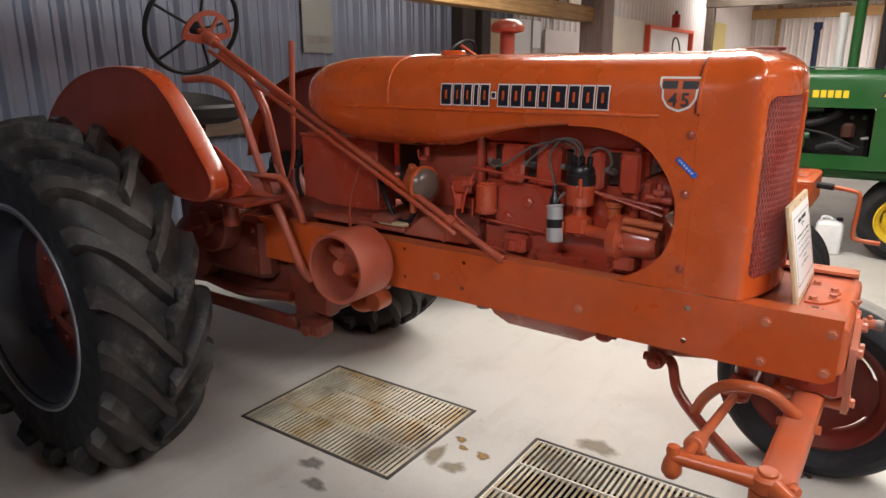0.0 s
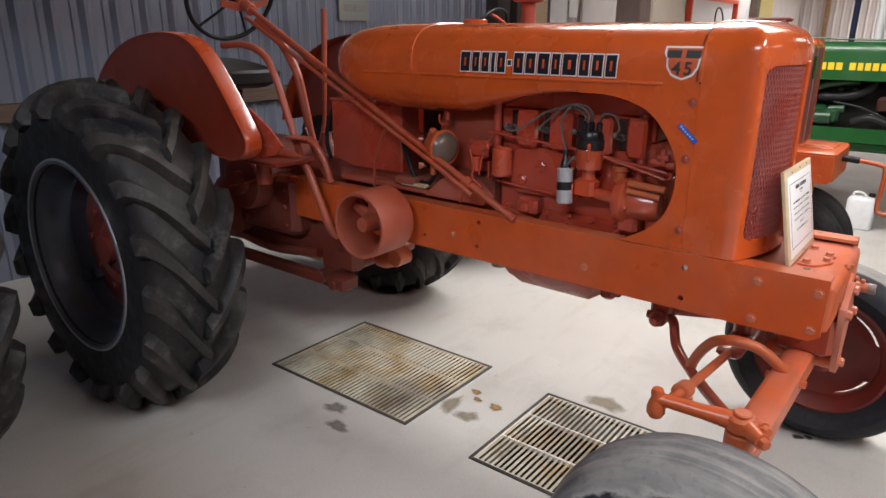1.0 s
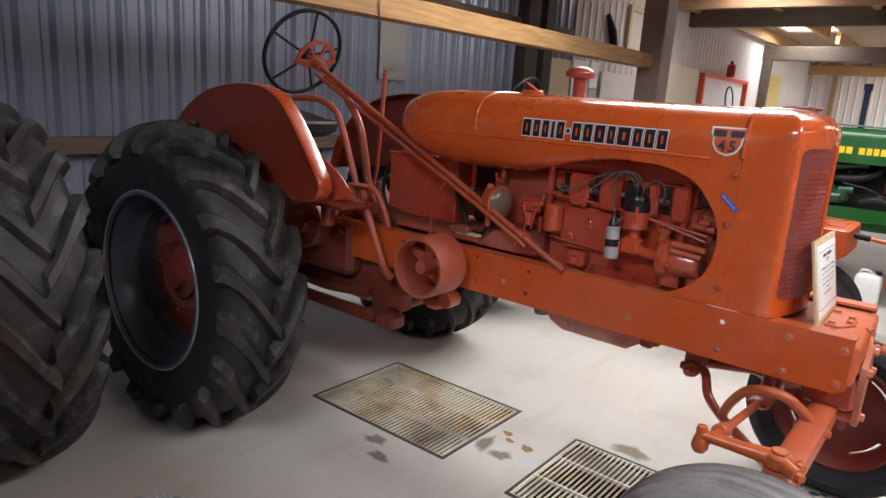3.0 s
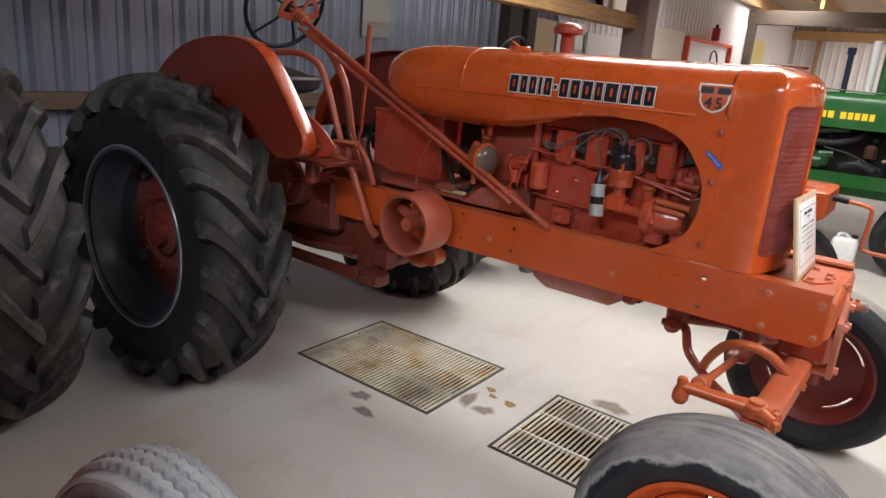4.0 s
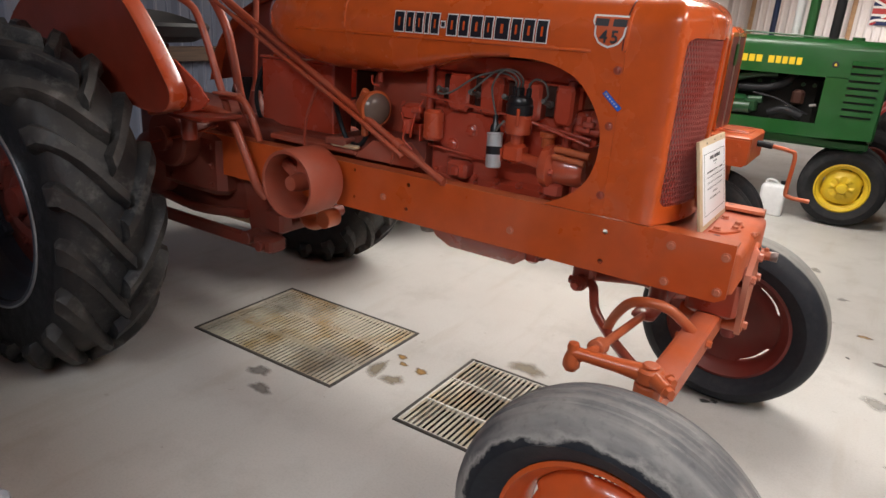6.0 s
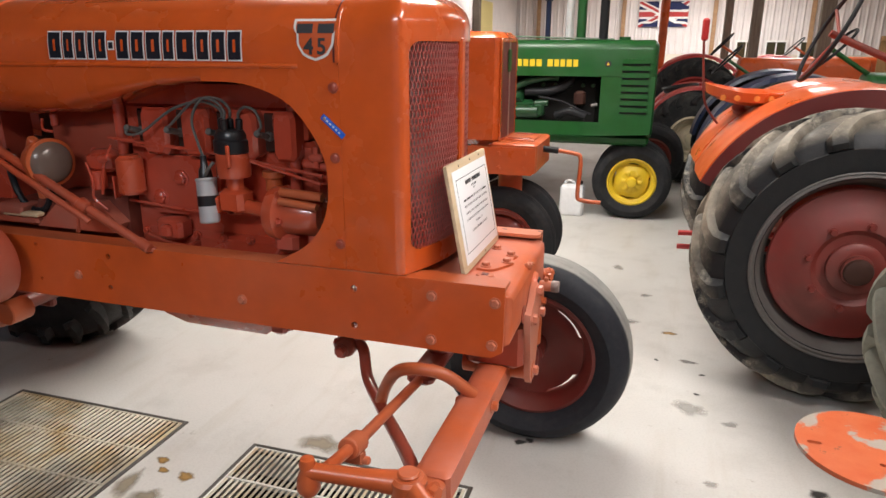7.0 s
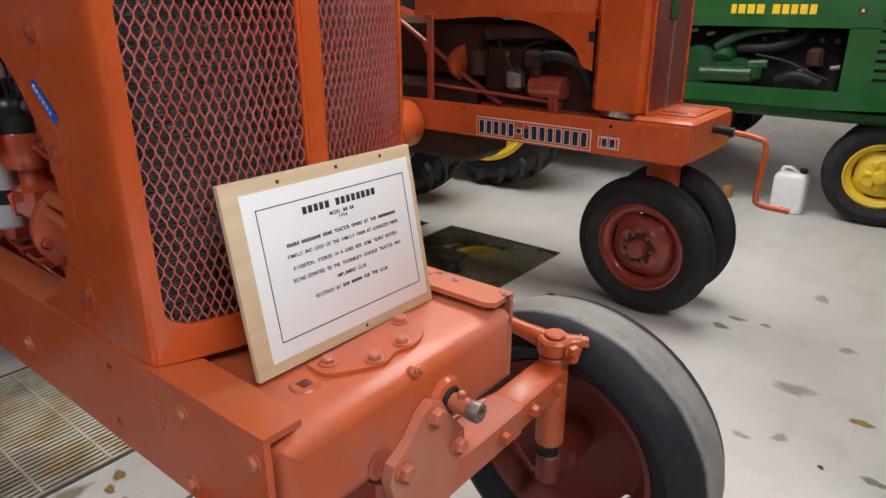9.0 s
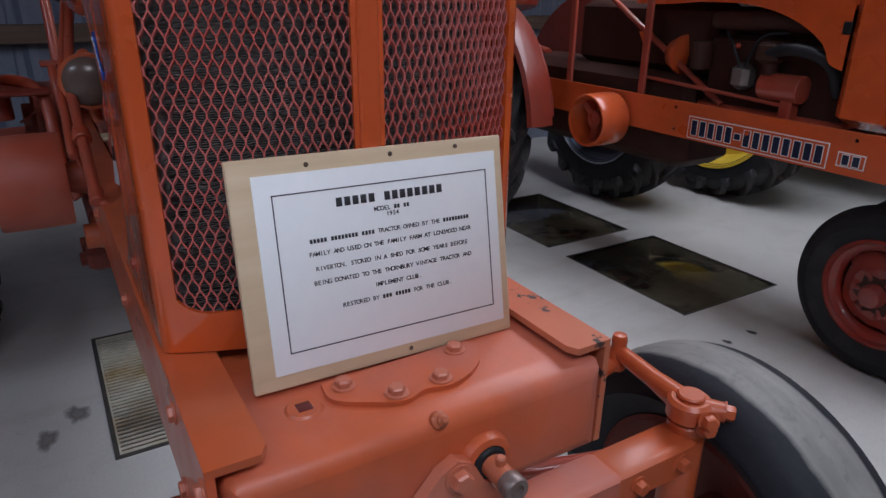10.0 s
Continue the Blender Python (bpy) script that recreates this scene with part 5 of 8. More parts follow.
# ---- engine ----
E1 = M["block"]
engine = part("engine", Geo().box(-0.70, -0.15, 0.13, 0.40, 0.74, 1.16, 0.012).box(-0.69, -0.16, 0.115, 0.40, 0.80, 0.92, 0.02), E1, tractor, "dusty dark orange engine block")
part("cylinder_head", Geo().box(-0.70, -0.17, 0.125, 0.39, 1.155, 1.245, 0.012), E1, engine)
part("valve_cover", Geo().loft([[(x, CY + sy * (0.12 - i), z) for sy, z in ((-1, 1.24), (-1, 1.275 - i), (-0.9, 1.292 - i), (0.9, 1.292 - i), (1, 1.275 - i), (1, 1.24))] for x, i in ((-0.705, 0.012), (-0.69, 0), (-0.185, 0), (-0.17, 0.012))]), E1, engine)
for x, w in ((-0.575, 0.040), (-0.455, 0.040), (-0.330, 0.048), (-0.208, 0.030)):
    part("port_boss", Geo().loft([[(x + sx * (w - i), y, z) for sx, z in ((-1, 1.132 + i), (-0.7, 1.118 + i), (0.7, 1.118 + i), (1, 1.132 + i), (1, 1.222 - i), (0.8, 1.236 - i), (-0.8, 1.236 - i), (-1, 1.222 - i))] for y, i in ((0.130, 0.0), (0.092, 0.0), (0.082, 0.008))]), E1, engine)
for x in (-0.635, -0.515, -0.395, -0.262):
    # dark insert puts the shade between the bosses into the colour
    part("plug_shade", Geo().box(x - 0.017, x + 0.017, 0.118, 0.1262, 1.135, 1.228, 0.003), M["grime_shade"], engine, "dark insert for the shade round the plug")
    plug = part("spark_plug", Geo().hexa((x, 0.118, 1.172), (0, -1, 0.2), 0.012, 0.014).cyl((x, 0.106, 1.174), (x, 0.066, 1.184), 0.0075, 12), M["core"], engine, "dusty grey spark plug")
    part("plug_cap", Geo().cyl((x, 0.068, 1.183), (x, 0.056, 1.188), 0.0085, 10), M["wire"], plug)
part("side_cover", Geo().plate([(p.x, p.y) for p in spline([(-0.62, 0.96, 0), (-0.50, 0.965, 0), (-0.42, 1.02, 0), (-0.43, 1.10, 0), (-0.60, 1.11, 0), (-0.66, 1.04, 0), (-0.62, 0.96, 0)], 5)[:-1]], XZ, 0.112, 0.131), E1, engine)
bolts(engine, [((-0.53, 0.112, 1.055), (0, -1, 0)), ((-0.60, 0.112, 1.0), (0, -1, 0))], E1, 0.017, 0.012)
bolts(engine, [((x, 0.114, 0.905), (0, -1, 0)) for x in (-0.66, -0.58, -0.50, -0.42, -0.34, -0.26)], E1, 0.009, 0.010)
bolts(engine, [((x, 0.125, 1.148), (0, -1, 0)) for x in (-0.69, -0.55, -0.47, -0.33, -0.20)], E1, 0.009, 0.010)
part("breather_box", Geo().box(-0.60, -0.52, 0.075, 0.13, 0.895, 0.955, 0.01).box(-0.575, -0.545, 0.06, 0.08, 0.905, 0.94, 0.006), E1, engine)
part("oil_pan", Geo().loft([[(-0.70, 0.12, 0.742), (-0.14, 0.12, 0.742), (-0.14, 0.40, 0.742), (-0.70, 0.40, 0.742)], [(-0.70, 0.12, 0.725), (-0.20, 0.12, 0.725), (-0.20, 0.40, 0.725), (-0.70, 0.40, 0.725)],
                            [(-0.665, 0.15, 0.650), (-0.30, 0.15, 0.655), (-0.30, 0.37, 0.655), (-0.665, 0.37, 0.650)], [(-0.63, 0.19, 0.608), (-0.365, 0.19, 0.606), (-0.365, 0.34, 0.606), (-0.63, 0.34, 0.608)]]), E1, engine)
part("drain_plug", Geo().lathe([(0.0, -0.03), (0.028, -0.022), (0.034, 0.0), (0.034, 0.02)], (-0.735, 0.20, 0.668), (0, 0, 1), 16), M["grey_metal"], engine)
for x0, x1, z in ((-0.27, -0.225, 0.675), (-0.225, -0.205, 0.69)):
    part("lug_block", Geo().box(x0, x1, 0.06, 0.12, z, 0.735, 0.008), E1, engine)
# oil filter can on its bracket
can = part("oil_filter", Geo().cyl((-0.664, 0.085, 1.012), (-0.664, 0.085, 1.108), 0.034, 24, 0.006).cyl((-0.664, 0.085, 1.020), (-0.664, 0.085, 1.026), 0.0355, 24).cyl((-0.664, 0.085, 1.106), (-0.664, 0.085, 1.114), 0.026, 20), M["dist"], engine, "orange oil filter can")
part("filter_bracket", Geo().box(-0.70, -0.63, 0.115, 0.135, 1.0, 1.08, 0.005).box(-0.705, -0.70, 0.06, 0.13, 1.0, 1.06, 0.002), E1, engine)
# ignition: distributor, cap, leads and coil
dis = part("distributor", Geo().lathe([(0.017, 0.0), (0.017, 0.05), (0.021, 0.055), (0.021, 0.088), (0.040, 0.093), (0.042, 0.099), (0.042, 0.146), (0.040, 0.151)], (-0.345, 0.078, 0.985), (0, 0, 1), 28), M["dist"], engine, "orange distributor body")
part("distributor_cap", Geo().lathe([(0.040, 0), (0.0435, 0.003), (0.0435, 0.030), (0.040, 0.034), (0.040, 0.044), (0.033, 0.055), (0.0, 0.059)], (-0.345, 0.078, 1.136), (0, 0, 1), 24), M["bakelite"], dis, "black distributor cap")
for k in range(5):
    a = 2 * math.pi * k / 4
    r = 0 if k == 4 else 0.023
    part("tower", Geo().cyl((-0.345 + r * math.cos(a), 0.078 + r * math.sin(a), 1.19), (-0.345 + r * 1.1 * math.cos(a), 0.078 + r * 1.1 * math.sin(a), 1.218), 0.0085, 10), M["bakelite"], dis)
part("cap_clip", Geo().box(-0.333, -0.322, 0.028, 0.036, 1.105, 1.160, 0.003), M["dist"], dis)
part("drive_housing", Geo().box(-0.385, -0.315, 0.05, 0.115, 0.985, 1.05, 0.012).cyl((-0.33, 0.08, 1.005), (-0.235, 0.08, 0.995), 0.018, 14).box(-0.395, -0.38, 0.045, 0.10, 0.985, 1.03, 0.004), M["dist"], dis)
for pts in ([(-0.635, 0.062, 1.190), (-0.632, 0.055, 1.172), (-0.585, 0.055, 1.178), (-0.50, 0.07, 1.235), (-0.42, 0.075, 1.255), (-0.372, 0.078, 1.238), (-0.366, 0.078, 1.215)],
            [(-0.515, 0.062, 1.19), (-0.50, 0.06, 1.20), (-0.43, 0.065, 1.258), (-0.375, 0.06, 1.26), (-0.346, 0.058, 1.238), (-0.345, 0.055, 1.217)],
            [(-0.412, 0.058, 1.115), (-0.425, 0.055, 1.16), (-0.435, 0.055, 1.215), (-0.405, 0.058, 1.262), (-0.365, 0.07, 1.262), (-0.345, 0.078, 1.24), (-0.345, 0.078, 1.217)],
            [(-0.262, 0.062, 1.19), (-0.250, 0.06, 1.205), (-0.262, 0.06, 1.238), (-0.295, 0.068, 1.246), (-0.317, 0.074, 1.232), (-0.322, 0.078, 1.215)]):
    part("spark_lead", Geo().tube(pts, 0.0034, 8, 6), M["wire"], engine, "grey braided lead")
coil = part("ignition_coil", Geo().cyl((-0.404, 0.045, 0.964), (-0.412, 0.055, 1.070), 0.0245, 24, 0.004).cyl((-0.4115, 0.0545, 1.066), (-0.4125, 0.0555, 1.074), 0.0265, 24), M["coil"], engine, "bright silver ignition coil")
part("coil_band", Geo().cyl((-0.4072, 0.0488, 1.006), (-0.4094, 0.0516, 1.032), 0.0252, 24, 0.001), M["bakelite"], coil, "dark clamp band")
part("coil_cap", Geo().lathe([(0.017, 0), (0.015, 0.02), (0.009, 0.03), (0.007, 0.055), (0.0, 0.056)], (-0.4125, 0.0555, 1.073), (-0.07, 0.05, 1), 16), M["bakelite"], coil)
part("coil_lead", Geo().tube([(-0.405, 0.045, 1.082), (-0.39, 0.04, 1.10), (-0.378, 0.045, 1.116)], 0.004, 8, 4), M["wire"], coil)
part("coil_strap", Geo().box(-0.385, -0.372, 0.06, 0.12, 1.105, 1.128, 0.003), E1, coil)
# governor housing in front
gov = part("governor", Geo().lathe([(0.0, 0), (0.050, 0.0), (0.064, 0.006), (0.068, 0.02), (0.068, 0.035), (0.058, 0.042), (0.050, 0.05), (0.048, 0.125), (0.036, 0.14), (0.0, 0.142)], (-0.245, 0.085, 0.995), (1, -0.08, 0), 32), M["dist"], engine, "round orange governor housing")
bolts(gov, [((-0.203, 0.085 + 0.058 * math.cos(a), 0.995 + 0.058 * math.sin(a)), (1, 0, 0)) for a in np.linspace(2.2, 5.5, 4)], E1, 0.008, 0.010)
part("governor_lug", Geo().tube([(-0.20, 0.045, 1.055), (-0.09, 0.04, 1.05)], 0.011, 10).tube([(-0.20, 0.035, 1.035), (-0.10, 0.03, 1.028)], 0.009, 10), M["dusty"], gov)
part("pump_foot", Geo().box(-0.235, -0.17, 0.05, 0.13, 0.90, 0.955, 0.012).box(-0.15, -0.10, 0.06, 0.13, 0.90, 0.965, 0.01), E1, engine)
part("filler_cup", Geo().lathe([(0.020, 0), (0.020, 0.03), (0.027, 0.034), (0.027, 0.048), (0.0, 0.05)], (-0.250, 0.10, 1.045), (0, 0, 1), 20), M["dusty"], engine)
part("water_pump", Geo().cyl((-0.15, 0.20, 1.12), (-0.07, 0.20, 1.12), 0.05).cyl((-0.12, 0.11, 1.085), (-0.12, 0.16, 1.085), 0.022, 14).cyl((-0.10, 0.26, 1.10), (-0.09, 0.26, 1.10), 0.11, 28), E1, engine)
part("valve_tap", Geo().cyl((-0.135, 0.075, 1.135), (-0.10, 0.075, 1.135), 0.010, 10).box(-0.125, -0.112, 0.07, 0.08, 1.11, 1.16, 0.002).cyl((-0.16, 0.09, 1.118), (-0.085, 0.09, 1.112), 0.012, 10), E1, engine)
part("linkage_rod", Geo().tube([(-0.72, 0.085, 1.155), (-0.40, 0.085, 1.130), (-0.11, 0.085, 1.090)], 0.0048, 8), E1, engine)
part("linkage_rod", Geo().tube([(-0.29, 0.07, 1.118), (-0.105, 0.065, 1.075)], 0.0042, 8), E1, engine)
part("oil_pipe", Geo().tube([(-0.69, 0.10, 0.99), (-0.55, 0.10, 0.978), (-0.44, 0.10, 0.972), (-0.40, 0.105, 0.975)], 0.004, 8), E1, engine)
part("oil_pipe", Geo().tube([(-0.64, 0.095, 0.90), (-0.56, 0.09, 0.885), (-0.40, 0.085, 0.872), (-0.28, 0.085, 0.868), (-0.235, 0.09, 0.90)], 0.0045, 8, 5), E1, engine)
for x, z in ((-0.50, 0.880), (-0.43, 0.874)):
    part("pipe_clip", Geo().box(x - 0.007, x + 0.007, 0.078, 0.12, z - 0.012, z + 0.012, 0.003), E1, engine)
for x in (-0.70, -0.195):
    part("head_pipe", Geo().cyl((x, 0.11, 1.02), (x, 0.11, 1.25), 0.014, 12), E1, engine)

# carburettor side clutter behind the filter and headlamp
part("manifold", Geo().tube([(-0.74, 0.17, 1.03), (-0.80, 0.15, 1.04), (-0.83, 0.16, 1.10), (-0.80, 0.18, 1.16)], 0.024, 12, 4).box(-0.79, -0.70, 0.12, 0.20, 0.98, 1.06, 0.012), E1, engine)
part("carburettor", Geo().box(-0.80, -0.72, 0.07, 0.14, 1.06, 1.12, 0.014).cyl((-0.76, 0.075, 1.02), (-0.76, 0.075, 1.07), 0.022, 14).cyl((-0.735, 0.06, 1.10), (-0.70, 0.06, 1.11), 0.010, 10), E1, engine)
for pts in ([(-0.78, 0.06, 1.09), (-0.755, 0.05, 1.04), (-0.765, 0.055, 1.0), (-0.73, 0.06, 0.97)], [(-0.70, 0.07, 1.14), (-0.725, 0.06, 1.08), (-0.74, 0.06, 1.01)]):
    part("fuel_pipe", Geo().tube(pts, 0.0038, 8, 5), E1, engine)
part("fuel_tap", Geo().cyl((-0.905, 0.10, 1.175), (-0.905, 0.10, 1.21), 0.010, 10).tube([(-0.93, 0.085, 1.195), (-0.915, 0.07, 1.17), (-0.89, 0.075, 1.165)], 0.004, 8, 3), E1, engine)
# stands in for sunlit orange seen through the gap under the tank
part("sunlit_patch", Geo().plate([(-0.800, 1.168), (-0.742, 1.172), (-0.752, 1.215)], XZ, 0.150, 0.153), M["lit_hole"], engine, "bright patch painted for sunlit orange beyond the gap")

# added block, no real part: its dark colour gives the shade under the tank
part("tank_shade_block", Geo().box(-1.19, -0.99, 0.29, 0.42, 0.94, 1.20, 0.02), M["grime_shade"], engine, "dark block added for the shade under the tank")
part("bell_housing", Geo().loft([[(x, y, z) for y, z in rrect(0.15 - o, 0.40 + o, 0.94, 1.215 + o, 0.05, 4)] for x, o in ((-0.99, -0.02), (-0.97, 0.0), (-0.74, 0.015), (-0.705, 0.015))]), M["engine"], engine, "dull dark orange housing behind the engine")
# headlamp
lamp_o = (-0.909, 0.046, 1.090)
hl = part("headlamp", Geo().lathe([(0.0, -0.042), (0.026, -0.039), (0.047, -0.018), (0.056, 0.004), (0.060, 0.030), (0.063, 0.033), (0.063, 0.043), (0.054, 0.045)], lamp_o, (0.95, -0.25, 0), 28), M["dusty"], tractor, "orange headlamp bowl")
part("lens", Geo().lathe([(0.056, 0.042), (0.050, 0.054), (0.037, 0.062), (0.020, 0.067), (0.0, 0.069)], lamp_o, (0.95, -0.25, 0), 28), M["lens"], hl, "dusty grey domed glass lens")
part("lamp_stem", Geo().cyl((-0.925, 0.045, 0.99), (-0.92, 0.035, 1.045), 0.012, 10), M["dusty"], hl)
part("lamp_knob", Geo().cyl((-0.935, 0.04, 1.12), (-0.915, 0.035, 1.15), 0.014, 10), M["dusty"], hl)

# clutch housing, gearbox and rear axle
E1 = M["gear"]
gear = part("gearbox", Geo().loft([[(x, y, z) for y, z in rrect(CY - w, CY + w, z0, z1, 0.04, 4)] for x, w, z0, z1 in ((-0.70, 0.15, 0.72, 1.02), (-0.92, 0.16, 0.70, 1.0), (-1.10, 0.15, 0.70, 0.945), (-1.45, 0.15, 0.62, 0.94), (-1.52, 0.19, 0.55, 0.96), (-2.25, 0.19, 0.50, 0.98), (-2.30, 0.16, 0.53, 0.95))]), E1, tractor, "dusty gearbox housing, its orange darkened for shade")
part("clutch_cover", Geo().plate([(-0.98, 0.905), (-0.72, 0.905), (-0.70, 0.93), (-0.76, 0.985), (-0.90, 0.975)], XZ, 0.06, 0.10), M["film"], gear)
part("floor_plate", Geo().box(-1.42, -0.98, 0.06, 0.45, 0.905, 0.93, 0.006).box(-1.12, -1.02, 0.05, 0.12, 0.93, 0.96, 0.006), M["film"], gear)
for q in ((-1.09, -0.97, 0.05, 0.080, 0.928, 0.942), (-1.03, -0.90, 0.20, 0.26, 0.93, 0.950)):
    part("wood_block", Geo().box(*q, 0.004), M["pine"], gear, "pale wooden packing block")
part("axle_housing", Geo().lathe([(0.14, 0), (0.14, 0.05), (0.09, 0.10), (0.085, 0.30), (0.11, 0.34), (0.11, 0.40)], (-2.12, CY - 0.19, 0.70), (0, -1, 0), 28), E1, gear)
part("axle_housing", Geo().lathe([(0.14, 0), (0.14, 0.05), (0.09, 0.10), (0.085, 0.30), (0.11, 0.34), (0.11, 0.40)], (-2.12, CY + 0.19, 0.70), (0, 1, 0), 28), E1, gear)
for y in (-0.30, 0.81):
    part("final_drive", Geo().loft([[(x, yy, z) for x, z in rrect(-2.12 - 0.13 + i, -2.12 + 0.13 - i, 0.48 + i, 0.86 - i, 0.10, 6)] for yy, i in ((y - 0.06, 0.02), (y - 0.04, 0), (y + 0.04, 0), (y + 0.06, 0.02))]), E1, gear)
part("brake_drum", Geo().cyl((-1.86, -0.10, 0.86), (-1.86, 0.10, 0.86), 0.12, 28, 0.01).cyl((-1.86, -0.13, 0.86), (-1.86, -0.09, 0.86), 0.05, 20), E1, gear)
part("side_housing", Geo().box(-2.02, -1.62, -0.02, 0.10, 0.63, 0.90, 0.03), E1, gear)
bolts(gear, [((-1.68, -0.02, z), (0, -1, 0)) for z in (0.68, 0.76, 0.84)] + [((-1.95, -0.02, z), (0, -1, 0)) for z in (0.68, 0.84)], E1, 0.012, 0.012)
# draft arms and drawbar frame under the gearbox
under = part("drawbar_frame", bar(bar(Geo(), (-2.55, 0.02, 0.475), (-1.46, 0.02, 0.470), 0.03, 0.055), (-2.55, 0.48, 0.475), (-1.46, 0.48, 0.470), 0.03, 0.055), E1, tractor, "drawbar frame in the shade-darkened orange")
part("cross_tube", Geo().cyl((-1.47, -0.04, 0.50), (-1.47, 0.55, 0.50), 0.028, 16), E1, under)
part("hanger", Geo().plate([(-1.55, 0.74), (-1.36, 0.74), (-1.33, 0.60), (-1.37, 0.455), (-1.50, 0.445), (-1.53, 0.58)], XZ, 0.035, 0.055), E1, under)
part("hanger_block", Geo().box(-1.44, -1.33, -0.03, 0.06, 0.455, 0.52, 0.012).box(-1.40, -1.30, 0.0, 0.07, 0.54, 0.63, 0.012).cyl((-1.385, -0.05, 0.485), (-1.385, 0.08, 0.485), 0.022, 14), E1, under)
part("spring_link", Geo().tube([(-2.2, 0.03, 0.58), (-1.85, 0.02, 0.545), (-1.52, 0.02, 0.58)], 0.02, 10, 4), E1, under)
part("lift_link", Geo().box(-1.86, -1.60, 0.10, 0.14, 0.50, 0.545, 0.006), M["pine"], under, "pale unpainted bar")
part("linkage_lug", Geo().tube([(-1.24, 0.04, 0.72), (-1.16, 0.02, 0.63), (-1.05, 0.0, 0.665)], [0.03, 0.034, 0.024], 12, 4).cyl((-1.055, -0.03, 0.665), (-1.055, 0.04, 0.665), 0.034, 16), M["dusty"], under)

# belt pulley on the side
PX, PZ = -1.062, 0.828
pul = part("belt_pulley", Geo().lathe([(0.116, 0.0), (0.1185, 0.004), (0.1205, 0.08), (0.1185, 0.158), (0.116, 0.162), (0.106, 0.160), (0.106, 0.002), (0.116, 0.0)], (PX, -0.205, PZ), (0, 1, 0), 48, caps=False), M["film"], tractor, "dusty orange belt pulley")
part("pulley_hub", Geo().lathe([(0.0, 0.02), (0.025, 0.02), (0.028, 0.03), (0.034, 0.07), (0.036, 0.16), (0.05, 0.21)], (PX, -0.205, PZ), (0, 1, 0), 24), M["film"], pul)
for k in range(3):
    a = 2 * math.pi * k / 3 + 0.5
    part("spoke", bar(Geo(), (PX + 0.03 * math.cos(a), -0.12, PZ + 0.03 * math.sin(a)), (PX + 0.108 * math.cos(a), -0.12, PZ + 0.108 * math.sin(a)), 0.03, 0.045, 0.008) if abs(math.cos(a)) > 0.1 else Geo().box(PX - 0.02, PX + 0.02, -0.135, -0.105, PZ + 0.03, PZ + 0.108), M["film"], pul)
part("pulley_shaft", Geo().cyl((PX, -0.06, PZ), (PX, 0.12, PZ), 0.035).box(PX - 0.09, PX + 0.09, 0.005, 0.02, PZ - 0.08, PZ + 0.06, 0.006), M["film"], pul)

# battery box
BX0, BX1, BY0, BY1, BZ0, BZ1 = -1.575, -1.185, 0.170, 0.28, 0.937, 1.205
bat = part("battery_box", Geo().box(BX0, BX1, BY0, BY1, BZ0, BZ1, 0.006), M["block"], tractor, "plain dark orange battery box")
part("box_lid", Geo().box(BX0 - 0.005, BX1 + 0.005, BY0 - 0.005, BY1 + 0.005, BZ1 - 0.004, BZ1 + 0.008, 0.003), M["block"], bat)
part("box_tab", Geo().cyl((-1.51, BY0 + 0.01, BZ1 + 0.004), (-1.45, BY0 + 0.01, BZ1 + 0.004), 0.012, 10), M["orange"], bat)
for xx in (-1.53, -1.32):
    part("box_foot", Geo().box(xx, xx + 0.06, BY0 + 0.01, BY0 + 0.05, 0.905, BZ0 + 0.002, 0.004), M["dusty"], bat)
part("drain_pipe", Geo().tube([(-1.098, 0.02, 1.172), (-1.135, 0.015, 1.12), (-1.175, 0.01, 1.01), (-1.185, 0.01, 0.90)], 0.0055, 8, 4), M["engine"], bat)
for pts in ([(-1.59, 0.22, 1.20), (-1.60, 0.18, 1.12), (-1.60, 0.16, 1.03), (-1.56, 0.15, 0.94)], [(-1.215, 0.20, 1.10), (-1.09, 0.10, 1.02), (-1.04, 0.09, 0.95), (-0.98, 0.09, 0.945), (-0.95, 0.10, 1.0)]):
    part("cable", Geo().tube(pts, 0.009, 8, 5), M["black"], bat, "black battery cable")

# steering column, wheel and control levers
S0, SM, S1 = Vector((-2.205, 0.195, 1.625)), Vector((-0.935, 0.026, 1.074)), Vector((-0.585, 0.025, 0.896))
S0, SM, S1 = [p + (Vector((0.5, -1.95, 1.46)) - p) * (0.03 / (1.95 + p.y)) for p in (S0, SM, S1)]
sd = (S1 - S0).normalized()
col = part("steering_shaft", Geo().tube([S0, SM, S1], 0.0115, 12), M["rod"], tractor)
part("throttle_rod", Geo().tube([S0 + sd * 0.14 + Vector((-0.012, -0.020, -0.034)), (-0.925, -0.022, 1.070), (-0.727, -0.030, 0.972), (-0.707, -0.028, 0.958)], 0.0085, 10), M["rod"], tractor)
part("column_clamp", Geo().cyl(SM.lerp(S1, 0.46), SM.lerp(S1, 0.54), 0.019, 14), M["rod"], col)
part("clamp_pin", Geo().tube([(-0.757, -0.015, 0.980), (-0.752, -0.02, 0.952), (-0.762, -0.015, 0.925)], 0.005, 8, 3), M["rod"], col)
part("universal_joint", Geo().cyl(S1 - sd * 0.02, S1 + sd * 0.02, 0.014, 12).tube([S1, S1 + Vector((0.06, 0.05, -0.06))], 0.010, 10), M["rod"], col)
swm = Matrix.Translation(S0 - sd * 0.03) @ sd.to_track_quat("Z", "Y").to_matrix().to_4x4()
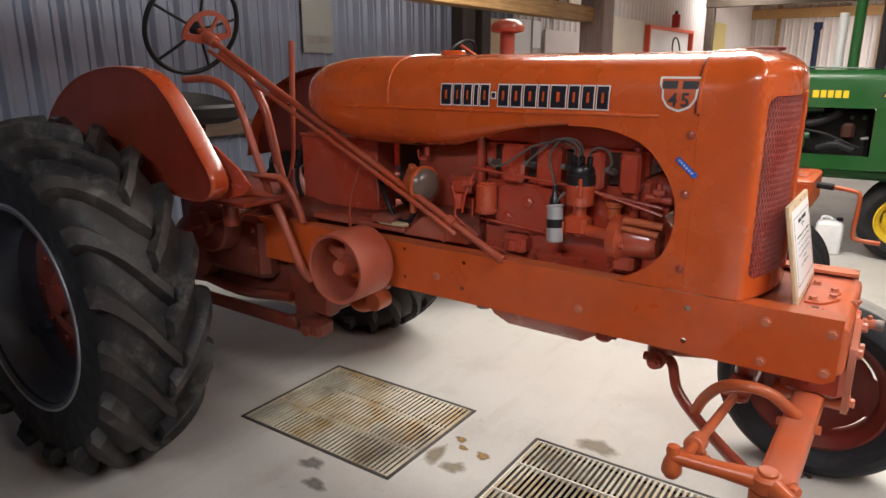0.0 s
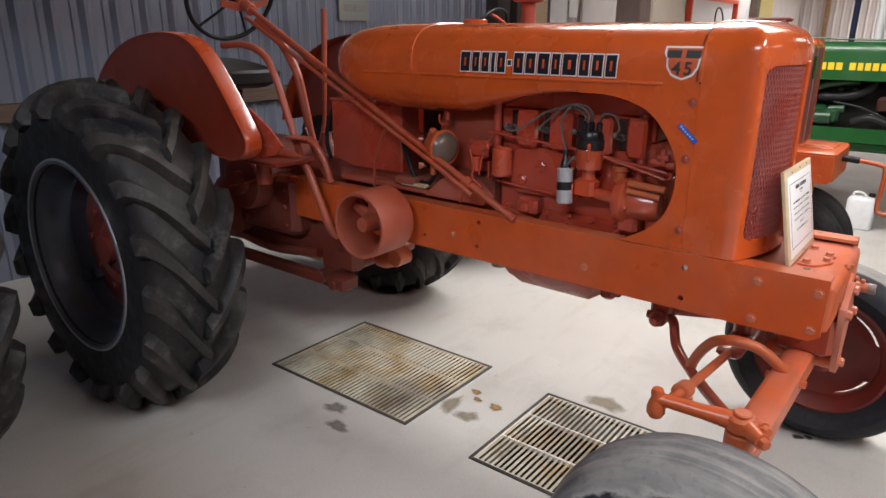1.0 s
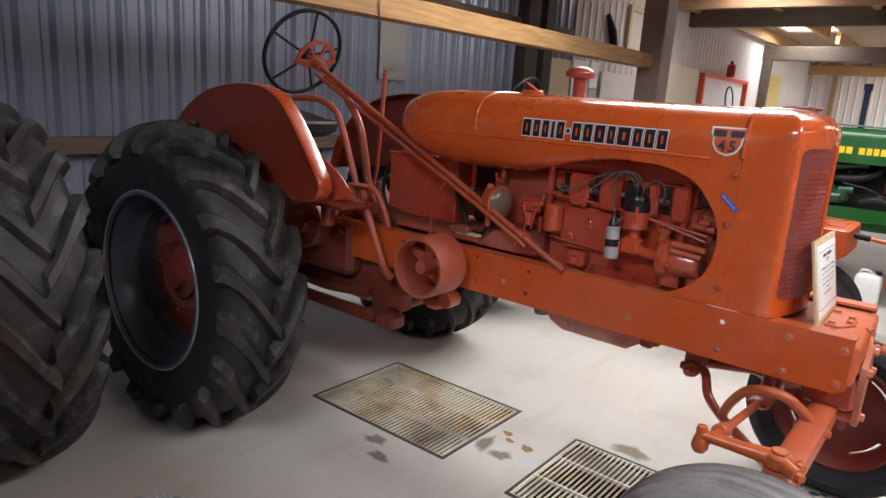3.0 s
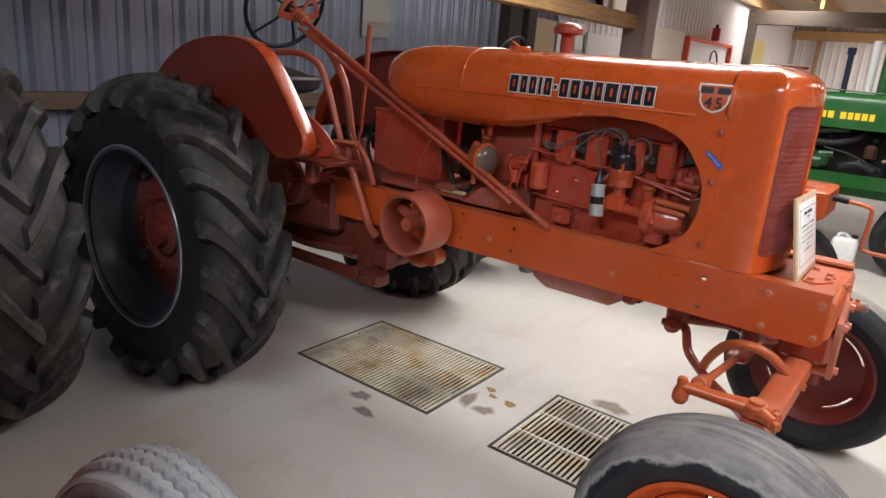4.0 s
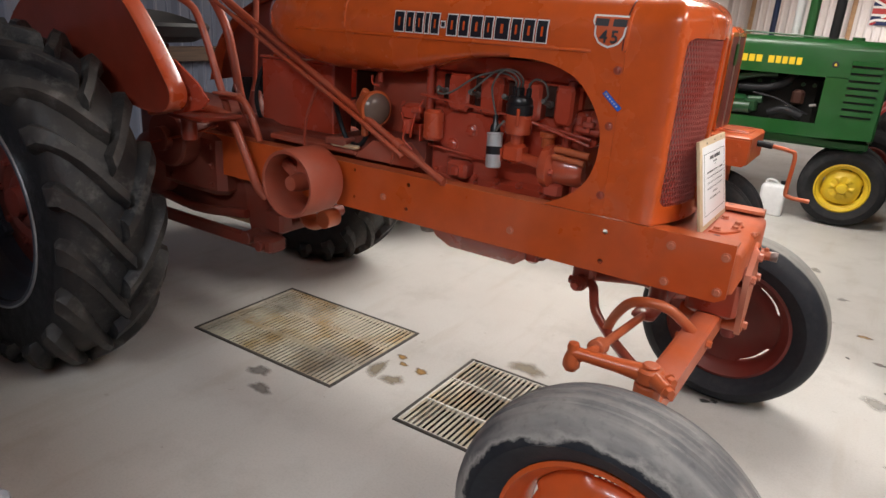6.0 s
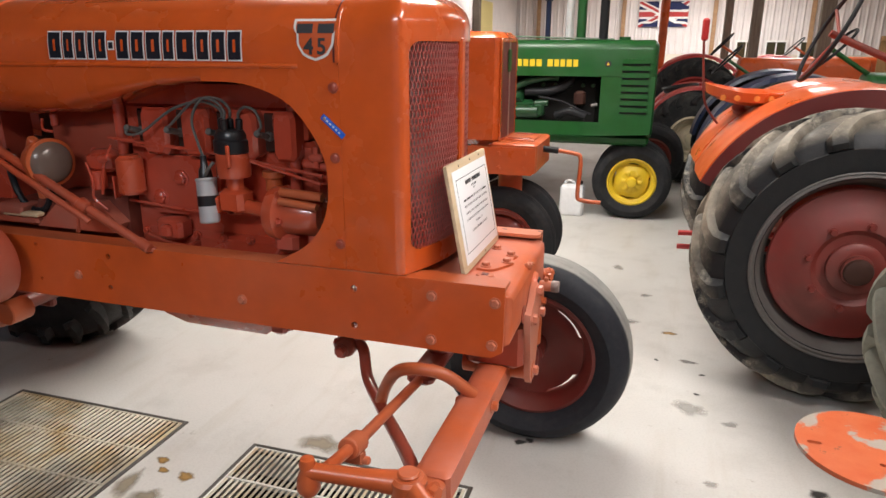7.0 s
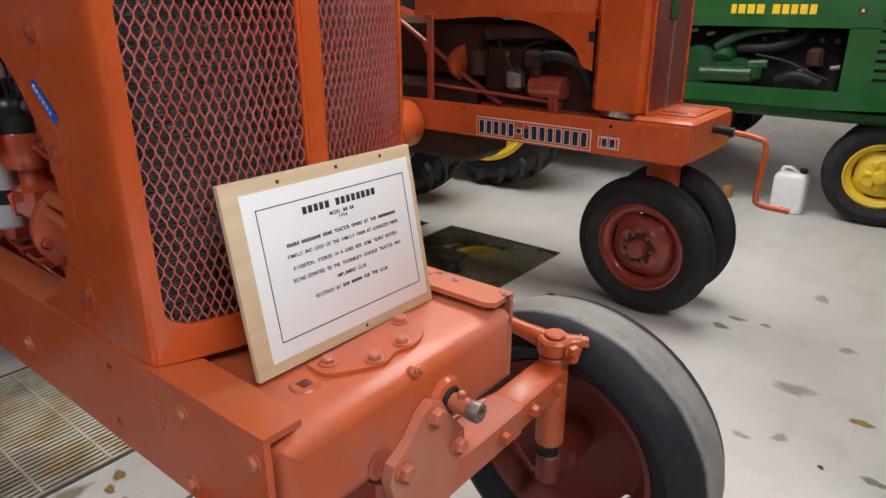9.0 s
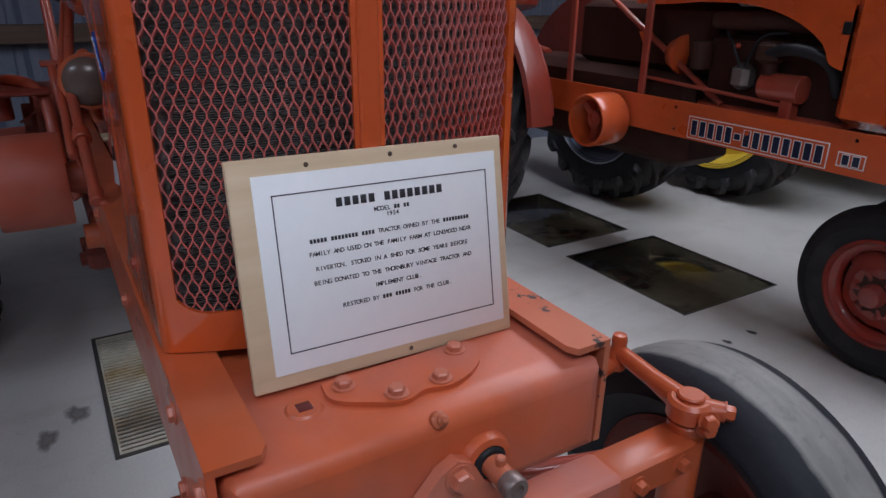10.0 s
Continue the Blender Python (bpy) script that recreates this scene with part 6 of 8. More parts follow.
sw = part("steering_wheel", Geo().lathe([(0.212 + 0.0105 * math.cos(a), 0.0105 * math.sin(a)) for a in [2 * math.pi * k / 10 for k in range(10)] + [0.0]], (0, 0, 0), (0, 0, 1), 56, caps=False).move(swm), M["black"], tractor, "black four-spoke steering wheel")
for k in range(5):
    a = 2 * math.pi * k / 5 + 0.2
    part("spoke", Geo().tube([(0.02 * math.cos(a), 0.02 * math.sin(a), 0.035), (0.10 * math.cos(a), 0.10 * math.sin(a), 0.026), (0.208 * math.cos(a), 0.208 * math.sin(a), 0)], 0.006, 8, 3).move(swm), M["black"], sw)
part("wheel_hub", Geo().lathe([(0.0, 0.0), (0.028, 0.004), (0.032, 0.03), (0.02, 0.05)], (0, 0, 0), (0, 0, 1), 20).move(swm), M["black"], sw)
qm = Matrix.Translation(S0 + sd * 0.085) @ sd.to_track_quat("Z", "Y").to_matrix().to_4x4()
arcq = np.linspace(0.05, 3.25, 20)
quad = [(0.112 * math.cos(a), 0.112 * math.sin(a)) for a in arcq] + [(-0.030, -0.030), (0.030, -0.030)]
gaps = []
for a0, a1 in ((0.22, 1.05), (1.22, 2.05), (2.22, 3.02)):
    gaps.append([(0.092 * math.cos(a), 0.092 * math.sin(a)) for a in np.linspace(a0, a1, 8)] + [(0.036 * math.cos(a), 0.036 * math.sin(a)) for a in np.linspace(a1 - 0.06, a0 + 0.06, 5)])
part("throttle_quadrant", Geo().plate(quad, XY, -0.005, 0.005, gaps).move(qm), M["rod"], col, "open orange quadrant frame")
part("column_head", Geo().cyl(S0 + sd * 0.06, S0 + sd * 0.15, 0.026, 16), M["rod"], col)
part("column_post", Geo().tube([(-2.02, 0.17, 1.52), (-1.88, 0.165, 1.44), (-1.775, 0.16, 1.32), (-1.735, 0.16, 1.20), (-1.70, 0.16, 1.05), (-1.66, 0.16, 0.95)], 0.0185, 12, 6), M["rod"], tractor)
part("post_strut", bar(Geo(), (-1.95, 0.165, 1.505), (-1.60, 0.14, 1.335), 0.018, 0.026, 0.004), M["rod"], tractor)
part("clutch_lever", Geo().tube([(-2.05, 0.0, 1.415), (-1.92, 0.0, 1.420), (-1.83, 0.0, 1.405), (-1.755, 0.0, 1.365), (-1.705, 0.0, 1.28), (-1.655, 0.0, 1.16), (-1.61, 0.0, 1.05), (-1.59, 0.02, 0.94)], 0.0145, 12, 6), M["rod"], tractor, "bent orange hand lever")
part("lift_lever", Geo().tube([(-1.897, 0.45, 1.575), (-1.91, 0.45, 1.34), (-1.929, 0.45, 1.06), (-1.93, 0.42, 0.96)], [0.0125, 0.0125, 0.010, 0.010], 10), M["rod"], tractor, "upright orange lever")
part("brake_rod", Geo().tube([(-1.64, 0.08, 1.09), (-1.52, 0.03, 0.97), (-1.42, -0.0, 0.90)], 0.005, 8), E1, tractor)
part("thin_rod", Geo().tube([(-1.90, -0.14, 0.84), (-1.70, -0.09, 0.90), (-1.58, -0.06, 0.945)], 0.005, 8), M["rod"], tractor)
part("step_guard", Geo().tube([(-1.80, -0.20, 0.985), (-1.64, -0.14, 1.015), (-1.54, -0.08, 1.005), (-1.49, -0.055, 0.96), (-1.44, -0.05, 0.86), (-1.385, -0.045, 0.74), (-1.36, -0.02, 0.69)], 0.017, 12, 6), M["rod"], tractor, "bent orange tube guard")
part("pedal_arm", Geo().tube([(-1.60, -0.02, 1.055), (-1.50, -0.02, 1.06), (-1.455, -0.02, 1.035), (-1.42, -0.015, 0.97), (-1.40, -0.01, 0.905)], 0.013, 12, 5).box(-1.62, -1.50, -0.05, 0.01, 1.062, 1.072, 0.003), M["rod"], tractor)
part("shift_cover", Geo().lathe([(0.07, 0), (0.06, 0.03), (0.03, 0.06), (0.02, 0.10)], (-1.70, 0.25, 0.95), (0, 0, 1), 20), E1, gear)
part("knob", Geo().lathe([(0.0, -0.02), (0.014, -0.014), (0.019, 0.0), (0.014, 0.014), (0.0, 0.02)], (-1.62, 0.30, 1.105), (1, 0, 0), 14), M["paper"], gear, "cream gear knob")

# fenders
fo = [(-2.66, 0.98), (-2.60, 1.16), (-2.46, 1.32), (-2.28, 1.42), (-2.08, 1.464), (-1.90, 1.468), (-1.78, 1.44), (-1.69, 1.375), (-1.60, 1.27), (-1.52, 1.165), (-1.478, 1.100), (-1.490, 1.050), (-1.545, 1.020), (-1.64, 1.020), (-1.75, 1.035), (-2.0, 1.06), (-2.4, 1.02)]
fo = [(p.x, p.y) for p in spline([(a, c, 0) for a, c in fo + fo[:1]], 4)[:-1]]
fcx, fcz = -2.05, 1.16
for side, y in ((-1, -0.335), (1, 0.845)):
    rings = []
    for k, dy in ((0.55, -0.006), (0.93, -0.004), (0.975, -0.002), (0.988, 0.0), (0.997, -0.005), (1.0, -0.014), (1.0, -0.062), (0.996, -0.069)):
        rings.append([(fcx + (a - fcx) * k, y + side * dy, fcz + (c - fcz) * k) for a, c in fo])
    # face and rim differ in colour only because light falls on them differently
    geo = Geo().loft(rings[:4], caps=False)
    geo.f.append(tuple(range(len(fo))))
    fd = part("fender", geo, M["fender"], tractor, "glossy clamshell fender, its face darkened to red for shade", 60)
    part("fender_rim", Geo().loft(rings[3:], caps=False), M["fender_edge"], fd, "rolled edge in the lit orange", 60)
    part("fender_bracket", Geo().plate([(-1.60, 1.0), (-1.44, 1.04), (-1.40, 1.075), (-1.46, 1.13), (-1.58, 1.20), (-1.62, 1.08)], XZ, y - side * 0.10 - 0.004, y - side * 0.10 + 0.004, [circle(-1.54, 1.09, 0.009, 8), circle(-1.50, 1.07, 0.009, 8), circle(-1.56, 1.13, 0.009, 8)]), M["block"], fd)
    part("fender_foot", Geo().box(-1.66, -1.46, min(y - side * 0.11, y - side * 0.30), max(y - side * 0.11, y - side * 0.30), 0.985, 1.003, 0.004).cyl((-1.60, y - side * 0.16, 0.90), (-1.60, y - side * 0.16, 0.99), 0.03, 14), M["fender"], fd)
# seat
seat_rings = []
for k, z in ((0.25, 1.205), (0.7, 1.212), (1.0, 1.24), (1.06, 1.285), (1.0, 1.30), (0.8, 1.275), (0.3, 1.255)):
    seat_rings.append([(-2.33 + 0.175 * k * pw(math.cos(a), 0.8) - 0.02, CY + 0.22 * k * pw(math.sin(a), 0.8), z + 0.05 * max(0, -math.cos(a)) * k) for a in [2 * math.pi * i / 28 for i in range(28)]])
st = part("seat", Geo().loft(seat_rings), M["cushion"], tractor, "black vinyl pan seat")
part("seat_post", Geo().tube([(-2.33, CY, 1.20), (-2.36, CY, 1.05), (-2.28, CY, 0.96)], 0.03, 12, 3), E1, st)

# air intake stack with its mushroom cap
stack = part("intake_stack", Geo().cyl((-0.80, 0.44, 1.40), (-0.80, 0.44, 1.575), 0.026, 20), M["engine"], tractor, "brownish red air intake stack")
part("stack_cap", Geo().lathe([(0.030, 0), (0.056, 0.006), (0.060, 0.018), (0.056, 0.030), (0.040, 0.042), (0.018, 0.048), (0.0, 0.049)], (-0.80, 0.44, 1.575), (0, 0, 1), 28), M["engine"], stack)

# ---- notice board leaning on the grille ----
B0 = Vector((0.2440, 0.077, 0.8840))
bu = Vector((0.0, 0.338, -0.006)).normalized()
bv = Vector((-0.0480, 0.0043, 0.243)).normalized()
bw = bu.cross(bv).normalized()
BM = Matrix.Translation(B0) @ Matrix((bu, bv, bw)).transposed().to_4x4()
sign = thing("notice_board", tuple(B0), "pine-edged board with a typed white notice leaning on the grille", "sign")
part("board", Geo().box(0, 0.338, 0, 0.252, -0.010, 0.0, 0.0015).move(BM), M["pine"], sign, "pale pine plywood board")
part("paper", Geo().box(0.024, 0.327, 0.016, 0.234, 0.0004, 0.0011, 0.0002).move(BM), M["paper"], sign, "white printed sheet under plastic")
PU, PV, PWD, PH = 0.024, 0.016, 0.303, 0.218
u0, u1, v0, v1 = 0.043, 0.3125, 0.038, 0.2125
for q in ((u0, u1, v0, v0 + 0.0013), (u0, u1, v1 - 0.0013, v1), (u0, u0 + 0.0013, v0, v1), (u1 - 0.0013, u1, v0, v1)):
    part("border_line", Geo().box(q[0], q[1], q[2], q[3], 0.0011, 0.0016, 0.0001).move(BM), M["ink"], sign)
PITCH = 0.0041
text_rows = [
    (0.170, 0.0150, 0.0098, "##### ########"), (0.233, 0.0070, PITCH, "MODEL ## ##"), (0.265, 0.0070, PITCH, "1954"),
    (0.349, 0.0070, PITCH, "##### ######## #### TRACTOR OWNED BY THE #########"),
    (0.415, 0.0070, PITCH, "FAMILY AND USED ON THE FAMILY FARM AT LONGWOOD NEAR"),
    (0.492, 0.0070, PITCH, "RIVERTON. STORED IN A SHED FOR SOME YEARS BEFORE"),
    (0.564, 0.0070, PITCH, "BEING DONATED TO THE THORNBURY VINTAGE TRACTOR AND"),
    (0.632, 0.0070, PITCH, "IMPLEMENT CLUB."), (0.704, 0.0070, PITCH, "RESTORED BY ### ##### FOR THE CLUB."),
]
for row, size, pitch, body in text_rows:
    geo, wid = text_geo(body, size, pitch)
    uc = 0.181 - wid / 2
    vb = PV + PH * (1 - row) - size * 0.35
    geo.v = [(a + uc, c + vb, 0.0017) for a, c, _ in geo.v]
    for word_run in [w for w in body.split(" ") if "#" in w]:
        i = body.index(word_run)
        body = body.replace("#", "_", len(word_run))
        for k in range(len(word_run)):
            geo.box(uc + (i + k) * pitch + pitch * 0.14, uc + (i + k + 1) * pitch - pitch * 0.14, vb, vb + size * 0.66, 0.0013, 0.0017, 0.0001)
    part("text_line", geo.move(BM), M["ink"], sign)
for u, v in ((0.085, 0.241), (0.185, 0.243), (0.272, 0.244), (0.190, 0.009)):
    part("nail", Geo().cyl(BM @ Vector((u, v, -0.001)), BM @ Vector((u, v, 0.001)), 0.0028, 10, 0.0005), M["darkwood"], sign)

# ---- the neighbouring tractors ----


def slab_hood(x0, x1, cy, hw, z0, z1, r=0.07, nose=0.03, n=5):
    """A long box hood with a rounded top."""
    geo = Geo()
    sec = [(cy - hw, z0)] + [(cy - hw + r - r * math.cos(a), z1 - r + r * math.sin(a)) for a in np.linspace(0, math.pi / 2, n)]
    sec += [(2 * cy - y, z) for y, z in reversed(sec)]
    rings = []
    for x, k in ((x0, nose), (x0 + nose * 0.4, nose * 0.3), (x0 + nose, 0), (x1 - nose, 0), (x1 - nose * 0.4, nose * 0.3), (x1, nose)):
        rings.append([(x, cy + (y - cy) * (1 - k / hw), z0 + (z - z0) * (1 - k / (z1 - z0))) for y, z in sec])
    return geo.loft(rings)


def arc_fender(cx, cz, R, a0, a1, y0, y1, lip=0.03, n=22, t=0.006):
    """A curved mudguard over a wheel with turned-down edges."""
    rings = []
    for k in range(n + 1):
        a = radians(a0 + (a1 - a0) * k / n)
        d = (math.cos(a), math.sin(a))
        sec = [(R - lip, y0), (R, y0 + 0.012), (R + 0.012, (y0 + y1) / 2), (R, y1 - 0.012), (R - lip, y1), (R - lip, y1 - t), (R - t, y1 - 0.016), (R + 0.012 - t, (y0 + y1) / 2), (R - t, y0 + 0.016), (R - lip, y0 + t)]
        rings.append([(cx + d[0] * r, y, cz + d[1] * r) for r, y in sec])
    return Geo().loft(rings)


def ring_wheel(o, axis, R, r=0.011):
    return Geo().lathe([(R + r * math.cos(a), r * math.sin(a)) for a in [2 * math.pi * k / 8 for k in range(8)] + [0.0]], o, axis, 48, caps=False)


# second orange tractor, older, beside the first
WY = 2.455
wc = thing("tractor", (-0.9, WY, 0), "older orange tricycle tractor with flat-sided frame and hand crank", "tractor")
near = WY - 0.245


def wc_rail(y):
    return Geo().plate([(-2.1, 0.715), (0.01, 0.715), (0.03, 0.735), (0.03, 0.862), (-2.1, 0.862)], XZ, y, y + 0.01, [circle(-0.30, 0.835, 0.008, 8), circle(-0.30, 0.745, 0.008, 8), circle(-1.05, 0.835, 0.008, 8), circle(-1.05, 0.745, 0.008, 8)])


part("frame_rail", wc_rail(near), M["orange"], wc)
part("frame_rail", wc_rail(WY + 0.235), M["orange"], wc)
bolts(wc, [((x, near, z), (0, -1, 0)) for x in (-0.17, -0.03) for z in (0.75, 0.83)] + [((-0.70, near, 0.79), (0, -1, 0)), ((-1.4, near, 0.80), (0, -1, 0))], M["orange"], 0.011, 0.008, "rivet")
wbox = part("front_box", Geo().box(-0.22, 0.035, near + 0.012, WY + 0.233, 0.72, 0.885, 0.012), M["dusty"], wc, "dusty orange front box")
part("box_cover", Geo().box(-0.17, 0.0, WY - 0.13, WY + 0.13, 0.883, 0.894, 0.004), M["dusty"], wbox)
for y in (WY - 0.11, WY + 0.11):
    part("cover_strap", Geo().box(-0.15, -0.02, y - 0.008, y + 0.008, 0.893, 0.900, 0.003), M["engine"], wbox)
part("bolster", Geo().cyl((-0.15, WY, 0.40), (-0.15, WY, 0.72), 0.07, 20), M["orange"], wc)
sh = part("radiator_shell", Geo().box(-0.415, -0.180, WY - 0.225, WY + 0.225, 0.865, 1.455, 0.03), M["hood"], wc, "orange radiator shell")
part("shell_core", Geo().box(-0.182, -0.176, WY - 0.185, WY + 0.185, 0.895, 1.405, 0.002), M["maroon_mesh"], sh, "dark maroon grille mesh")
part("core_bar", Geo().box(-0.178, -0.171, WY - 0.008, WY + 0.008, 0.895, 1.405, 0.002), M["steel"], sh)
part("core_badge", Geo().box(-0.176, -0.167, WY - 0.05, WY + 0.02, 1.245, 1.365, 0.01), M["green"], sh, "green enamel badge")
part("core_frame", Geo().plate(rrect(WY - 0.205, WY + 0.205, 0.875, 1.425, 0.03), YZ, -0.181, -0.174, [rrect(WY - 0.183, WY + 0.183, 0.897, 1.403, 0.02)]), M["hood"], sh)
wh = [(-1.36, 1.235), (-1.20, 1.235), (-0.95, 1.250), (-0.75, 1.235), (-0.60, 1.190), (-0.50, 1.125), (-0.465, 1.065), (-0.416, 1.045)]
wtop = part("bonnet", slab_hood(-1.38, -0.416, WY, 0.215, 1.25, 1.47, 0.11, 0.01), M["hood"], wc, "orange rounded bonnet")
arcw = [(p.x, p.y) for p in spline([(a, c, 0) for a, c in wh], 4)]
for y in (WY - 0.2155, WY + 0.2115):
    part("bonnet_skirt", Geo().plate(arcw + [(-0.416, 1.27), (-1.36, 1.27)], XZ, y, y + 0.004), M["hood"], wtop)
for x in (-1.27, -1.75):
    part("side_post", Geo().box(x - 0.018, x + 0.018, near + 0.012, near + 0.03, 0.85, 1.26, 0.004), M["engine"], wc)
part("hinge", Geo().box(-0.44, -0.412, near + 0.024, near + 0.032, 1.16, 1.20, 0.003), M["black"], sh)
# the engine's colour carries the bay's shade as well as grime
weng = part("engine", Geo().box(-1.02, -0.42, WY - 0.13, WY + 0.13, 0.72, 1.13, 0.02).box(-1.0, -0.44, WY - 0.11, WY + 0.11, 1.13, 1.23, 0.02), M["grime_shade"], wc, "dark engine, grime and the bay's shade in its colour")
part("oil_filter", Geo().cyl((-1.02, WY - 0.17, 0.99), (-1.02, WY - 0.17, 1.10), 0.04), M["grime_shade"], weng)
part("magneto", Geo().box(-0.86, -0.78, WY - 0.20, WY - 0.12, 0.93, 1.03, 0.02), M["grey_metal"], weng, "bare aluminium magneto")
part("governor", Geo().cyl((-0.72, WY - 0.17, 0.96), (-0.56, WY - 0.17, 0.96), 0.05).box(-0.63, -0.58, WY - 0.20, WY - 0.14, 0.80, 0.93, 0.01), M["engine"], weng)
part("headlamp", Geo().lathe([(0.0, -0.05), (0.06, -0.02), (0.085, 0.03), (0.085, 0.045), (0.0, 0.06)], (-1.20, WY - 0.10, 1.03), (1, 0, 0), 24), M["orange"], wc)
part("manifold", Geo().tube([(-0.98, WY - 0.15, 1.18), (-0.70, WY - 0.16, 1.19), (-0.46, WY - 0.15, 1.18)], 0.035, 12), M["grime_shade"], weng)
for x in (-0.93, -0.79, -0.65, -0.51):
    part("exhaust_port", Geo().cyl((x, WY - 0.10, 1.15), (x, WY - 0.165, 1.18), 0.024, 12), M["grime_shade"], weng)
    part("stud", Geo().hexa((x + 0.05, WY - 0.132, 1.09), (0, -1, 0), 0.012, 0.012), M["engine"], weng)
part("carburettor", Geo().box(-0.75, -0.66, WY - 0.22, WY - 0.13, 1.04, 1.12, 0.015).cyl((-0.70, WY - 0.18, 1.0), (-0.70, WY - 0.18, 1.05), 0.028, 14), M["grime_shade"], weng)
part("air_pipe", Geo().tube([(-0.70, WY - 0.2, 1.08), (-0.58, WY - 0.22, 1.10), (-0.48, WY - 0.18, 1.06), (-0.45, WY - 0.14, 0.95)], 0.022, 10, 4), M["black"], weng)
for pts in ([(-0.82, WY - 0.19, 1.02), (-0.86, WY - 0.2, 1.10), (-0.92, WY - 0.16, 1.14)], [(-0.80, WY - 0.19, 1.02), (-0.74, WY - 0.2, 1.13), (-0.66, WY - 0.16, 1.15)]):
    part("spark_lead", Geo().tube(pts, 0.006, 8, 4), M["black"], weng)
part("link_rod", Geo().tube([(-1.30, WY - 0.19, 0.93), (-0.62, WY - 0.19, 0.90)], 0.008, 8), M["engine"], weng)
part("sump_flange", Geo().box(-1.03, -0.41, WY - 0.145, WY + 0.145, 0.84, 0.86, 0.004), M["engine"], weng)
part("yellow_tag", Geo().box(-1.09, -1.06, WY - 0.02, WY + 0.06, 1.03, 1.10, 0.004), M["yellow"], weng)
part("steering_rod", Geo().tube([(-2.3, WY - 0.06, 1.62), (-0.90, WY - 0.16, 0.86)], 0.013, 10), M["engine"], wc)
# the upper block is added, a dark backing that fills the shaded bay
part("gearbox", Geo().box(-2.35, -1.05, WY - 0.17, WY + 0.17, 0.55, 0.95, 0.04).box(-1.85, -1.03, WY - 0.10, WY + 0.12, 0.95, 1.24, 0.03), M["grime_shade"], wc)
part("orange_flag_tab", Geo().plate([(-1.33, 1.12), (-1.27, 1.12), (-1.27, 1.02)], XZ, near + 0.03, near + 0.034), M["orange"], wc)
wp = part("belt_pulley", Geo().lathe([(0.114, 0), (0.118, 0.005), (0.12, 0.08), (0.118, 0.155), (0.114, 0.16), (0.104, 0.158), (0.104, 0.002), (0.114, 0)], (-1.40, near - 0.175, 0.735), (0, 1, 0), 40, caps=False), M["orange"], wc, "bright orange belt pulley")
part("pulley_hub", Geo().lathe([(0, 0.05), (0.04, 0.05), (0.05, 0.18)], (-1.40, near - 0.175, 0.735), (0, 1, 0), 20), M["engine"], wp)
for k in range(3):
    a = 2 * math.pi * k / 3 + 0.4
    part("spoke", bar(Geo(), (-1.40 + 0.03 * math.cos(a), near - 0.1, 0.735 + 0.03 * math.sin(a)), (-1.40 + 0.108 * math.cos(a), near - 0.1, 0.735 + 0.108 * math.sin(a)), 0.03, 0.04, 0.006), M["engine"], wp)
# nameplate blocks on the frame side
def plate_word(parent, x0, x1, z0, z1, n, y, border, letters, field=None, slope=0.0):
    back = part("nameplate", Geo().box(x0, x1, y - 0.0012, y, z0, z1, 0.0004), border, parent)
    part("nameplate_field", Geo().box(x0 + 0.004, x1 - 0.004, y - 0.0020, y - 0.0013, z0 + 0.004, z1 - 0.004, 0.0002), field or M["orange"], parent)
    w = (x1 - x0 - 0.024) / n
    for k in range(n):
        a = x0 + 0.012 + w * k
        h = (z1 - z0) * (0.24 if n == 14 and k == 5 else 0.66)
        part("lettering_outline", Geo().box(a + w * 0.10, a + w * 0.90, y - 0.0026, y - 0.0021, (z0 + z1) / 2 - h / 2 - 0.003, (z0 + z1) / 2 + h / 2 + 0.003, 0.0002), M["letter_white"], parent)
        part("lettering_block", Geo().box(a + w * 0.19, a + w * 0.81, y - 0.0034, y - 0.0027, (z0 + z1) / 2 - h / 2, (z0 + z1) / 2 + h / 2, 0.0002), letters, parent)


plate_word(wc, -0.975, -0.382, 0.722, 0.812, 14, near, M["letter_white"], M["blue"])
plate_word(wc, -0.350, -0.256, 0.742, 0.792, 2, near, M["letter_white"], M["blue"])
front_wheel(wc, pose(-0.162, WY - 0.11, 0.312, 3, 0, -4), 0.312, 0.135, 0.185, M["dark_tyre"], M["wc_disc"], "narrow front wheel with dark red disc", 1, 4, 0.05, 0.0, True)
front_wheel(wc, pose(-0.162, WY + 0.16, 0.312, -3, 0, -4), 0.312, 0.135, 0.185, M["dark_tyre"], M["wc_disc"], "narrow front wheel with dark red disc", -1, 4, 0.05)
rear_wheel(wc, pose(-2.28, WY - 0.62, 0.62), 0.62, 0.30, 0.36, M["tyre"], M["wheelred"], "rear wheel with worn black tyre", 1, 0.02, brackets=False)
rear_wheel(wc, pose(-2.28, WY + 0.62, 0.62), 0.62, 0.30, 0.36, M["tyre"], M["wheelred"], "rear wheel with worn black tyre", -1, 0.02, brackets=False)
for s_, y in ((-1, WY - 0.42), (1, WY + 0.42)):
    part("fender", Geo().plate([(-2.28 + 0.665 * math.cos(a), 0.62 + 0.665 * math.sin(a)) for a in np.linspace(0.15, 2.9, 24)], XZ, y - 0.004, y + 0.004), M["fender"], wc)
    part("fender_rim", arc_fender(-2.28, 0.62, 0.672, 5, 165, min(y, y + s_ * 0.15), max(y, y + s_ * 0.15), 0.02), M["fender"], wc)
part("cross_axle", Geo().cyl((-2.28, WY - 0.55, 0.62), (-2.28, WY + 0.55, 0.62), 0.07), M["engine"], wc)
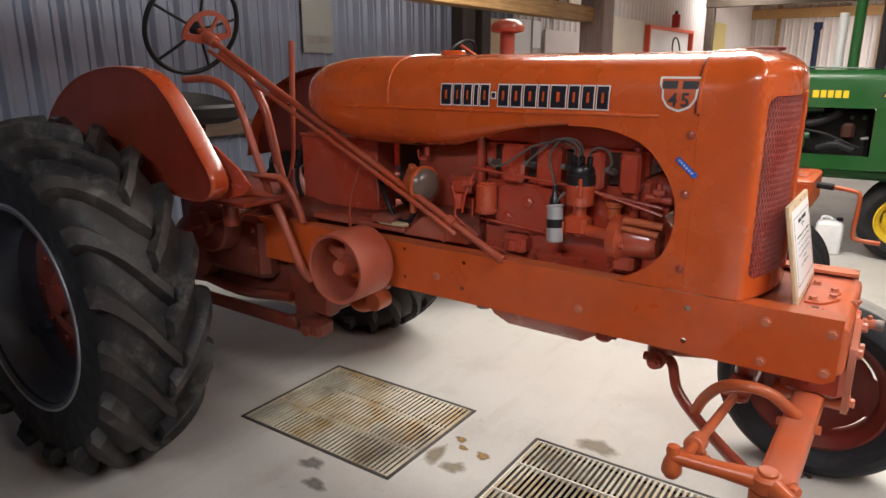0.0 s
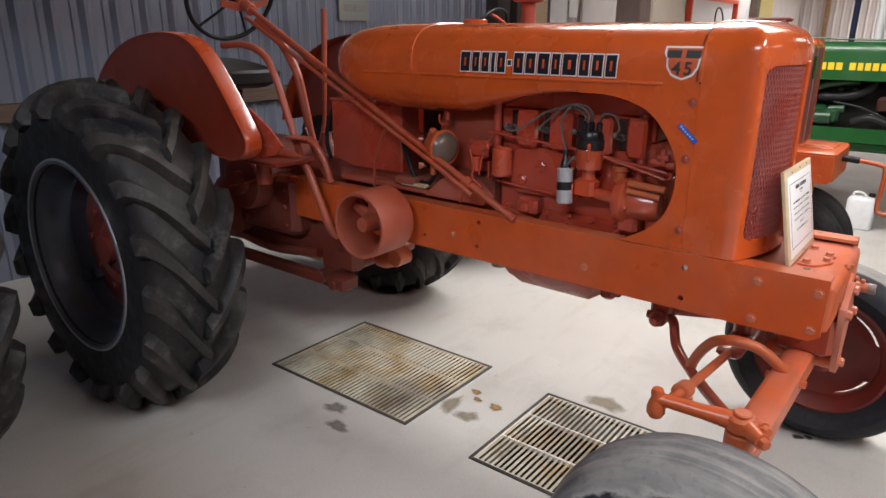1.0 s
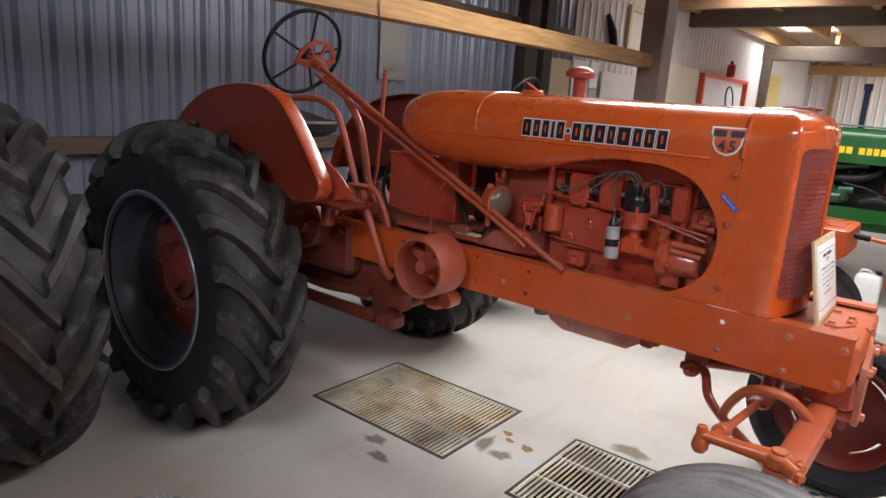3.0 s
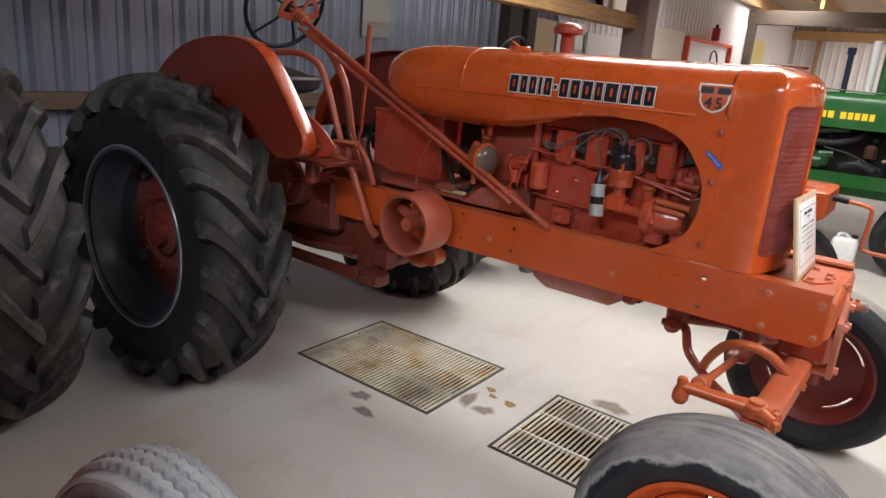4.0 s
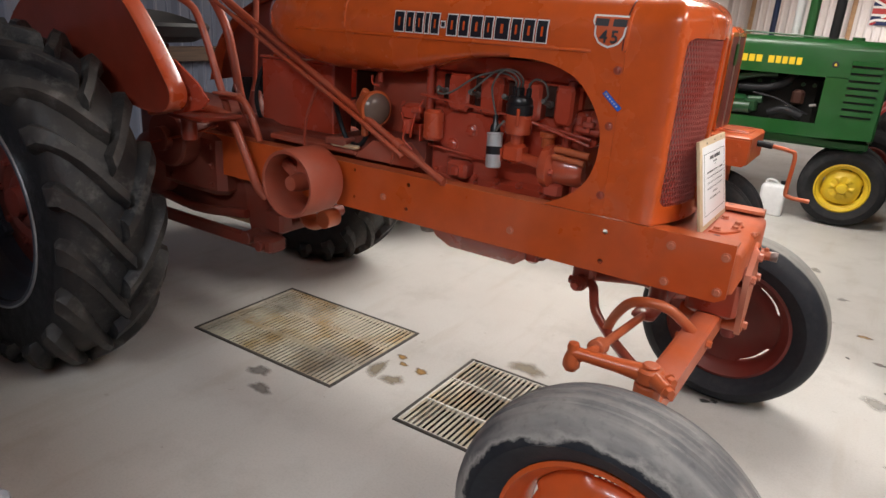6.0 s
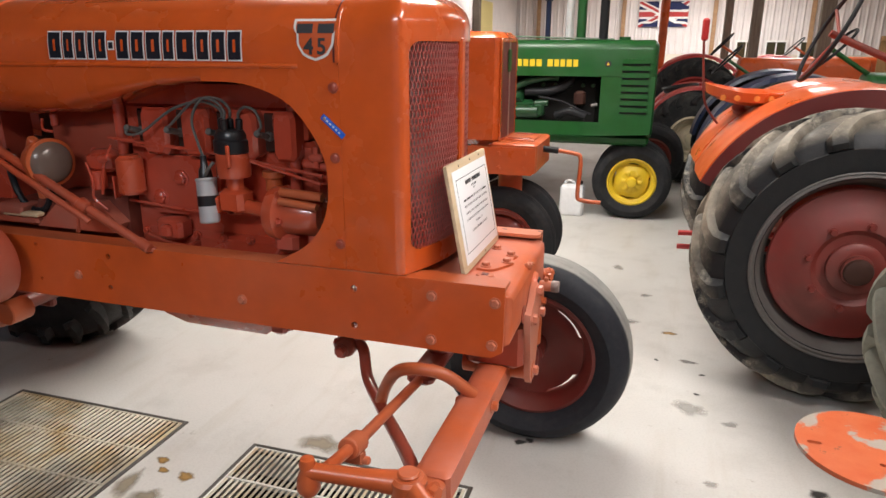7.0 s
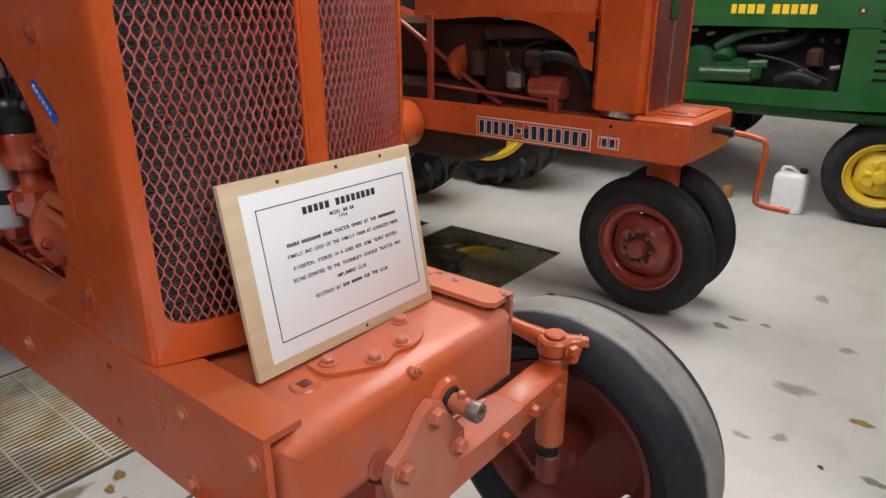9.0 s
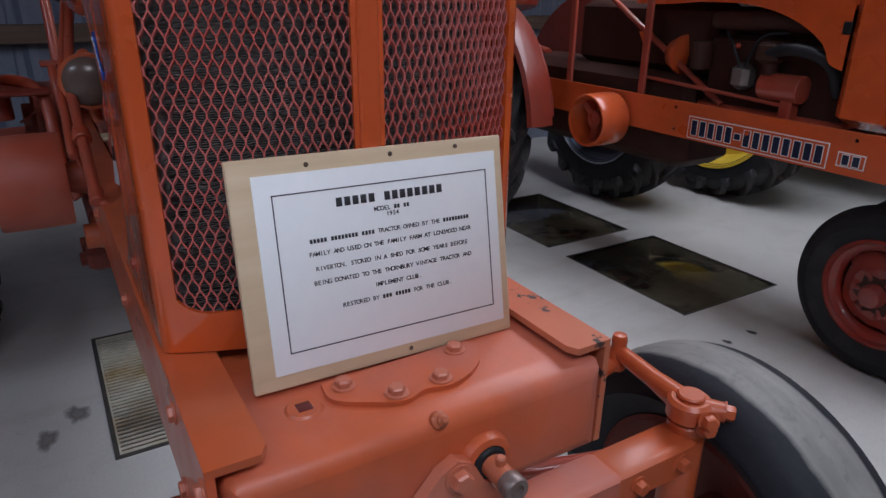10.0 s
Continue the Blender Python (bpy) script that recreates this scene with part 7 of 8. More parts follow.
swc = part("steering_wheel", ring_wheel((-2.35, WY, 1.47), (-0.85, 0, 0.5), 0.20), M["black"], wc)
part("seat", Geo().lathe([(0.05, 0), (0.17, 0.02), (0.20, 0.07), (0.19, 0.08), (0.15, 0.04), (0.0, 0.03)], (-2.6, WY, 1.15), (-0.2, 0, 1), 24), M["engine"], wc)
part("seat_spring", Geo().tube([(-2.2, WY, 0.95), (-2.45, WY, 1.0), (-2.6, WY, 1.15)], 0.025, 10, 4), M["engine"], wc)
crank = part("starting_crank", Geo().tube([(0.09, WY, 0.825), (0.21, WY - 0.01, 0.812), (0.243, WY - 0.01, 0.79), (0.245, WY - 0.015, 0.70), (0.240, WY - 0.02, 0.585), (0.26, WY - 0.02, 0.553), (0.37, WY - 0.02, 0.545)], 0.012, 10, 5), M["dusty"], wc, "bent orange starting handle")
part("crank_sleeve", Geo().cyl((0.02, WY, 0.83), (0.12, WY, 0.822), 0.018, 14), M["black"], crank)

# green two-cylinder tractor
JY = 4.47
jd = thing("tractor", (-0.6, JY, 0), "dark green row-crop tractor with louvred hood and yellow wheels", "tractor")
jn = JY - 0.31
jh = part("hood", slab_hood(-2.0, 0.60, JY, 0.31, 1.155, 1.43, 0.075, 0.04), M["green"], jd, "glossy deep green hood")
for y in (jn, 2 * JY - jn - 0.006):
    part("side_screen", Geo().plate([(0.19, 0.70), (0.585, 0.72), (0.592, 1.16), (0.19, 1.16)], XZ, y, y + 0.006), M["green"], jh)
    part("side_sill", Geo().plate([(-1.7, 0.69), (0.19, 0.70), (0.19, 0.805), (-1.7, 0.80)], XZ, y, y + 0.006), M["green"], jh)
part("nose", Geo().box(0.555, 0.600, jn + 0.01, 2 * JY - jn - 0.01, 0.70, 1.20, 0.02), M["green"], jh)
part("frame", Geo().box(-1.6, 0.58, JY - 0.24, JY + 0.24, 0.62, 0.70, 0.02), M["green"], jd)
for k in range(8):
    z = 1.272 - k * 0.052
    part("louvre", Geo().plate([(0.345, z - 0.016), (0.545, z - 0.016), (0.548, z + 0.002), (0.535, z + 0.016), (0.345, z + 0.016)], XZ, jn - 0.016, jn - 0.004), M["green"], jh)
    part("louvre_slot", Geo().box(0.345, 0.545, jn - 0.006, jn - 0.001, z - 0.030, z - 0.017, 0.001), M["black"], jh)
# black box fills the bay; its colour stands for the shade inside
je = part("engine", Geo().box(-1.6, 0.17, JY - 0.16, JY + 0.20, 0.69, 1.15, 0.03), M["pit"], jd, "engine blackened for the bay's shade, with green castings")
part("crankcase", Geo().lathe([(0.0, 0), (0.10, 0.01), (0.13, 0.05), (0.14, 0.2)], (-0.66, JY - 0.30, 0.90), (0, 1, 0), 24), M["green_shaded"], je)
part("casting", Geo().box(-0.60, -0.34, JY - 0.27, JY - 0.12, 0.82, 0.96, 0.03).cyl((-0.50, JY - 0.25, 0.93), (-0.50, JY - 0.10, 1.05), 0.07), M["green_shaded"], je)
part("intake_pipe", Geo().tube([(-0.55, JY - 0.24, 1.02), (-0.42, JY - 0.24, 1.10), (-0.28, JY - 0.22, 1.135), (-0.16, JY - 0.18, 1.14)], 0.028, 12, 4), M["green_shaded"], je)
part("exhaust_elbow", Geo().tube([(-0.42, JY - 0.2, 1.02), (-0.22, JY - 0.22, 1.03), (-0.08, JY - 0.2, 1.09), (-0.04, JY - 0.15, 1.15)], 0.034, 12, 4), M["black"], je)
part("carburettor", Geo().box(-0.02, 0.07, JY - 0.26, JY - 0.18, 0.92, 1.04, 0.02), M["grime_shade"], je)
part("fuel_bowl", Geo().cyl((-0.33, JY - 0.26, 0.93), (-0.22, JY - 0.26, 0.94), 0.03, 14), M["green_shaded"], je)
for x, dy, z in ((-0.72, 0.0, 1.12), (-0.62, 0.02, 1.10), (-0.05, 0.03, 0.90), (0.12, 0.0, 0.93)):
    part("pipe_union", Geo().cyl((x, jn + 0.04 + dy, z), (x + 0.05, jn + 0.04 + dy, z + 0.01), 0.012, 10), M["core"], je)
part("starter", Geo().cyl((-0.62, JY - 0.27, 0.86), (-0.30, JY - 0.27, 0.87), 0.05, 18).box(-0.36, -0.25, JY - 0.30, JY - 0.2, 0.83, 0.94, 0.02), M["green_shaded"], je)
part("fuel_pipe", Geo().tube([(-0.30, JY - 0.27, 0.99), (-0.12, JY - 0.28, 0.96), (0.02, JY - 0.27, 0.90), (0.12, JY - 0.25, 0.86)], 0.008, 8, 4), M["black"], je)
part("air_pipe", Geo().tube([(-0.16, JY - 0.25, 0.84), (-0.05, JY - 0.27, 0.88), (0.08, JY - 0.26, 0.84)], 0.030, 12, 4), M["black"], je)
for x in (-0.28, -0.18, -0.06, 0.04, 0.12):
    part("engine_stud", Geo().cyl((x, JY - 0.17, 1.08), (x, JY - 0.20, 1.08), 0.016, 10), M["green_shaded"], je)
xw, ww = -0.470, [0.030, 0.040, 0.042, 0.042, 0.022, 0.042, 0.036, 0.036, 0.040, 0.036]
for k, w in enumerate(ww):
    if k != 4:
        part("lettering_block", Geo().box(xw, xw + w, jn - 0.002, jn + 0.001, 1.228, 1.282, 0.0006), M["letter_yellow"], jh)
    xw += w + 0.012
part("round_badge", Geo().cyl((0.235, jn + 0.001, 1.252), (0.235, jn - 0.003, 1.252), 0.024, 20, 0.001), M["ink"], jh)
part("badge_mark", Geo().plate([(0.225, 1.243), (0.245, 1.243), (0.235, 1.264)], XZ, jn - 0.005, jn - 0.0031), M["letter_yellow"], jh)
part("rear_emblem", Geo().box(-0.80, -0.70, jn - 0.002, jn + 0.001, 1.235, 1.275, 0.0006), M["letter_yellow"], jh)
for x, y, r, z1, mat, lab in ((-0.30, JY + 0.05, 0.022, 1.74, M["blue"], "dark blue stack"), (-0.14, JY + 0.20, 0.034, 1.86, M["plastic"], "white stack"), (-0.02, JY, 0.038, 1.95, M["green"], "green intake stack"), (0.16, JY - 0.02, 0.036, 2.0, M["black"], "black exhaust stack")):
    stk = part("stack_pipe", Geo().cyl((x, y, 1.40), (x, y, z1), r, 20), mat, jd, lab)
    if mat in (M["blue"], M["green"]):
        part("stack_cap", Geo().cyl((x, y, z1 - 0.005), (x, y, z1 + 0.05), r * 1.5, 20), mat, stk)
part("hood_pipe", Geo().tube([(-0.62, JY - 0.05, 1.46), (-0.2, JY - 0.05, 1.445), (0.25, JY - 0.03, 1.435)], 0.007, 8), M["green"], jh)
part("filler_cap", Geo().cyl((0.33, JY, 1.425), (0.33, JY, 1.455), 0.045, 20), M["green"], jh)
front_wheel(jd, pose(0.475, JY - 0.12, 0.318, 4, 0, 4), 0.318, 0.15, 0.185, M["dark_tyre"], M["yellow"], "narrow front wheel with bright yellow disc", 1, 4, 0.05)
front_wheel(jd, pose(0.475, JY + 0.16, 0.318, -4, 0, 4), 0.318, 0.15, 0.185, M["dark_tyre"], M["yellow"], "narrow front wheel with yellow disc", -1, 4, 0.05)
part("pedestal", Geo().cyl((0.46, JY + 0.02, 0.36), (0.46, JY + 0.02, 0.72), 0.06, 20).box(0.36, 0.56, JY - 0.14, JY + 0.18, 0.60, 0.72, 0.02), M["green"], jd)
rear_wheel(jd, pose(-1.95, JY - 0.70, 0.66), 0.66, 0.30, 0.44, M["tyre"], M["yellow"], "rear wheel with bright yellow centre", 1, 0.02, rim_mat=M["yellow"], brackets=False)
rear_wheel(jd, pose(-1.95, JY + 0.70, 0.66), 0.66, 0.30, 0.44, M["tyre"], M["yellow"], "rear wheel with bright yellow centre", -1, 0.02, rim_mat=M["yellow"], brackets=False)
part("gearbox", Geo().box(-2.3, -1.2, JY - 0.2, JY + 0.2, 0.5, 1.0, 0.04).cyl((-1.95, JY - 0.65, 0.66), (-1.95, JY + 0.65, 0.66), 0.08), M["green"], jd)
part("hood_shroud", Geo().box(-1.7, -1.0, jn + 0.01, jn + 0.03, 0.80, 1.16, 0.004), M["black"], je)

# orange tractor seen from behind, across the aisle
RY = 2.12          # its near half
RC = RY + 0.17     # its middle
rt = thing("tractor", (1.9, RY, 0), "worn orange tractor with round mudguards and pierced steel seat", "tractor")
for dy, fl, turn, lab in ((-0.535, 1, 10, "rear wheel with muddy worn tyre and red centre"), (0.875, -1, 4, "rear wheel with muddy worn tyre")):
    rear_wheel(rt, pose(1.39, RY + dy, 0.585, 0, turn, 0), 0.592, 0.37, 0.352, M["muddy_tyre"], M["winered"], lab, fl, -0.11, count=16, slant=0.45, rim_mat=M["rim_rust"], edge_mat=M["rim_rust"], worn=0.30, height=0.032, lug_width=0.066, brackets=False, hub_mat=M["grime_shade"])
for y0, y1, yo in ((RY - 0.325, RY + 0.166, RY - 0.325), (RY + 0.174, RY + 0.665, RY + 0.659)):
    fr = part("mudguard", arc_fender(1.45, 0.555, 0.672, 157, 30, y0, y1, 0.02, 32), M["orange"], rt, "bright orange rounded mudguard")
    arc = np.linspace(radians(30), radians(157), 34)
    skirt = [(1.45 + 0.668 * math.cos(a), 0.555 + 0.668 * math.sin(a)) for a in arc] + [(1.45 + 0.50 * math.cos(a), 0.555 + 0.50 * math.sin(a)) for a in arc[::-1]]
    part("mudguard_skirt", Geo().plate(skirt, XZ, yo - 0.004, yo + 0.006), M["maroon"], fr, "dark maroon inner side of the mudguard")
part("axle_beam", Geo().cyl((1.43, RY - 0.6, 0.60), (1.43, RY + 0.9, 0.60), 0.10).box(1.2, 2.6, RC - 0.17, RC + 0.17, 0.45, 0.90, 0.04), M["engine"], rt)
seat2 = []
for k, z in ((0.15, 1.082), (0.7, 1.086), (0.98, 1.104), (1.03, 1.146), (1.0, 1.149), (0.93, 1.110), (0.65, 1.093), (0.15, 1.090)):
    seat2.append([(1.02 + 0.178 * k * pw(math.cos(a), 0.85), RC + 0.19 * k * pw(math.sin(a), 0.85), z + 0.032 + 0.035 * max(0, -math.cos(a)) * k) for a in [2 * math.pi * i / 30 for i in range(30)]])
s2 = part("seat", Geo().loft(seat2), M["orange"], rt, "pressed steel seat with a row of holes")
for k in range(5):
    a = -0.70 - k * 0.36
    p = Vector((1.02 + 0.1795 * pw(math.cos(a), 0.85), RC + 0.1915 * pw(math.sin(a), 0.85), 1.156))
    # disc painted as the lit orange that shows through the hole
    part("lit_seat_hole", Geo().cyl(p - Vector((math.cos(a) * 0.004, math.sin(a) * 0.004, 0)), p + Vector((math.cos(a) * 0.003, math.sin(a) * 0.003, -0.001)), 0.0135, 12, 0.0006), M["lit_hole"], s2)
part("seat_spring", Geo().tube([(1.02, RC, 1.118), (0.99, RC, 1.09), (1.10, RC, 1.075), (1.3, RC, 1.16)], 0.02, 10, 4), M["engine"], rt)
part("bonnet", slab_hood(1.95, 3.4, RC, 0.22, 0.85, 1.25, 0.10, 0.05), M["orange"], rt)
sw2 = part("steering_wheel", ring_wheel((1.35, RC, 1.445), (-0.90, 0, 0.42), 0.232, 0.010), M["black"], rt, "black steering wheel with rusty spokes")
part("steering_column", Geo().tube([(1.35, RC, 1.445), (1.46, RC, 1.395), (2.09, RC, 1.12)], 0.017, 10), M["wheelred"], rt)
for k in range(3):
    a = 2 * math.pi * k / 3 + 0.5
    q = Vector((-0.90, 0, 0.42)).to_track_quat("Z", "Y")
    part("spoke", Geo().tube([Vector((1.39, RC, 1.428)), Vector((1.35, RC, 1.445)) + q @ Vector((0.228 * math.cos(a), 0.228 * math.sin(a), 0))], 0.008, 8), M["wheelred"], sw2)
for z in (0.43, 0.50):
    part("lift_pin", Geo().tube([(0.78, RY - 0.03, z), (0.86, RY - 0.03, z + 0.003), (1.3, RY - 0.03, z + 0.03)], 0.013, 10), M["red"], rt, "red hitch pin")
part("lamp_bracket", Geo().tube([(0.93, RY + 0.35, 1.00), (0.86, RY + 0.35, 1.10), (0.835, RY + 0.35, 1.25), (0.82, RY + 0.35, 1.41)], 0.006, 8, 4), M["wheelred"], rt)
part("tail_lamp", Geo().box(0.805, 0.838, RY + 0.335, RY + 0.365, 1.41, 1.52, 0.008), M["red"], rt, "red reflector lamp")

# next tractor in that row: its hitch plate and muddy tyre reach into view
at3 = thing("tractor", (1.9, 0.30, 0), "orange tractor with muddy grey tyres and a round hitch plate behind", "tractor")
rear_wheel(at3, pose(1.89, 0.86, 0.60, 0, 7, 0), 0.60, 0.30, 0.34, M["mud_grey"], M["green"], "rear wheel with muddy grey-green tyre", 1, 0.0, count=18, slant=0.4, height=0.034, rim_mat=M["green"], brackets=False)
rear_wheel(at3, pose(1.86, -0.26, 0.60, 0, 7, 0), 0.60, 0.30, 0.34, M["mud_grey"], M["green"], "rear wheel with muddy grey-green tyre", 1, 0.0, count=18, slant=0.4, height=0.034, rim_mat=M["green"], brackets=False)
part("axle_beam", Geo().cyl((1.86, -0.2, 0.60), (1.86, 0.8, 0.60), 0.09).box(1.6, 2.9, 0.14, 0.46, 0.42, 0.85, 0.04), M["engine"], at3)
hp = part("hitch_plate", Geo().plate(circle(1.185, 0.285, 0.172, 44), XY, 0.478, 0.489, [rrect(1.035, 1.068, 0.268, 0.281, 0.006, 3), circle(1.18, 0.22, 0.007, 8), circle(1.30, 0.30, 0.007, 8)]), M["chipped2"], at3, "scuffed orange round hitch plate with slots")
part("hitch_arm", Geo().box(1.20, 1.70, 0.25, 0.32, 0.455, 0.477, 0.004).box(1.26, 1.34, 0.34, 0.42, 0.489, 0.54, 0.008), M["orange"], hp)
part("lift_rod", Geo().cyl((1.315, 0.40, 0.50), (1.33, 0.42, 0.86), 0.013, 12).cyl((1.318, 0.404, 0.60), (1.322, 0.409, 0.70), 0.020, 12), M["red"], at3, "red screw lift rod")

# tractor on the other side of the aisle: only its tyres come into view
nb = thing("tractor", (-1.4, -1.95, 0), "low grey-tyred tractor parked alongside", "tractor")
rear_wheel(nb, pose(-2.26, -1.28, 0.675, 0, 5, 0), 0.69, 0.36, 0.38, M["tyre"], M["wheelred"], "rear wheel with tall lugged tyre", -1, 0.02, count=19, slant=0.42, height=0.040, lug_width=0.072)
wm = steered(-0.60, -1.475, 0.316, 6, 0)
wg = part("front_wheel", Geo().lathe([(0.0, 0.02), (0.05, 0.03), (0.06, 0.01), (0.12, 0.0), (0.148, -0.01), (0.148, -0.018), (0.12, -0.008), (0.0, 0.0)], n=36).move(wm), M["winered"], nb, "front wheel with dull red disc")
shoulder_marks(part("tyre", carcass(Geo(), 0.310, 0.19, 0.163, 0.045, 72).move(wm), M["grey_tyre"], wg, "bluish grey dusty tyre with zigzag tread"), wm, 0.163, 0.313)
zig = zigzag_tread(Geo(), 0.316, 0.19, 5, 58).move(wm)
tr = shoulder_marks(part("tread", zig, M["grey_tyre"], wg), wm, 0.163, 0.313)
tr["kind"] = "stuff"
part("rim", Geo().lathe([(0.168, -0.070), (0.173, -0.080), (0.160, -0.080), (0.143, -0.03), (0.143, 0.03), (0.160, 0.080), (0.173, 0.080), (0.168, 0.070), (0.150, 0.03), (0.150, -0.03), (0.168, -0.070)], n=40, caps=False).move(wm), M["wheelred"], wg)
# unseen bonnet, added to block a roof lamp and darken the floor
part("bonnet", slab_hood(-2.0, -0.45, -2.05, 0.17, 0.62, 1.48, 0.10, 0.05), M["engine"], nb, "dull orange bonnet, added unseen to shade the floor")
part("front_axle", Geo().cyl((-0.60, -1.50, 0.33), (-0.60, -2.4, 0.36), 0.03).box(-2.5, -0.62, -2.12, -1.80, 0.40, 0.62, 0.03), M["engine"], nb)
part("rear_axle", Geo().cyl((-2.26, -1.2, 0.66), (-2.26, -2.7, 0.66), 0.08), M["engine"], nb)
for yy, nm in ((-2.40, "front_wheel"),):
    front_wheel(nb, steered(-0.60, yy, 0.325, 6, 0), 0.325, 0.18, 0.20, M["grey_tyre"], M["wheelorange"], "front wheel with dull red disc", 1, 3, 0.04)
rear_wheel(nb, pose(-2.26, -2.73, 0.66, 0, 5, 0), 0.69, 0.36, 0.38, M["tyre"], M["wheelred"], "rear wheel with tall lugged tyre", 1, 0.02, count=20, slant=0.42)

# white jug on the floor by the green tractor
jug = thing("plastic_jug", (0.0, 4.36, 0), "white plastic jug with a black cap", "jug", kind="")
part("body", Geo().loft([[(x, y, z) for x, y in rrect(-w, w, 4.36 - d, 4.36 + d, 0.03, 4)] for z, w, d in ((0, 0.09, 0.07), (0.01, 0.098, 0.078), (0.23, 0.098, 0.078), (0.255, 0.085, 0.065), (0.265, 0.05, 0.05))]), M["plastic"], jug)
part("cap", Geo().cyl((0.06, 4.36, 0.262), (0.06, 4.36, 0.29), 0.024, 18), M["black"], jug)
part("carry_handle", Geo().tube([(-0.065, 4.36, 0.255), (-0.06, 4.36, 0.285), (-0.01, 4.36, 0.288), (0.02, 4.36, 0.262)], 0.011, 10, 4), M["plastic"], jug)
tin = thing("tin_can", (-0.41, 4.45, 0), "small brown rusty tin on the floor", "tin")
part("can", Geo().cyl((-0.41, 4.45, 0), (-0.41, 4.45, 0.09), 0.034, 20), M["rust_tin"], tin)

# ---- stains on the floor ----


def blob(cx, cy, rx, ry, seed, n=22, lift=0.0012):
    rnd = random.Random(seed)
    ph = [rnd.uniform(0, 6.28) for _ in range(4)]
    pts = []
    for k in range(n):
        a = 2 * math.pi * k / n
        w = 1 + 0.16 * math.sin(2 * a + ph[0]) + 0.12 * math.sin(3 * a + ph[1]) + 0.08 * math.sin(5 * a + ph[2]) + 0.06 * math.sin(8 * a + ph[3])
        pts.append((cx + rx * w * math.cos(a), cy + ry * w * math.sin(a)))
    vs = [(cx, cy, lift)]
    for f in (0.33, 0.66, 1.0):
        vs += [(cx + (x - cx) * f, cy + (y - cy) * f, lift) for x, y in pts]
    fs = [(0, 1 + k, 1 + (k + 1) % n) for k in range(n)]
    for r in (0, 1):
        fs += [(1 + r * n + k, 1 + (r + 1) * n + k, 1 + (r + 1) * n + (k + 1) % n, 1 + r * n + (k + 1) % n) for k in range(n)]
    return Geo().add(vs, fs)


STAINS = [
    (-0.905, 0.315, 0.022, 0.018, "stain_tan", "small tan oil spot on the concrete"), (-0.865, 0.268, 0.018, 0.015, "stain_tan", "small tan oil spot on the concrete"),
    (-0.770, 0.262, 0.030, 0.020, "stain_tan", "small tan oil spot on the concrete"), (-0.826, 0.135, 0.045, 0.035, "stain_soft", "soft grey oil stain on the concrete"),
    (-0.93, 0.17, 0.03, 0.07, "stain_soft", "soft grey oil stain on the concrete"),
]
STAINS += [
    (-0.43, 0.574, 0.07, 0.05, "stain_soft", "soft grey oil stain on the concrete"),
    (-1.287, -0.147, 0.05, 0.03, "stain_dark", "dark grey oil stain on the concrete"),
    (-1.183, -0.236, 0.045, 0.03, "stain_dark", "dark grey oil stain on the concrete"),
    (0.857, 1.244, 0.06, 0.045, "stain_grey", "soft grey oil stain on the concrete"),
    (0.919, 1.559, 0.012, 0.010, "stain_black", "small black oil spot on the concrete"),
    (0.888, 1.372, 0.012, 0.009, "stain_black", "small black oil spot on the concrete"),
    (0.785, 1.985, 0.03, 0.02, "stain_tan", "brown oil spot on the concrete"),
    (0.257, 0.804, 0.02, 0.015, "stain_black", "small black oil spot on the concrete"),
    (0.290, 0.826, 0.016, 0.012, "stain_black", "small black oil spot on the concrete"),
    (1.236, 0.804, 0.03, 0.02, "stain_black", "black oily crumb of dirt on the concrete"),
    (0.56, 2.07, 0.06, 0.04, "stain_grey", "soft grey oil stain on the concrete"),
    (-0.545, 2.242, 0.02, 0.014, "stain_black", "small black oil spot on the concrete"),
    (-0.543, 2.089, 0.018, 0.013, "stain_black", "small black oil spot on the concrete"),
]
SPOTS = {"stain_dark": "dark scuff on the concrete", "stain_soft": "soft brown stain on the concrete", "stain_grey": "faint grey scuff on the concrete", "stain_black": "small black oil spot on the concrete"}
for x, y, rx, ry, mat in ((0.191, 2.412, 0.035, 0.022, "stain_dark"), (0.229, 2.524, 0.032, 0.020, "stain_soft"), (0.344, 2.533, 0.020, 0.018, "stain_grey"), (0.477, 2.980, 0.030, 0.045, "stain_grey"),
                          (0.660, 2.502, 0.030, 0.024, "stain_grey"), (0.488, 1.672, 0.027, 0.016, "stain_grey"), (0.726, 1.655, 0.009, 0.011, "stain_black"), (0.865, 1.676, 0.036, 0.016, "stain_dark"),
                          (0.592, 1.735, 0.020, 0.026, "stain_grey"), (1.001, 1.165, 0.026, 0.020, "stain_grey"), (0.906, 0.754, 0.026, 0.014, "stain_grey")):
    STAINS.append((x, y, rx, ry, mat, SPOTS[mat]))
for i, (x, y, rx, ry, mat, lab) in enumerate(STAINS):
    ob = solo("oil_stain", blob(x, y, rx * 1.35, ry * 1.35, 40 + i), M[mat], lab, "stain", "floor stains", "structure")
    ob.data.attributes.new("film", "FLOAT", "POINT").data.foreach_set("value", [1.0] + [0.66] * 22 + [0.33] * 22 + [0.0] * 22)

# ---- tractors further along the row across the aisle ----


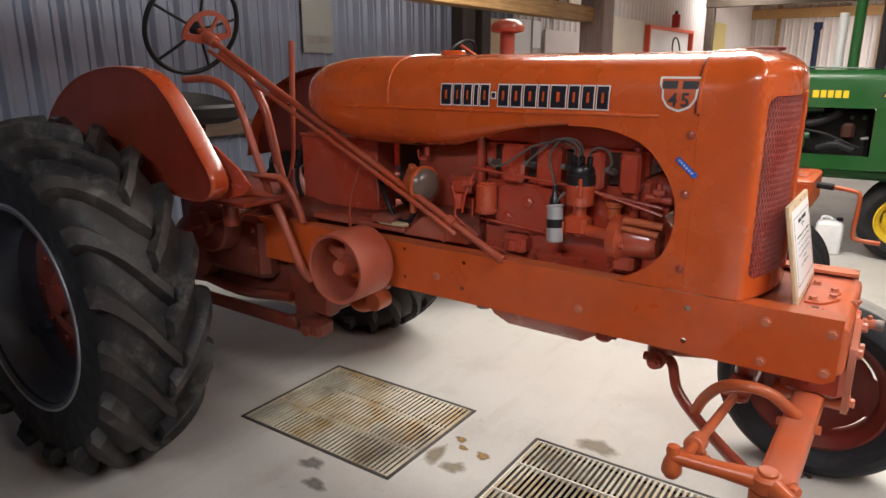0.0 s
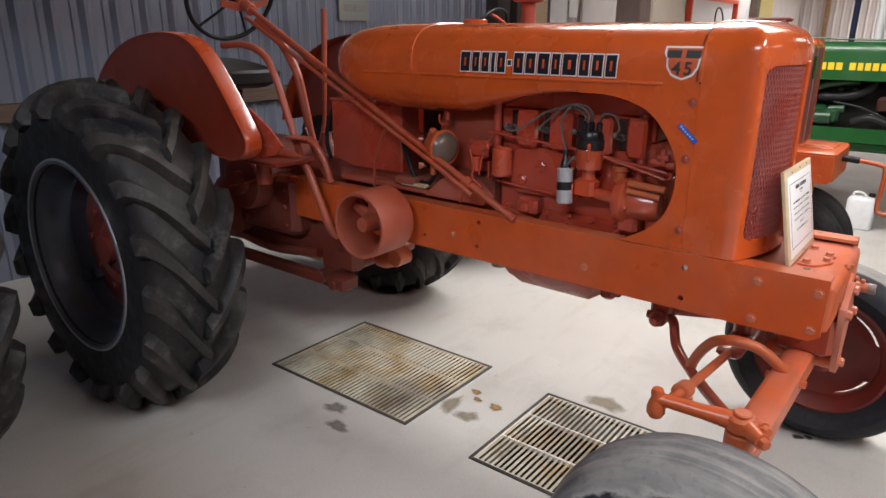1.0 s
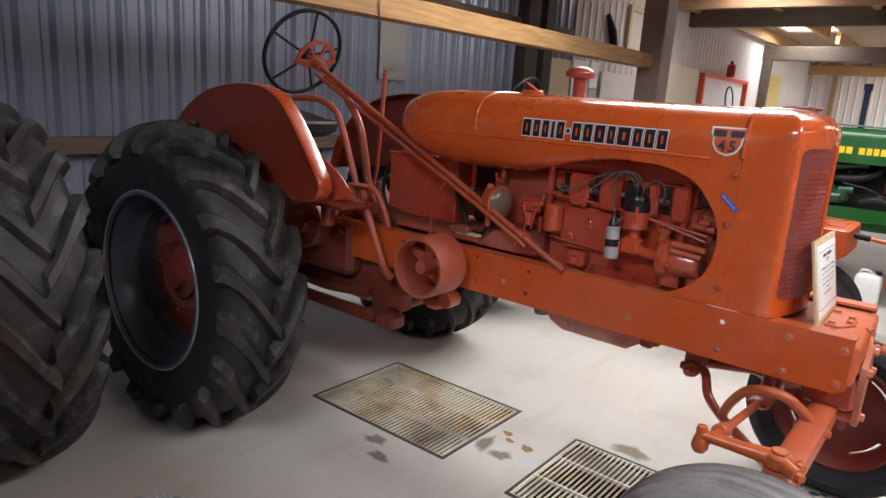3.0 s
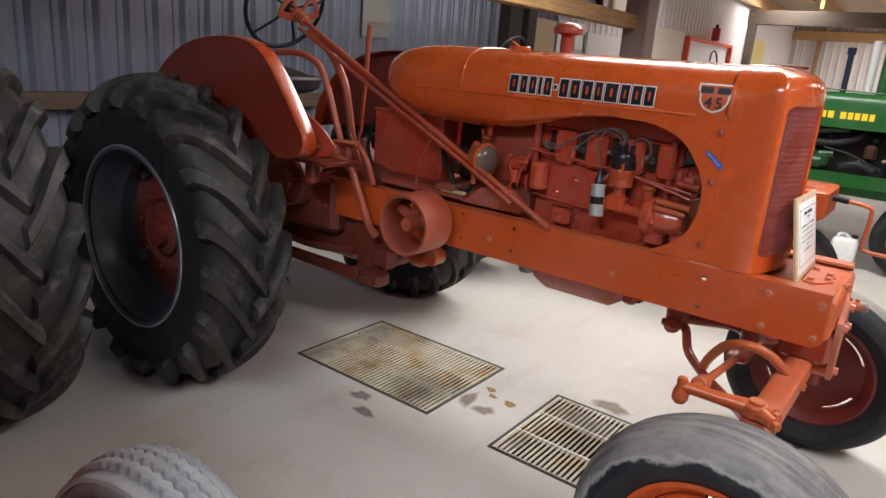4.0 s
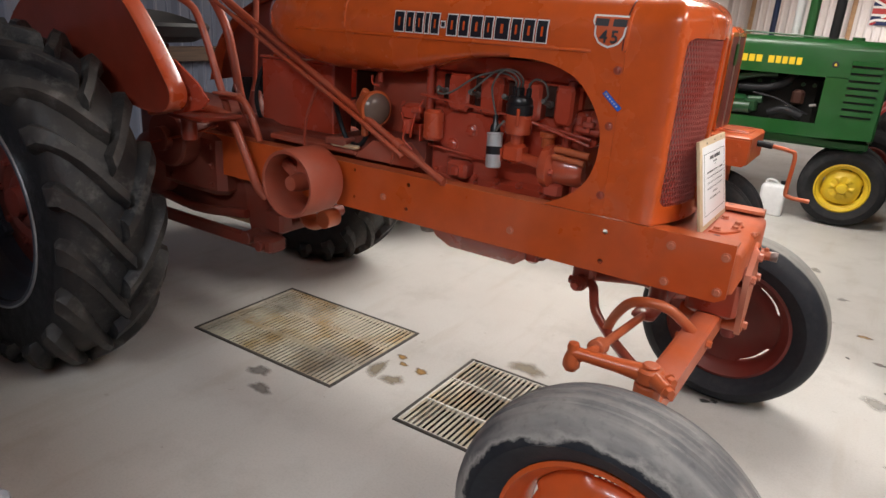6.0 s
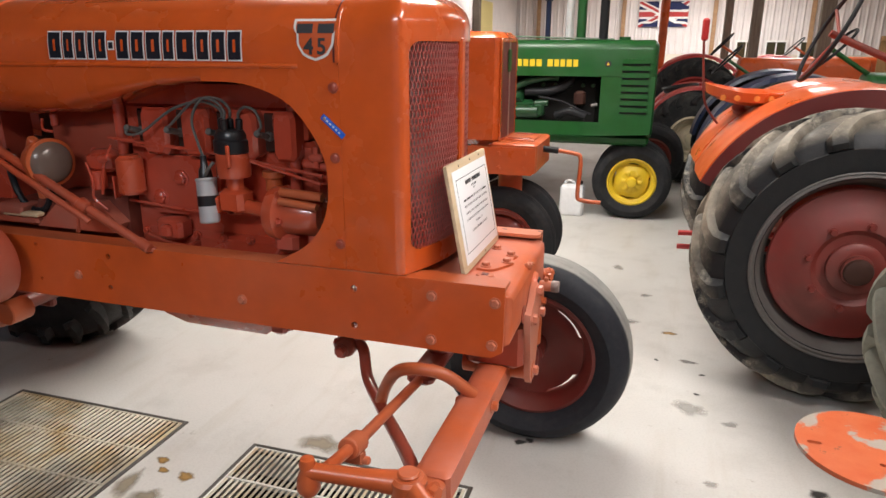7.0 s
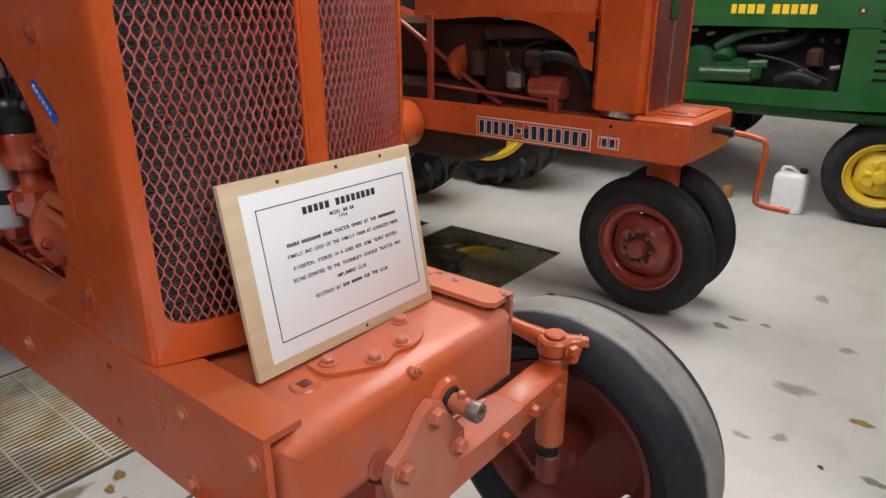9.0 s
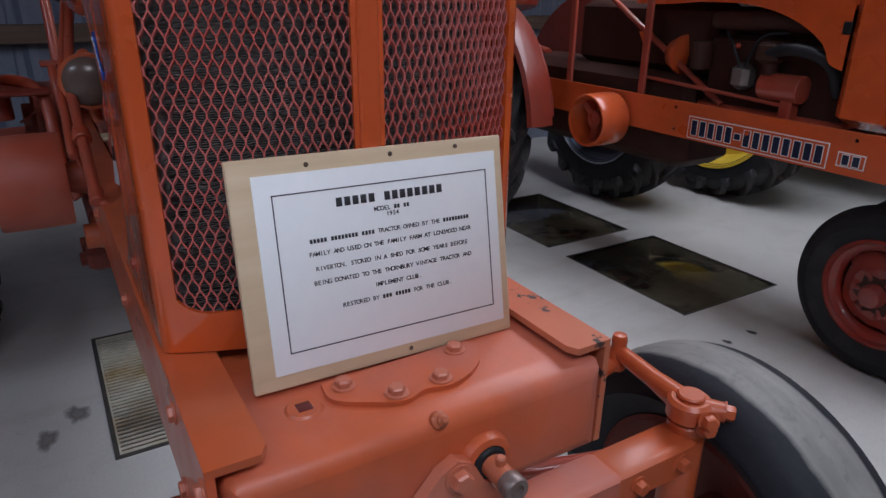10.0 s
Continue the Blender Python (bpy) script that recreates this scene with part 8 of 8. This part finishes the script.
def far_tractor(x, cy, R, fender_mat, hood_mat, disc_mat, label, hood=True, fr=0.14, tyre=None, centre=0.60):
    t = thing("tractor", (x + 0.6, cy, 0), label, "tractor")
    for side in (-1, 1):
        rear_wheel(t, pose(x, cy + side * 0.62, R), R, 0.28, R * centre, tyre or M["navy_tyre"], disc_mat, "rear wheel", -side, 0.0, count=16, slant=0.42, height=0.03, rim_mat=disc_mat, brackets=False)
        part("mudguard", arc_fender(x + 0.03, R * 0.98, R + 0.05, 172, 45, cy + side * 0.45 - fr, cy + side * 0.45 + fr, 0.03, 18), fender_mat, t)
    part("axle_beam", Geo().cyl((x, cy - 0.6, R), (x, cy + 0.6, R), 0.09).box(x - 0.2, x + 1.4, cy - 0.16, cy + 0.16, R - 0.15, R + 0.22, 0.04), hood_mat, t)
    part("seat", Geo().lathe([(0.05, 0), (0.17, 0.015), (0.20, 0.07), (0.19, 0.08), (0.15, 0.035), (0.0, 0.03)], (x - 0.12, cy, R + 0.42), (-0.15, 0, 1), 22), M["black"], t)
    if hood:
        part("bonnet", slab_hood(x + 0.55, x + 2.1, cy, 0.21, R + 0.1, R + 0.62, 0.10, 0.05), hood_mat, t)
    part("steering_wheel", ring_wheel((x + 0.32, cy, R + 0.78), (-0.7, 0, 0.65), 0.20), M["black"], t)
    part("steering_column", Geo().tube([(x + 0.32, cy, R + 0.78), (x + 0.75, cy, R + 0.5)], 0.018, 10), hood_mat, t)
    return t


far_tractor(1.52, 4.55, 0.58, M["blue"], M["green"], M["blue"], "tractor with navy blue mudguards and a green bonnet", True, 0.15)
far_tractor(0.98, 6.75, 0.47, M["red"], M["green"], M["cream"], "small tractor with red mudguards and cream wheels", False, 0.10, None, 0.45)
t8 = far_tractor(1.05, 8.75, 0.62, M["red"], M["orange"], M["red"], "red and orange tractor with big black tyres", True, 0.12)
part("exhaust_pipe", Geo().cyl((0.60, 8.5, 1.0), (0.62, 8.5, 2.3), 0.055, 18), M["orange"], t8, "tall orange stack")
far_tractor(2.4, 11.6, 0.60, M["red"], M["orange"], M["red"], "orange tractor parked far down the shed", True, 0.12)

red_t = thing("tractor", (0.1, 5.75, 0), "low red tractor parked behind the green one", "tractor")
for dy, fl in ((-0.14, 1), (0.14, -1)):
    front_wheel(red_t, pose(0.60, 5.75 + dy, 0.32, 3 * fl, 0, 0), 0.32, 0.14, 0.19, M["dark_tyre"], M["wheelred"], "narrow front wheel with red disc", fl, 3, 0.04)
    rear_wheel(red_t, pose(-1.2, 5.75 + 4 * dy, 0.58), 0.58, 0.28, 0.34, M["navy_tyre"], M["wheelred"], "rear wheel", fl, 0.0, count=16, brackets=False)
part("bonnet", slab_hood(-0.8, 0.50, 5.75, 0.20, 0.70, 1.05, 0.10, 0.05), M["wheelred"], red_t)
part("chassis", Geo().box(-1.4, 0.55, 5.62, 5.88, 0.48, 0.72, 0.03).cyl((-1.2, 5.2, 0.58), (-1.2, 6.3, 0.58), 0.07).cyl((0.60, 5.75, 0.30), (0.60, 5.75, 0.55), 0.05), M["engine"], red_t)

# posts in the aisle, far boards and the flag
for x, y, w in ((1.55, 10.4, 0.11), (2.02, 11.0, 0.15), (2.95, 10.6, 0.19), (4.4, 10.6, 0.15)):
    solo("shed_post", Geo().box(x - w / 2, x + w / 2, y - 0.08, y + 0.08, 0, CEIL - 0.06, 0.012), M["pole"], "weathered timber post holding the roof", "post", "shed posts", "structure")
for x in (-3.2, -0.6, 2.0, 4.6):
    solo("wall_stud", Geo().box(x - 0.06, x + 0.06, Y1 - 0.16, Y1 - 0.085, 0, CEIL, 0.008), M["joist"], "brown timber stud on the end wall", "stud", "wall studs", "structure")
solo("wall_plate", Geo().box(X0, X1, Y1 - 0.17, Y1 - 0.06, 2.78, 3.05, 0.01), M["beam"], "pale timber beam along the end wall", "beam", kind="structure")
panel = thing("standing_panel", (3.2, 9.2, 0), "tan plywood panel standing in the shed", "panel")
part("sheet", Geo().box(3.35, 4.6, 9.18, 9.21, 0, 1.52, 0.004), M["tanply"], panel)
part("batten", Geo().box(3.35, 4.6, 9.14, 9.18, 1.46, 1.52, 0.004), M["tanply"], panel)
for x in (3.45, 4.45):
    part("leg", Geo().box(x, x + 0.05, 9.14, 9.18, 0, 1.46, 0.004), M["tanply"], panel)
for i, x in enumerate((2.65, 3.45, 4.35)):
    wdw = thing("window_%d" % (i + 1), (x + 0.3, Y1 - 0.06, 1.05), "small dark shed window with a white frame", "window", "end wall windows", "structure")
    fr = Geo().plate([(x, 1.02), (x + 0.6, 1.02), (x + 0.6, 1.55), (x, 1.55)], XZ, Y1 - 0.14, Y1 - 0.09, [[(x + 0.05, 1.07), (x + 0.55, 1.07), (x + 0.55, 1.50), (x + 0.05, 1.50)]])
    part("window_frame", fr, M["letter_white"], wdw)
    part("pane", Geo().box(x + 0.05, x + 0.55, Y1 - 0.12, Y1 - 0.112, 1.07, 1.50, 0.001), M["oil"], wdw)
    part("glazing_bar", Geo().box(x + 0.285, x + 0.315, Y1 - 0.135, Y1 - 0.10, 1.07, 1.50, 0.003), M["letter_white"], wdw)

FX0, FX1, FZ0, FZ1, FY = -0.16, 1.26, 1.93, 2.66, Y1 - 0.05
flag = thing("flag", ((FX0 + FX1) / 2, FY, FZ0), "red, white and blue cross flag hung on the end wall", "flag")


def ripple(u, v, w):
    return (FX0 + (FX1 - FX0) * u, FY - 0.02 - w + 0.018 * math.sin(9 * u + 2 * v), FZ0 + (FZ1 - FZ0) * v)


def flag_patch(poly, mat, lift, name):
    pts, n = [], len(poly)
    for i in range(n):
        a, c = poly[i], poly[(i + 1) % n]
        pts += [(a[0] + (c[0] - a[0]) * k / 8, a[1] + (c[1] - a[1]) * k / 8) for k in range(8)]
    part(name, Geo().plate(pts, ripple, lift, lift + 0.001), mat, flag)


flag_patch([(0, 0), (1, 0), (1, 1), (0, 1)], M["flag_blue"], 0.0, "field")
for a, c in (((0, 0), (1, 1)), ((0, 1), (1, 0))):
    d = 1 if c[1] > a[1] else -1
    flag_patch([(0, a[1]), (0.10, a[1]), (1, c[1] - d * 0.16), (1, c[1]), (0.90, c[1]), (0, a[1] + d * 0.16)], M["letter_white"], 0.004 if d > 0 else 0.006, "saltire")
    flag_patch([(0, a[1]), (0.05, a[1]), (1, c[1] - d * 0.07), (1, c[1]), (0.96, c[1]), (0, a[1] + d * 0.06)], M["red"], 0.008 if d > 0 else 0.010, "saltire_stripe")
flag_patch([(0.40, 0), (0.60, 0), (0.60, 1), (0.40, 1)], M["letter_white"], 0.013, "cross")
flag_patch([(0, 0.32), (1, 0.32), (1, 0.68), (0, 0.68)], M["letter_white"], 0.014, "cross")
flag_patch([(0.44, 0), (0.56, 0), (0.56, 1), (0.44, 1)], M["red"], 0.016, "cross_stripe")
flag_patch([(0, 0.40), (1, 0.40), (1, 0.60), (0, 0.60)], M["red"], 0.017, "cross_stripe")

# ---- along the wall behind the row ----
WX = X0 + 0.029
poster = thing("wall_poster", (WX, 2.66, 1.60), "faded poster with a dark picture and lettering", "poster")
part("sheet", Geo().box(WX, WX + 0.004, 2.48, 2.84, 1.58, 2.10, 0.001), M["poster"], poster)
part("picture", Geo().plate(rrect(2.51, 2.81, 1.86, 2.06, 0.03), YZ, WX + 0.004, WX + 0.006), M["stain_black"], poster)
for k in range(2):
    part("lettering_bar", Geo().box(WX + 0.004, WX + 0.006, 2.54 + k * 0.13, 2.65 + k * 0.13, 1.66, 1.72, 0.001), M["grey_metal"], poster)
for y0, y1 in ((4.72, 4.98), (5.12, 5.32)):
    solo("wall_post", Geo().box(WX, WX + 0.16, y0, y1, 0, CEIL - 0.06, 0.01), M["dark_post"], "dark painted timber wall post", "post", "wall posts", "structure")
def board(nm, y0, y1, z0, z1, mat, lab, cat, d=0.03):
    return solo(nm, Geo().box(WX, WX + d, y0, y1, z0, z1, 0.004), mat, lab, cat)


board("plywood_sheet", 5.40, 6.05, 0, 2.02, M["pine"], "yellowish plywood sheet leaning on the wall", "board")
board("notice_sheet", 6.15, 6.60, 1.45, 2.05, M["paper"], "white paper notices pinned on the wall", "notice", 0.01)
board("notice_sheet", 6.66, 6.90, 1.70, 2.05, M["paper"], "white paper notices pinned on the wall", "notice", 0.01)
board("white_board", 7.0, 8.4, 0.6, 1.95, M["white_clad"], "plain white board on the wall", "board")
board("cream_board", 9.5, 11.0, 0.4, 2.25, M["lining"], "plain cream board standing on the wall", "board", 0.05)
board("yellow_poster", 16.0, 17.6, 1.5, 2.5, M["yellow_card"], "pale yellow card poster on the wall", "poster", 0.01)
frm = thing("display_frame", (WX + 0.1, 12.5, 1.2), "open red metal frame with a steering wheel hung in it", "frame")
part("outline", Geo().plate([(11.2, 1.2), (14.2, 1.2), (14.2, 2.2), (11.2, 2.2)], YZ, WX, WX + 0.10, [[(11.27, 1.26), (14.13, 1.26), (14.13, 2.14), (11.27, 2.14)]]), M["red_bright"], frm)
part("back_card", Geo().box(WX, WX + 0.015, 11.3, 14.1, 1.25, 2.15, 0.003), M["paper"], frm)
part("hung_wheel", ring_wheel((WX + 0.2, 12.6, 1.75), (1, 0, 0.1), 0.26, 0.016), M["black"], frm)
ext = thing("fire_extinguisher", (WX + 0.15, 12.6, 2.2), "red fire extinguisher standing on the frame", "extinguisher")
part("cylinder", Geo().cyl((WX + 0.15, 12.6, 2.2), (WX + 0.15, 12.6, 2.46), 0.080, 20, 0.02), M["red"], ext)
part("valve", Geo().cyl((WX + 0.15, 12.6, 2.46), (WX + 0.15, 12.6, 2.52), 0.03, 12), M["black"], ext)
# harness strap and a framed picture over the beam
solo("hanging_strap", Geo().tube([(WX + 0.02, 7.0, 2.72), (WX + 0.04, 7.15, 2.5), (WX + 0.04, 7.3, 2.2), (WX + 0.04, 7.42, 2.12)], [0.03, 0.06, 0.05, 0.02], 10, 4), M["black"], "black leather strap hanging on the wall", "strap")
pic = thing("picture_frame", (WX, 8.0, 2.2), "pale framed picture on the wall", "picture")
part("frame", Geo().plate([(7.7, 2.15), (8.4, 2.15), (8.4, 2.95), (7.7, 2.95)], YZ, WX, WX + 0.04, [[(7.78, 2.23), (8.32, 2.23), (8.32, 2.87), (7.78, 2.87)]]), M["pine"], pic)
part("print", Geo().box(WX, WX + 0.01, 7.78, 8.32, 2.23, 2.87, 0.002), M["lining"], pic)
chain = Geo().tube([(-2.83, 1.35, 2.75), (-2.83, 1.36, 2.4), (-2.83, 1.34, 2.05), (-2.83, 1.35, 1.93)], 0.006, 6)
solo("hanging_chain", chain, M["grey_metal"], "thin steel chain hanging over the beam", "chain")
